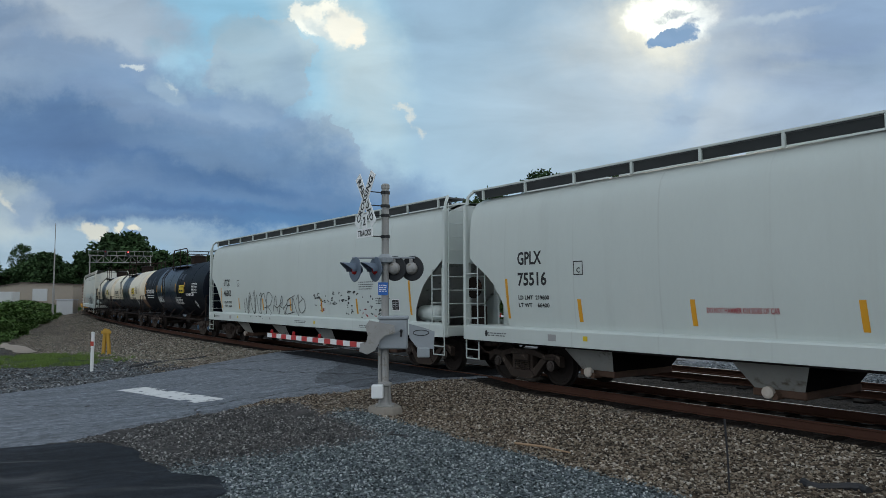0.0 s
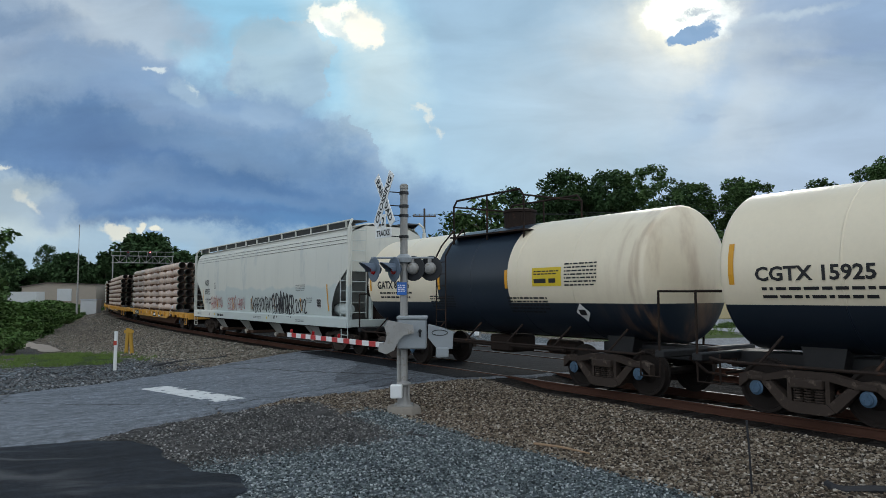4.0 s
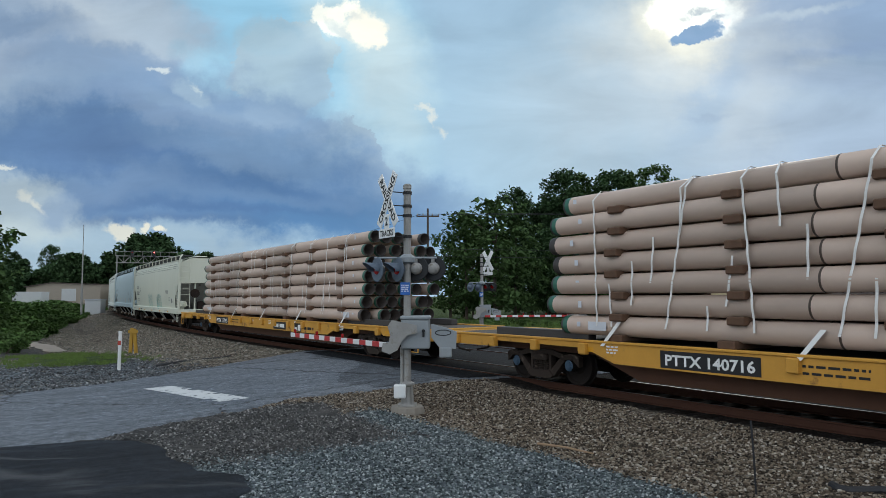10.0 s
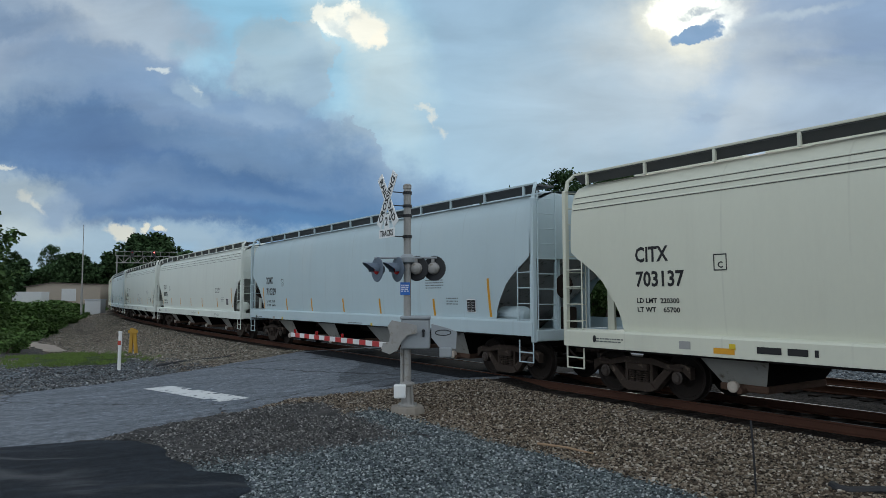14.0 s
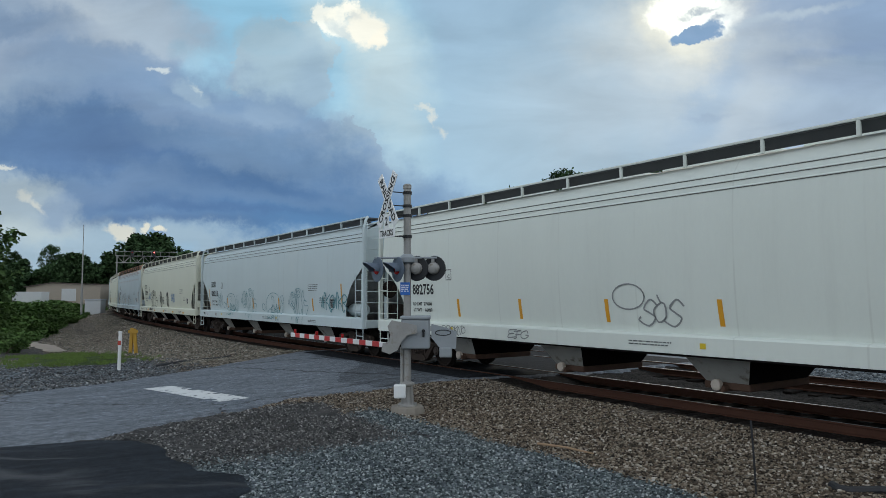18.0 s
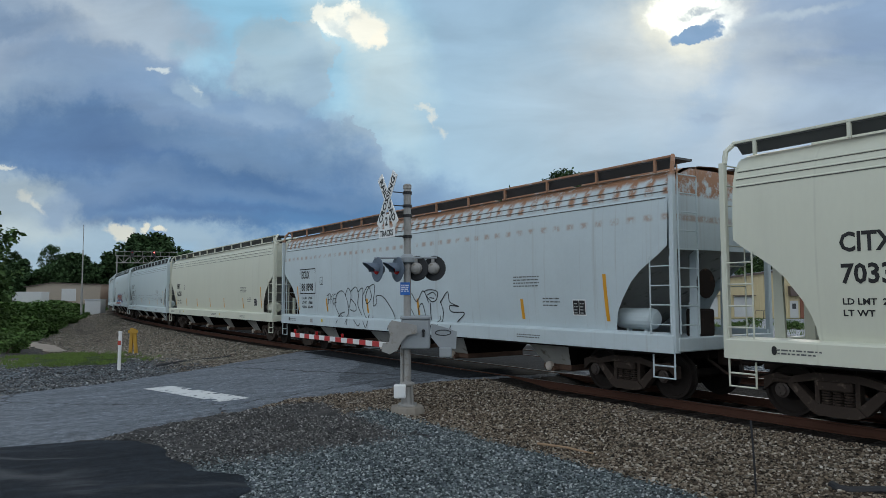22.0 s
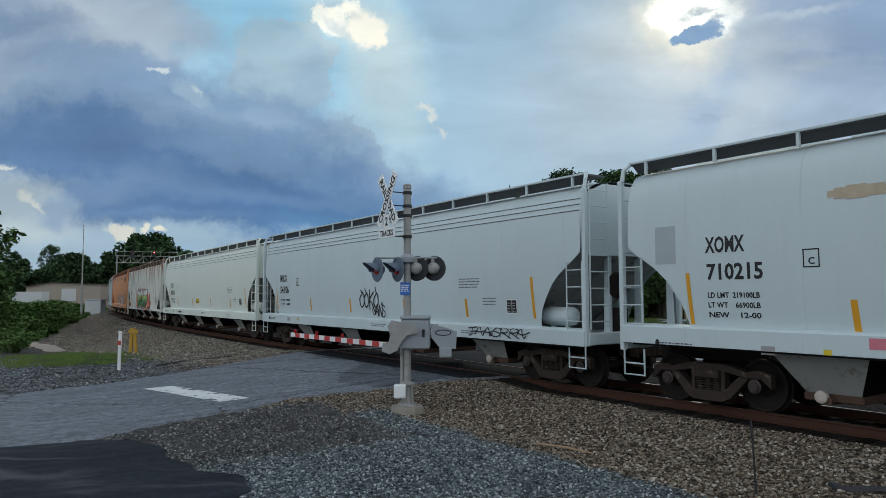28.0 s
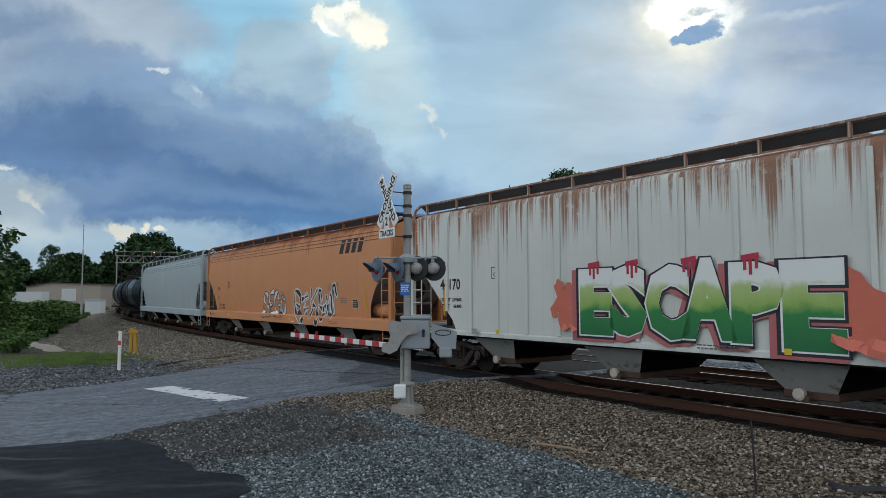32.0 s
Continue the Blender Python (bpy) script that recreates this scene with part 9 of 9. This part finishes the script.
hopper(-109.4, 19.25, PAINT_CREAM, "cream covered hopper car with black graffiti tags", details=marks("CITX", "703339", z=2.2, stripes=(), long_stripes=False, sill_mark=True, graffiti=tags(
    ("spikes", 4.3, 1.05, 7.0, 2.5, 23, SP_BLACK, 4, 0.045), ("bubble", 8.0, 1.35, 8.6, 2.4, 25, SP_BLACK, 1, 0.04), ("heads", 7.95, 1.9, 8.65, 2.4, 24, SP_BLACK, 1, 0.035), ("tag", 8.75, 1.6, 9.35, 1.95, 26, SP_BLACK, 3, 0.035),
    ("spikes", 10.35, 1.3, 11.15, 2.35, 27, SP_BLACK, 3, 0.05), ("tag", 3.4, 1.9, 4.3, 2.25, 28, SP_BLUE, 3, 0.035), ("tag", 12.0, 1.75, 13.0, 2.15, 29, SP_BLUE, 4, 0.045))))
hopper(-129.7, 19.25, PAINT_RUST_EAVE, "pale grey covered hopper car with rust along the eave", details=marks("ECUX", "881898", z=2.24, boxed=True, stripes=(4.1, 7.2, 10.3, 14.9), sub=("LD LMT  219400", "LT WT    67600", "NEW  07-99"), graffiti=tags(
    ("loops", 4.85, 1.0, 8.95, 2.35, 30, SP_BLACK, 4, 0.03), ("spikes", 9.7, 1.0, 12.6, 2.2, 32, SP_BLACK, 4, 0.03), ("tag", 4.2, 1.8, 4.9, 2.1, 33, SP_BLACK, 3, 0.02))))
hopper(-150.0, 19.3, PAINT_CREAM, "cream covered hopper car with orange reflector strips", details=marks("SHPX", "462260", z=2.08, sub=("LD LMT 219600 LBS", "LT WT   66400 LBS")))
hopper(-170.3, 19.25, PAINT_GREY, "pale grey covered hopper car with long scratches", details=marks("ECUX", "881186", z=2.24, boxed=True, stripes=(7.3, 11.2, 15.0), graffiti=scratches))
hopper(-190.35, 19.1, PAINT_GREY, "grey covered hopper car with a purple and orange mural", lift=0.16, seams=False, details=marks("XOMX", "710215", z=2.3, size=0.38, stripes=(4.3,), worn=True, graffiti=purple_mural, sub=("LD LMT  219100LB", "LT WT    66900LB", "NEW    12-00")))
hopper(-210.6, 19.25, PAINT_GREY, "pale grey covered hopper car with a black tag", details=marks("MBLX", "54106", z=2.16, stripes=(4.9, 8.2, 11.75, 14.9), graffiti=tags(
    ("tag", 8.95, 1.65, 10.2, 2.15, 34, SP_BLACK, 4, 0.055), ("tag", 9.8, 1.42, 10.6, 1.75, 35, SP_BLACK, 4, 0.04), ("tag", 13.0, 1.05, 13.7, 1.25, 36, SP_BLACK, 4, 0.03), ("tag", 15.2, 1.06, 17.4, 1.24, 37, SP_BLACK, 7, 0.03))))
hopper(-230.6, 19.1, PAINT_WHITE, "white covered hopper car with a yellow notice", details=marks("ECUX", "880136", z=2.16, stripes=(3.75, 7.4, 11.35, 14.95), sill_mark=True, note=(-9.55 + 8.25, 1.66, -9.55 + 8.95, 1.92)))
hopper(-250.2, 18.5, PAINT_RUSTY, "rusty white ribbed hopper car with a green mural", style="ribbed", bays=4, details=marks("CX", "44170", x=1.35, z=2.2, stripes=(), graffiti=green_mural))
hopper(-271.4, 19.9, PAINT_ORANGE, "faded orange hopper car with black and white graffiti", bays=4, details=marks("GPLX", "20", z=1.9, size=0.2, stripes=(4.1,), graffiti=lambda car, half, y_of: (
    bubble(car, y_of, -half + 8.6, 1.2, -half + 11.2, 2.2, 38, SP_BLACK, 4, 0.04, 0.014, SP_WHITE), bubble(car, y_of, -half + 12.1, 1.15, -half + 15.9, 2.25, 39, SP_WHITE, 5, 0.05, 0.014, SP_BLACK),
    [decal(car, "logo_bar", -half + 16.2 + 0.46 * k, 3.5, -half + 16.5 + 0.46 * k, 4.0, SP_BLACK, y_of, slant=-0.14) for k in range(4)])))
hopper(-292.8, 20.2, PAINT_STEEL, "plain steel-grey covered hopper car", details=None)
tank_car(-309.5, 15.4, MATS["tank_paint_black"], "black tank car at the tail of the view")
tank_car(-326.0, 15.4, MATS["tank_paint_black"], "black tank car at the tail of the view")


# ---- what moves ----


def run_of(t):
    """How far the train has come since 14 s."""
    u = t - 14.0
    return 13.3597 * u - 0.01127 * u * u


def car_pose(s, off):
    a, b = W(s - off, 0), W(s + off, 0)
    return Matrix.Translation((a + b) / 2) @ Matrix.Rotation(math.atan2(b.y - a.y, b.x - a.x), 4, "Z")


def motions():
    times = [i * 0.5 for i in range(65)]
    for car, s, off in CARS:
        walk(car, [(t, car_pose(s + run_of(t), off)) for t in times])
    rows = []
    for f in range(0, 961):
        t = f / 30
        rows.append((t, Matrix.Rotation(run_of(t) / 0.457, 4, "Y")))
    walk(WHEELS[0], rows)
    keys = WHEELS[0].animation_data
    for w in WHEELS[1:]:
        w.rotation_mode = "QUATERNION"
        w.animation_data_create()
        w.animation_data.action = keys.action
        w.animation_data.action_slot = keys.action_slot


motions()
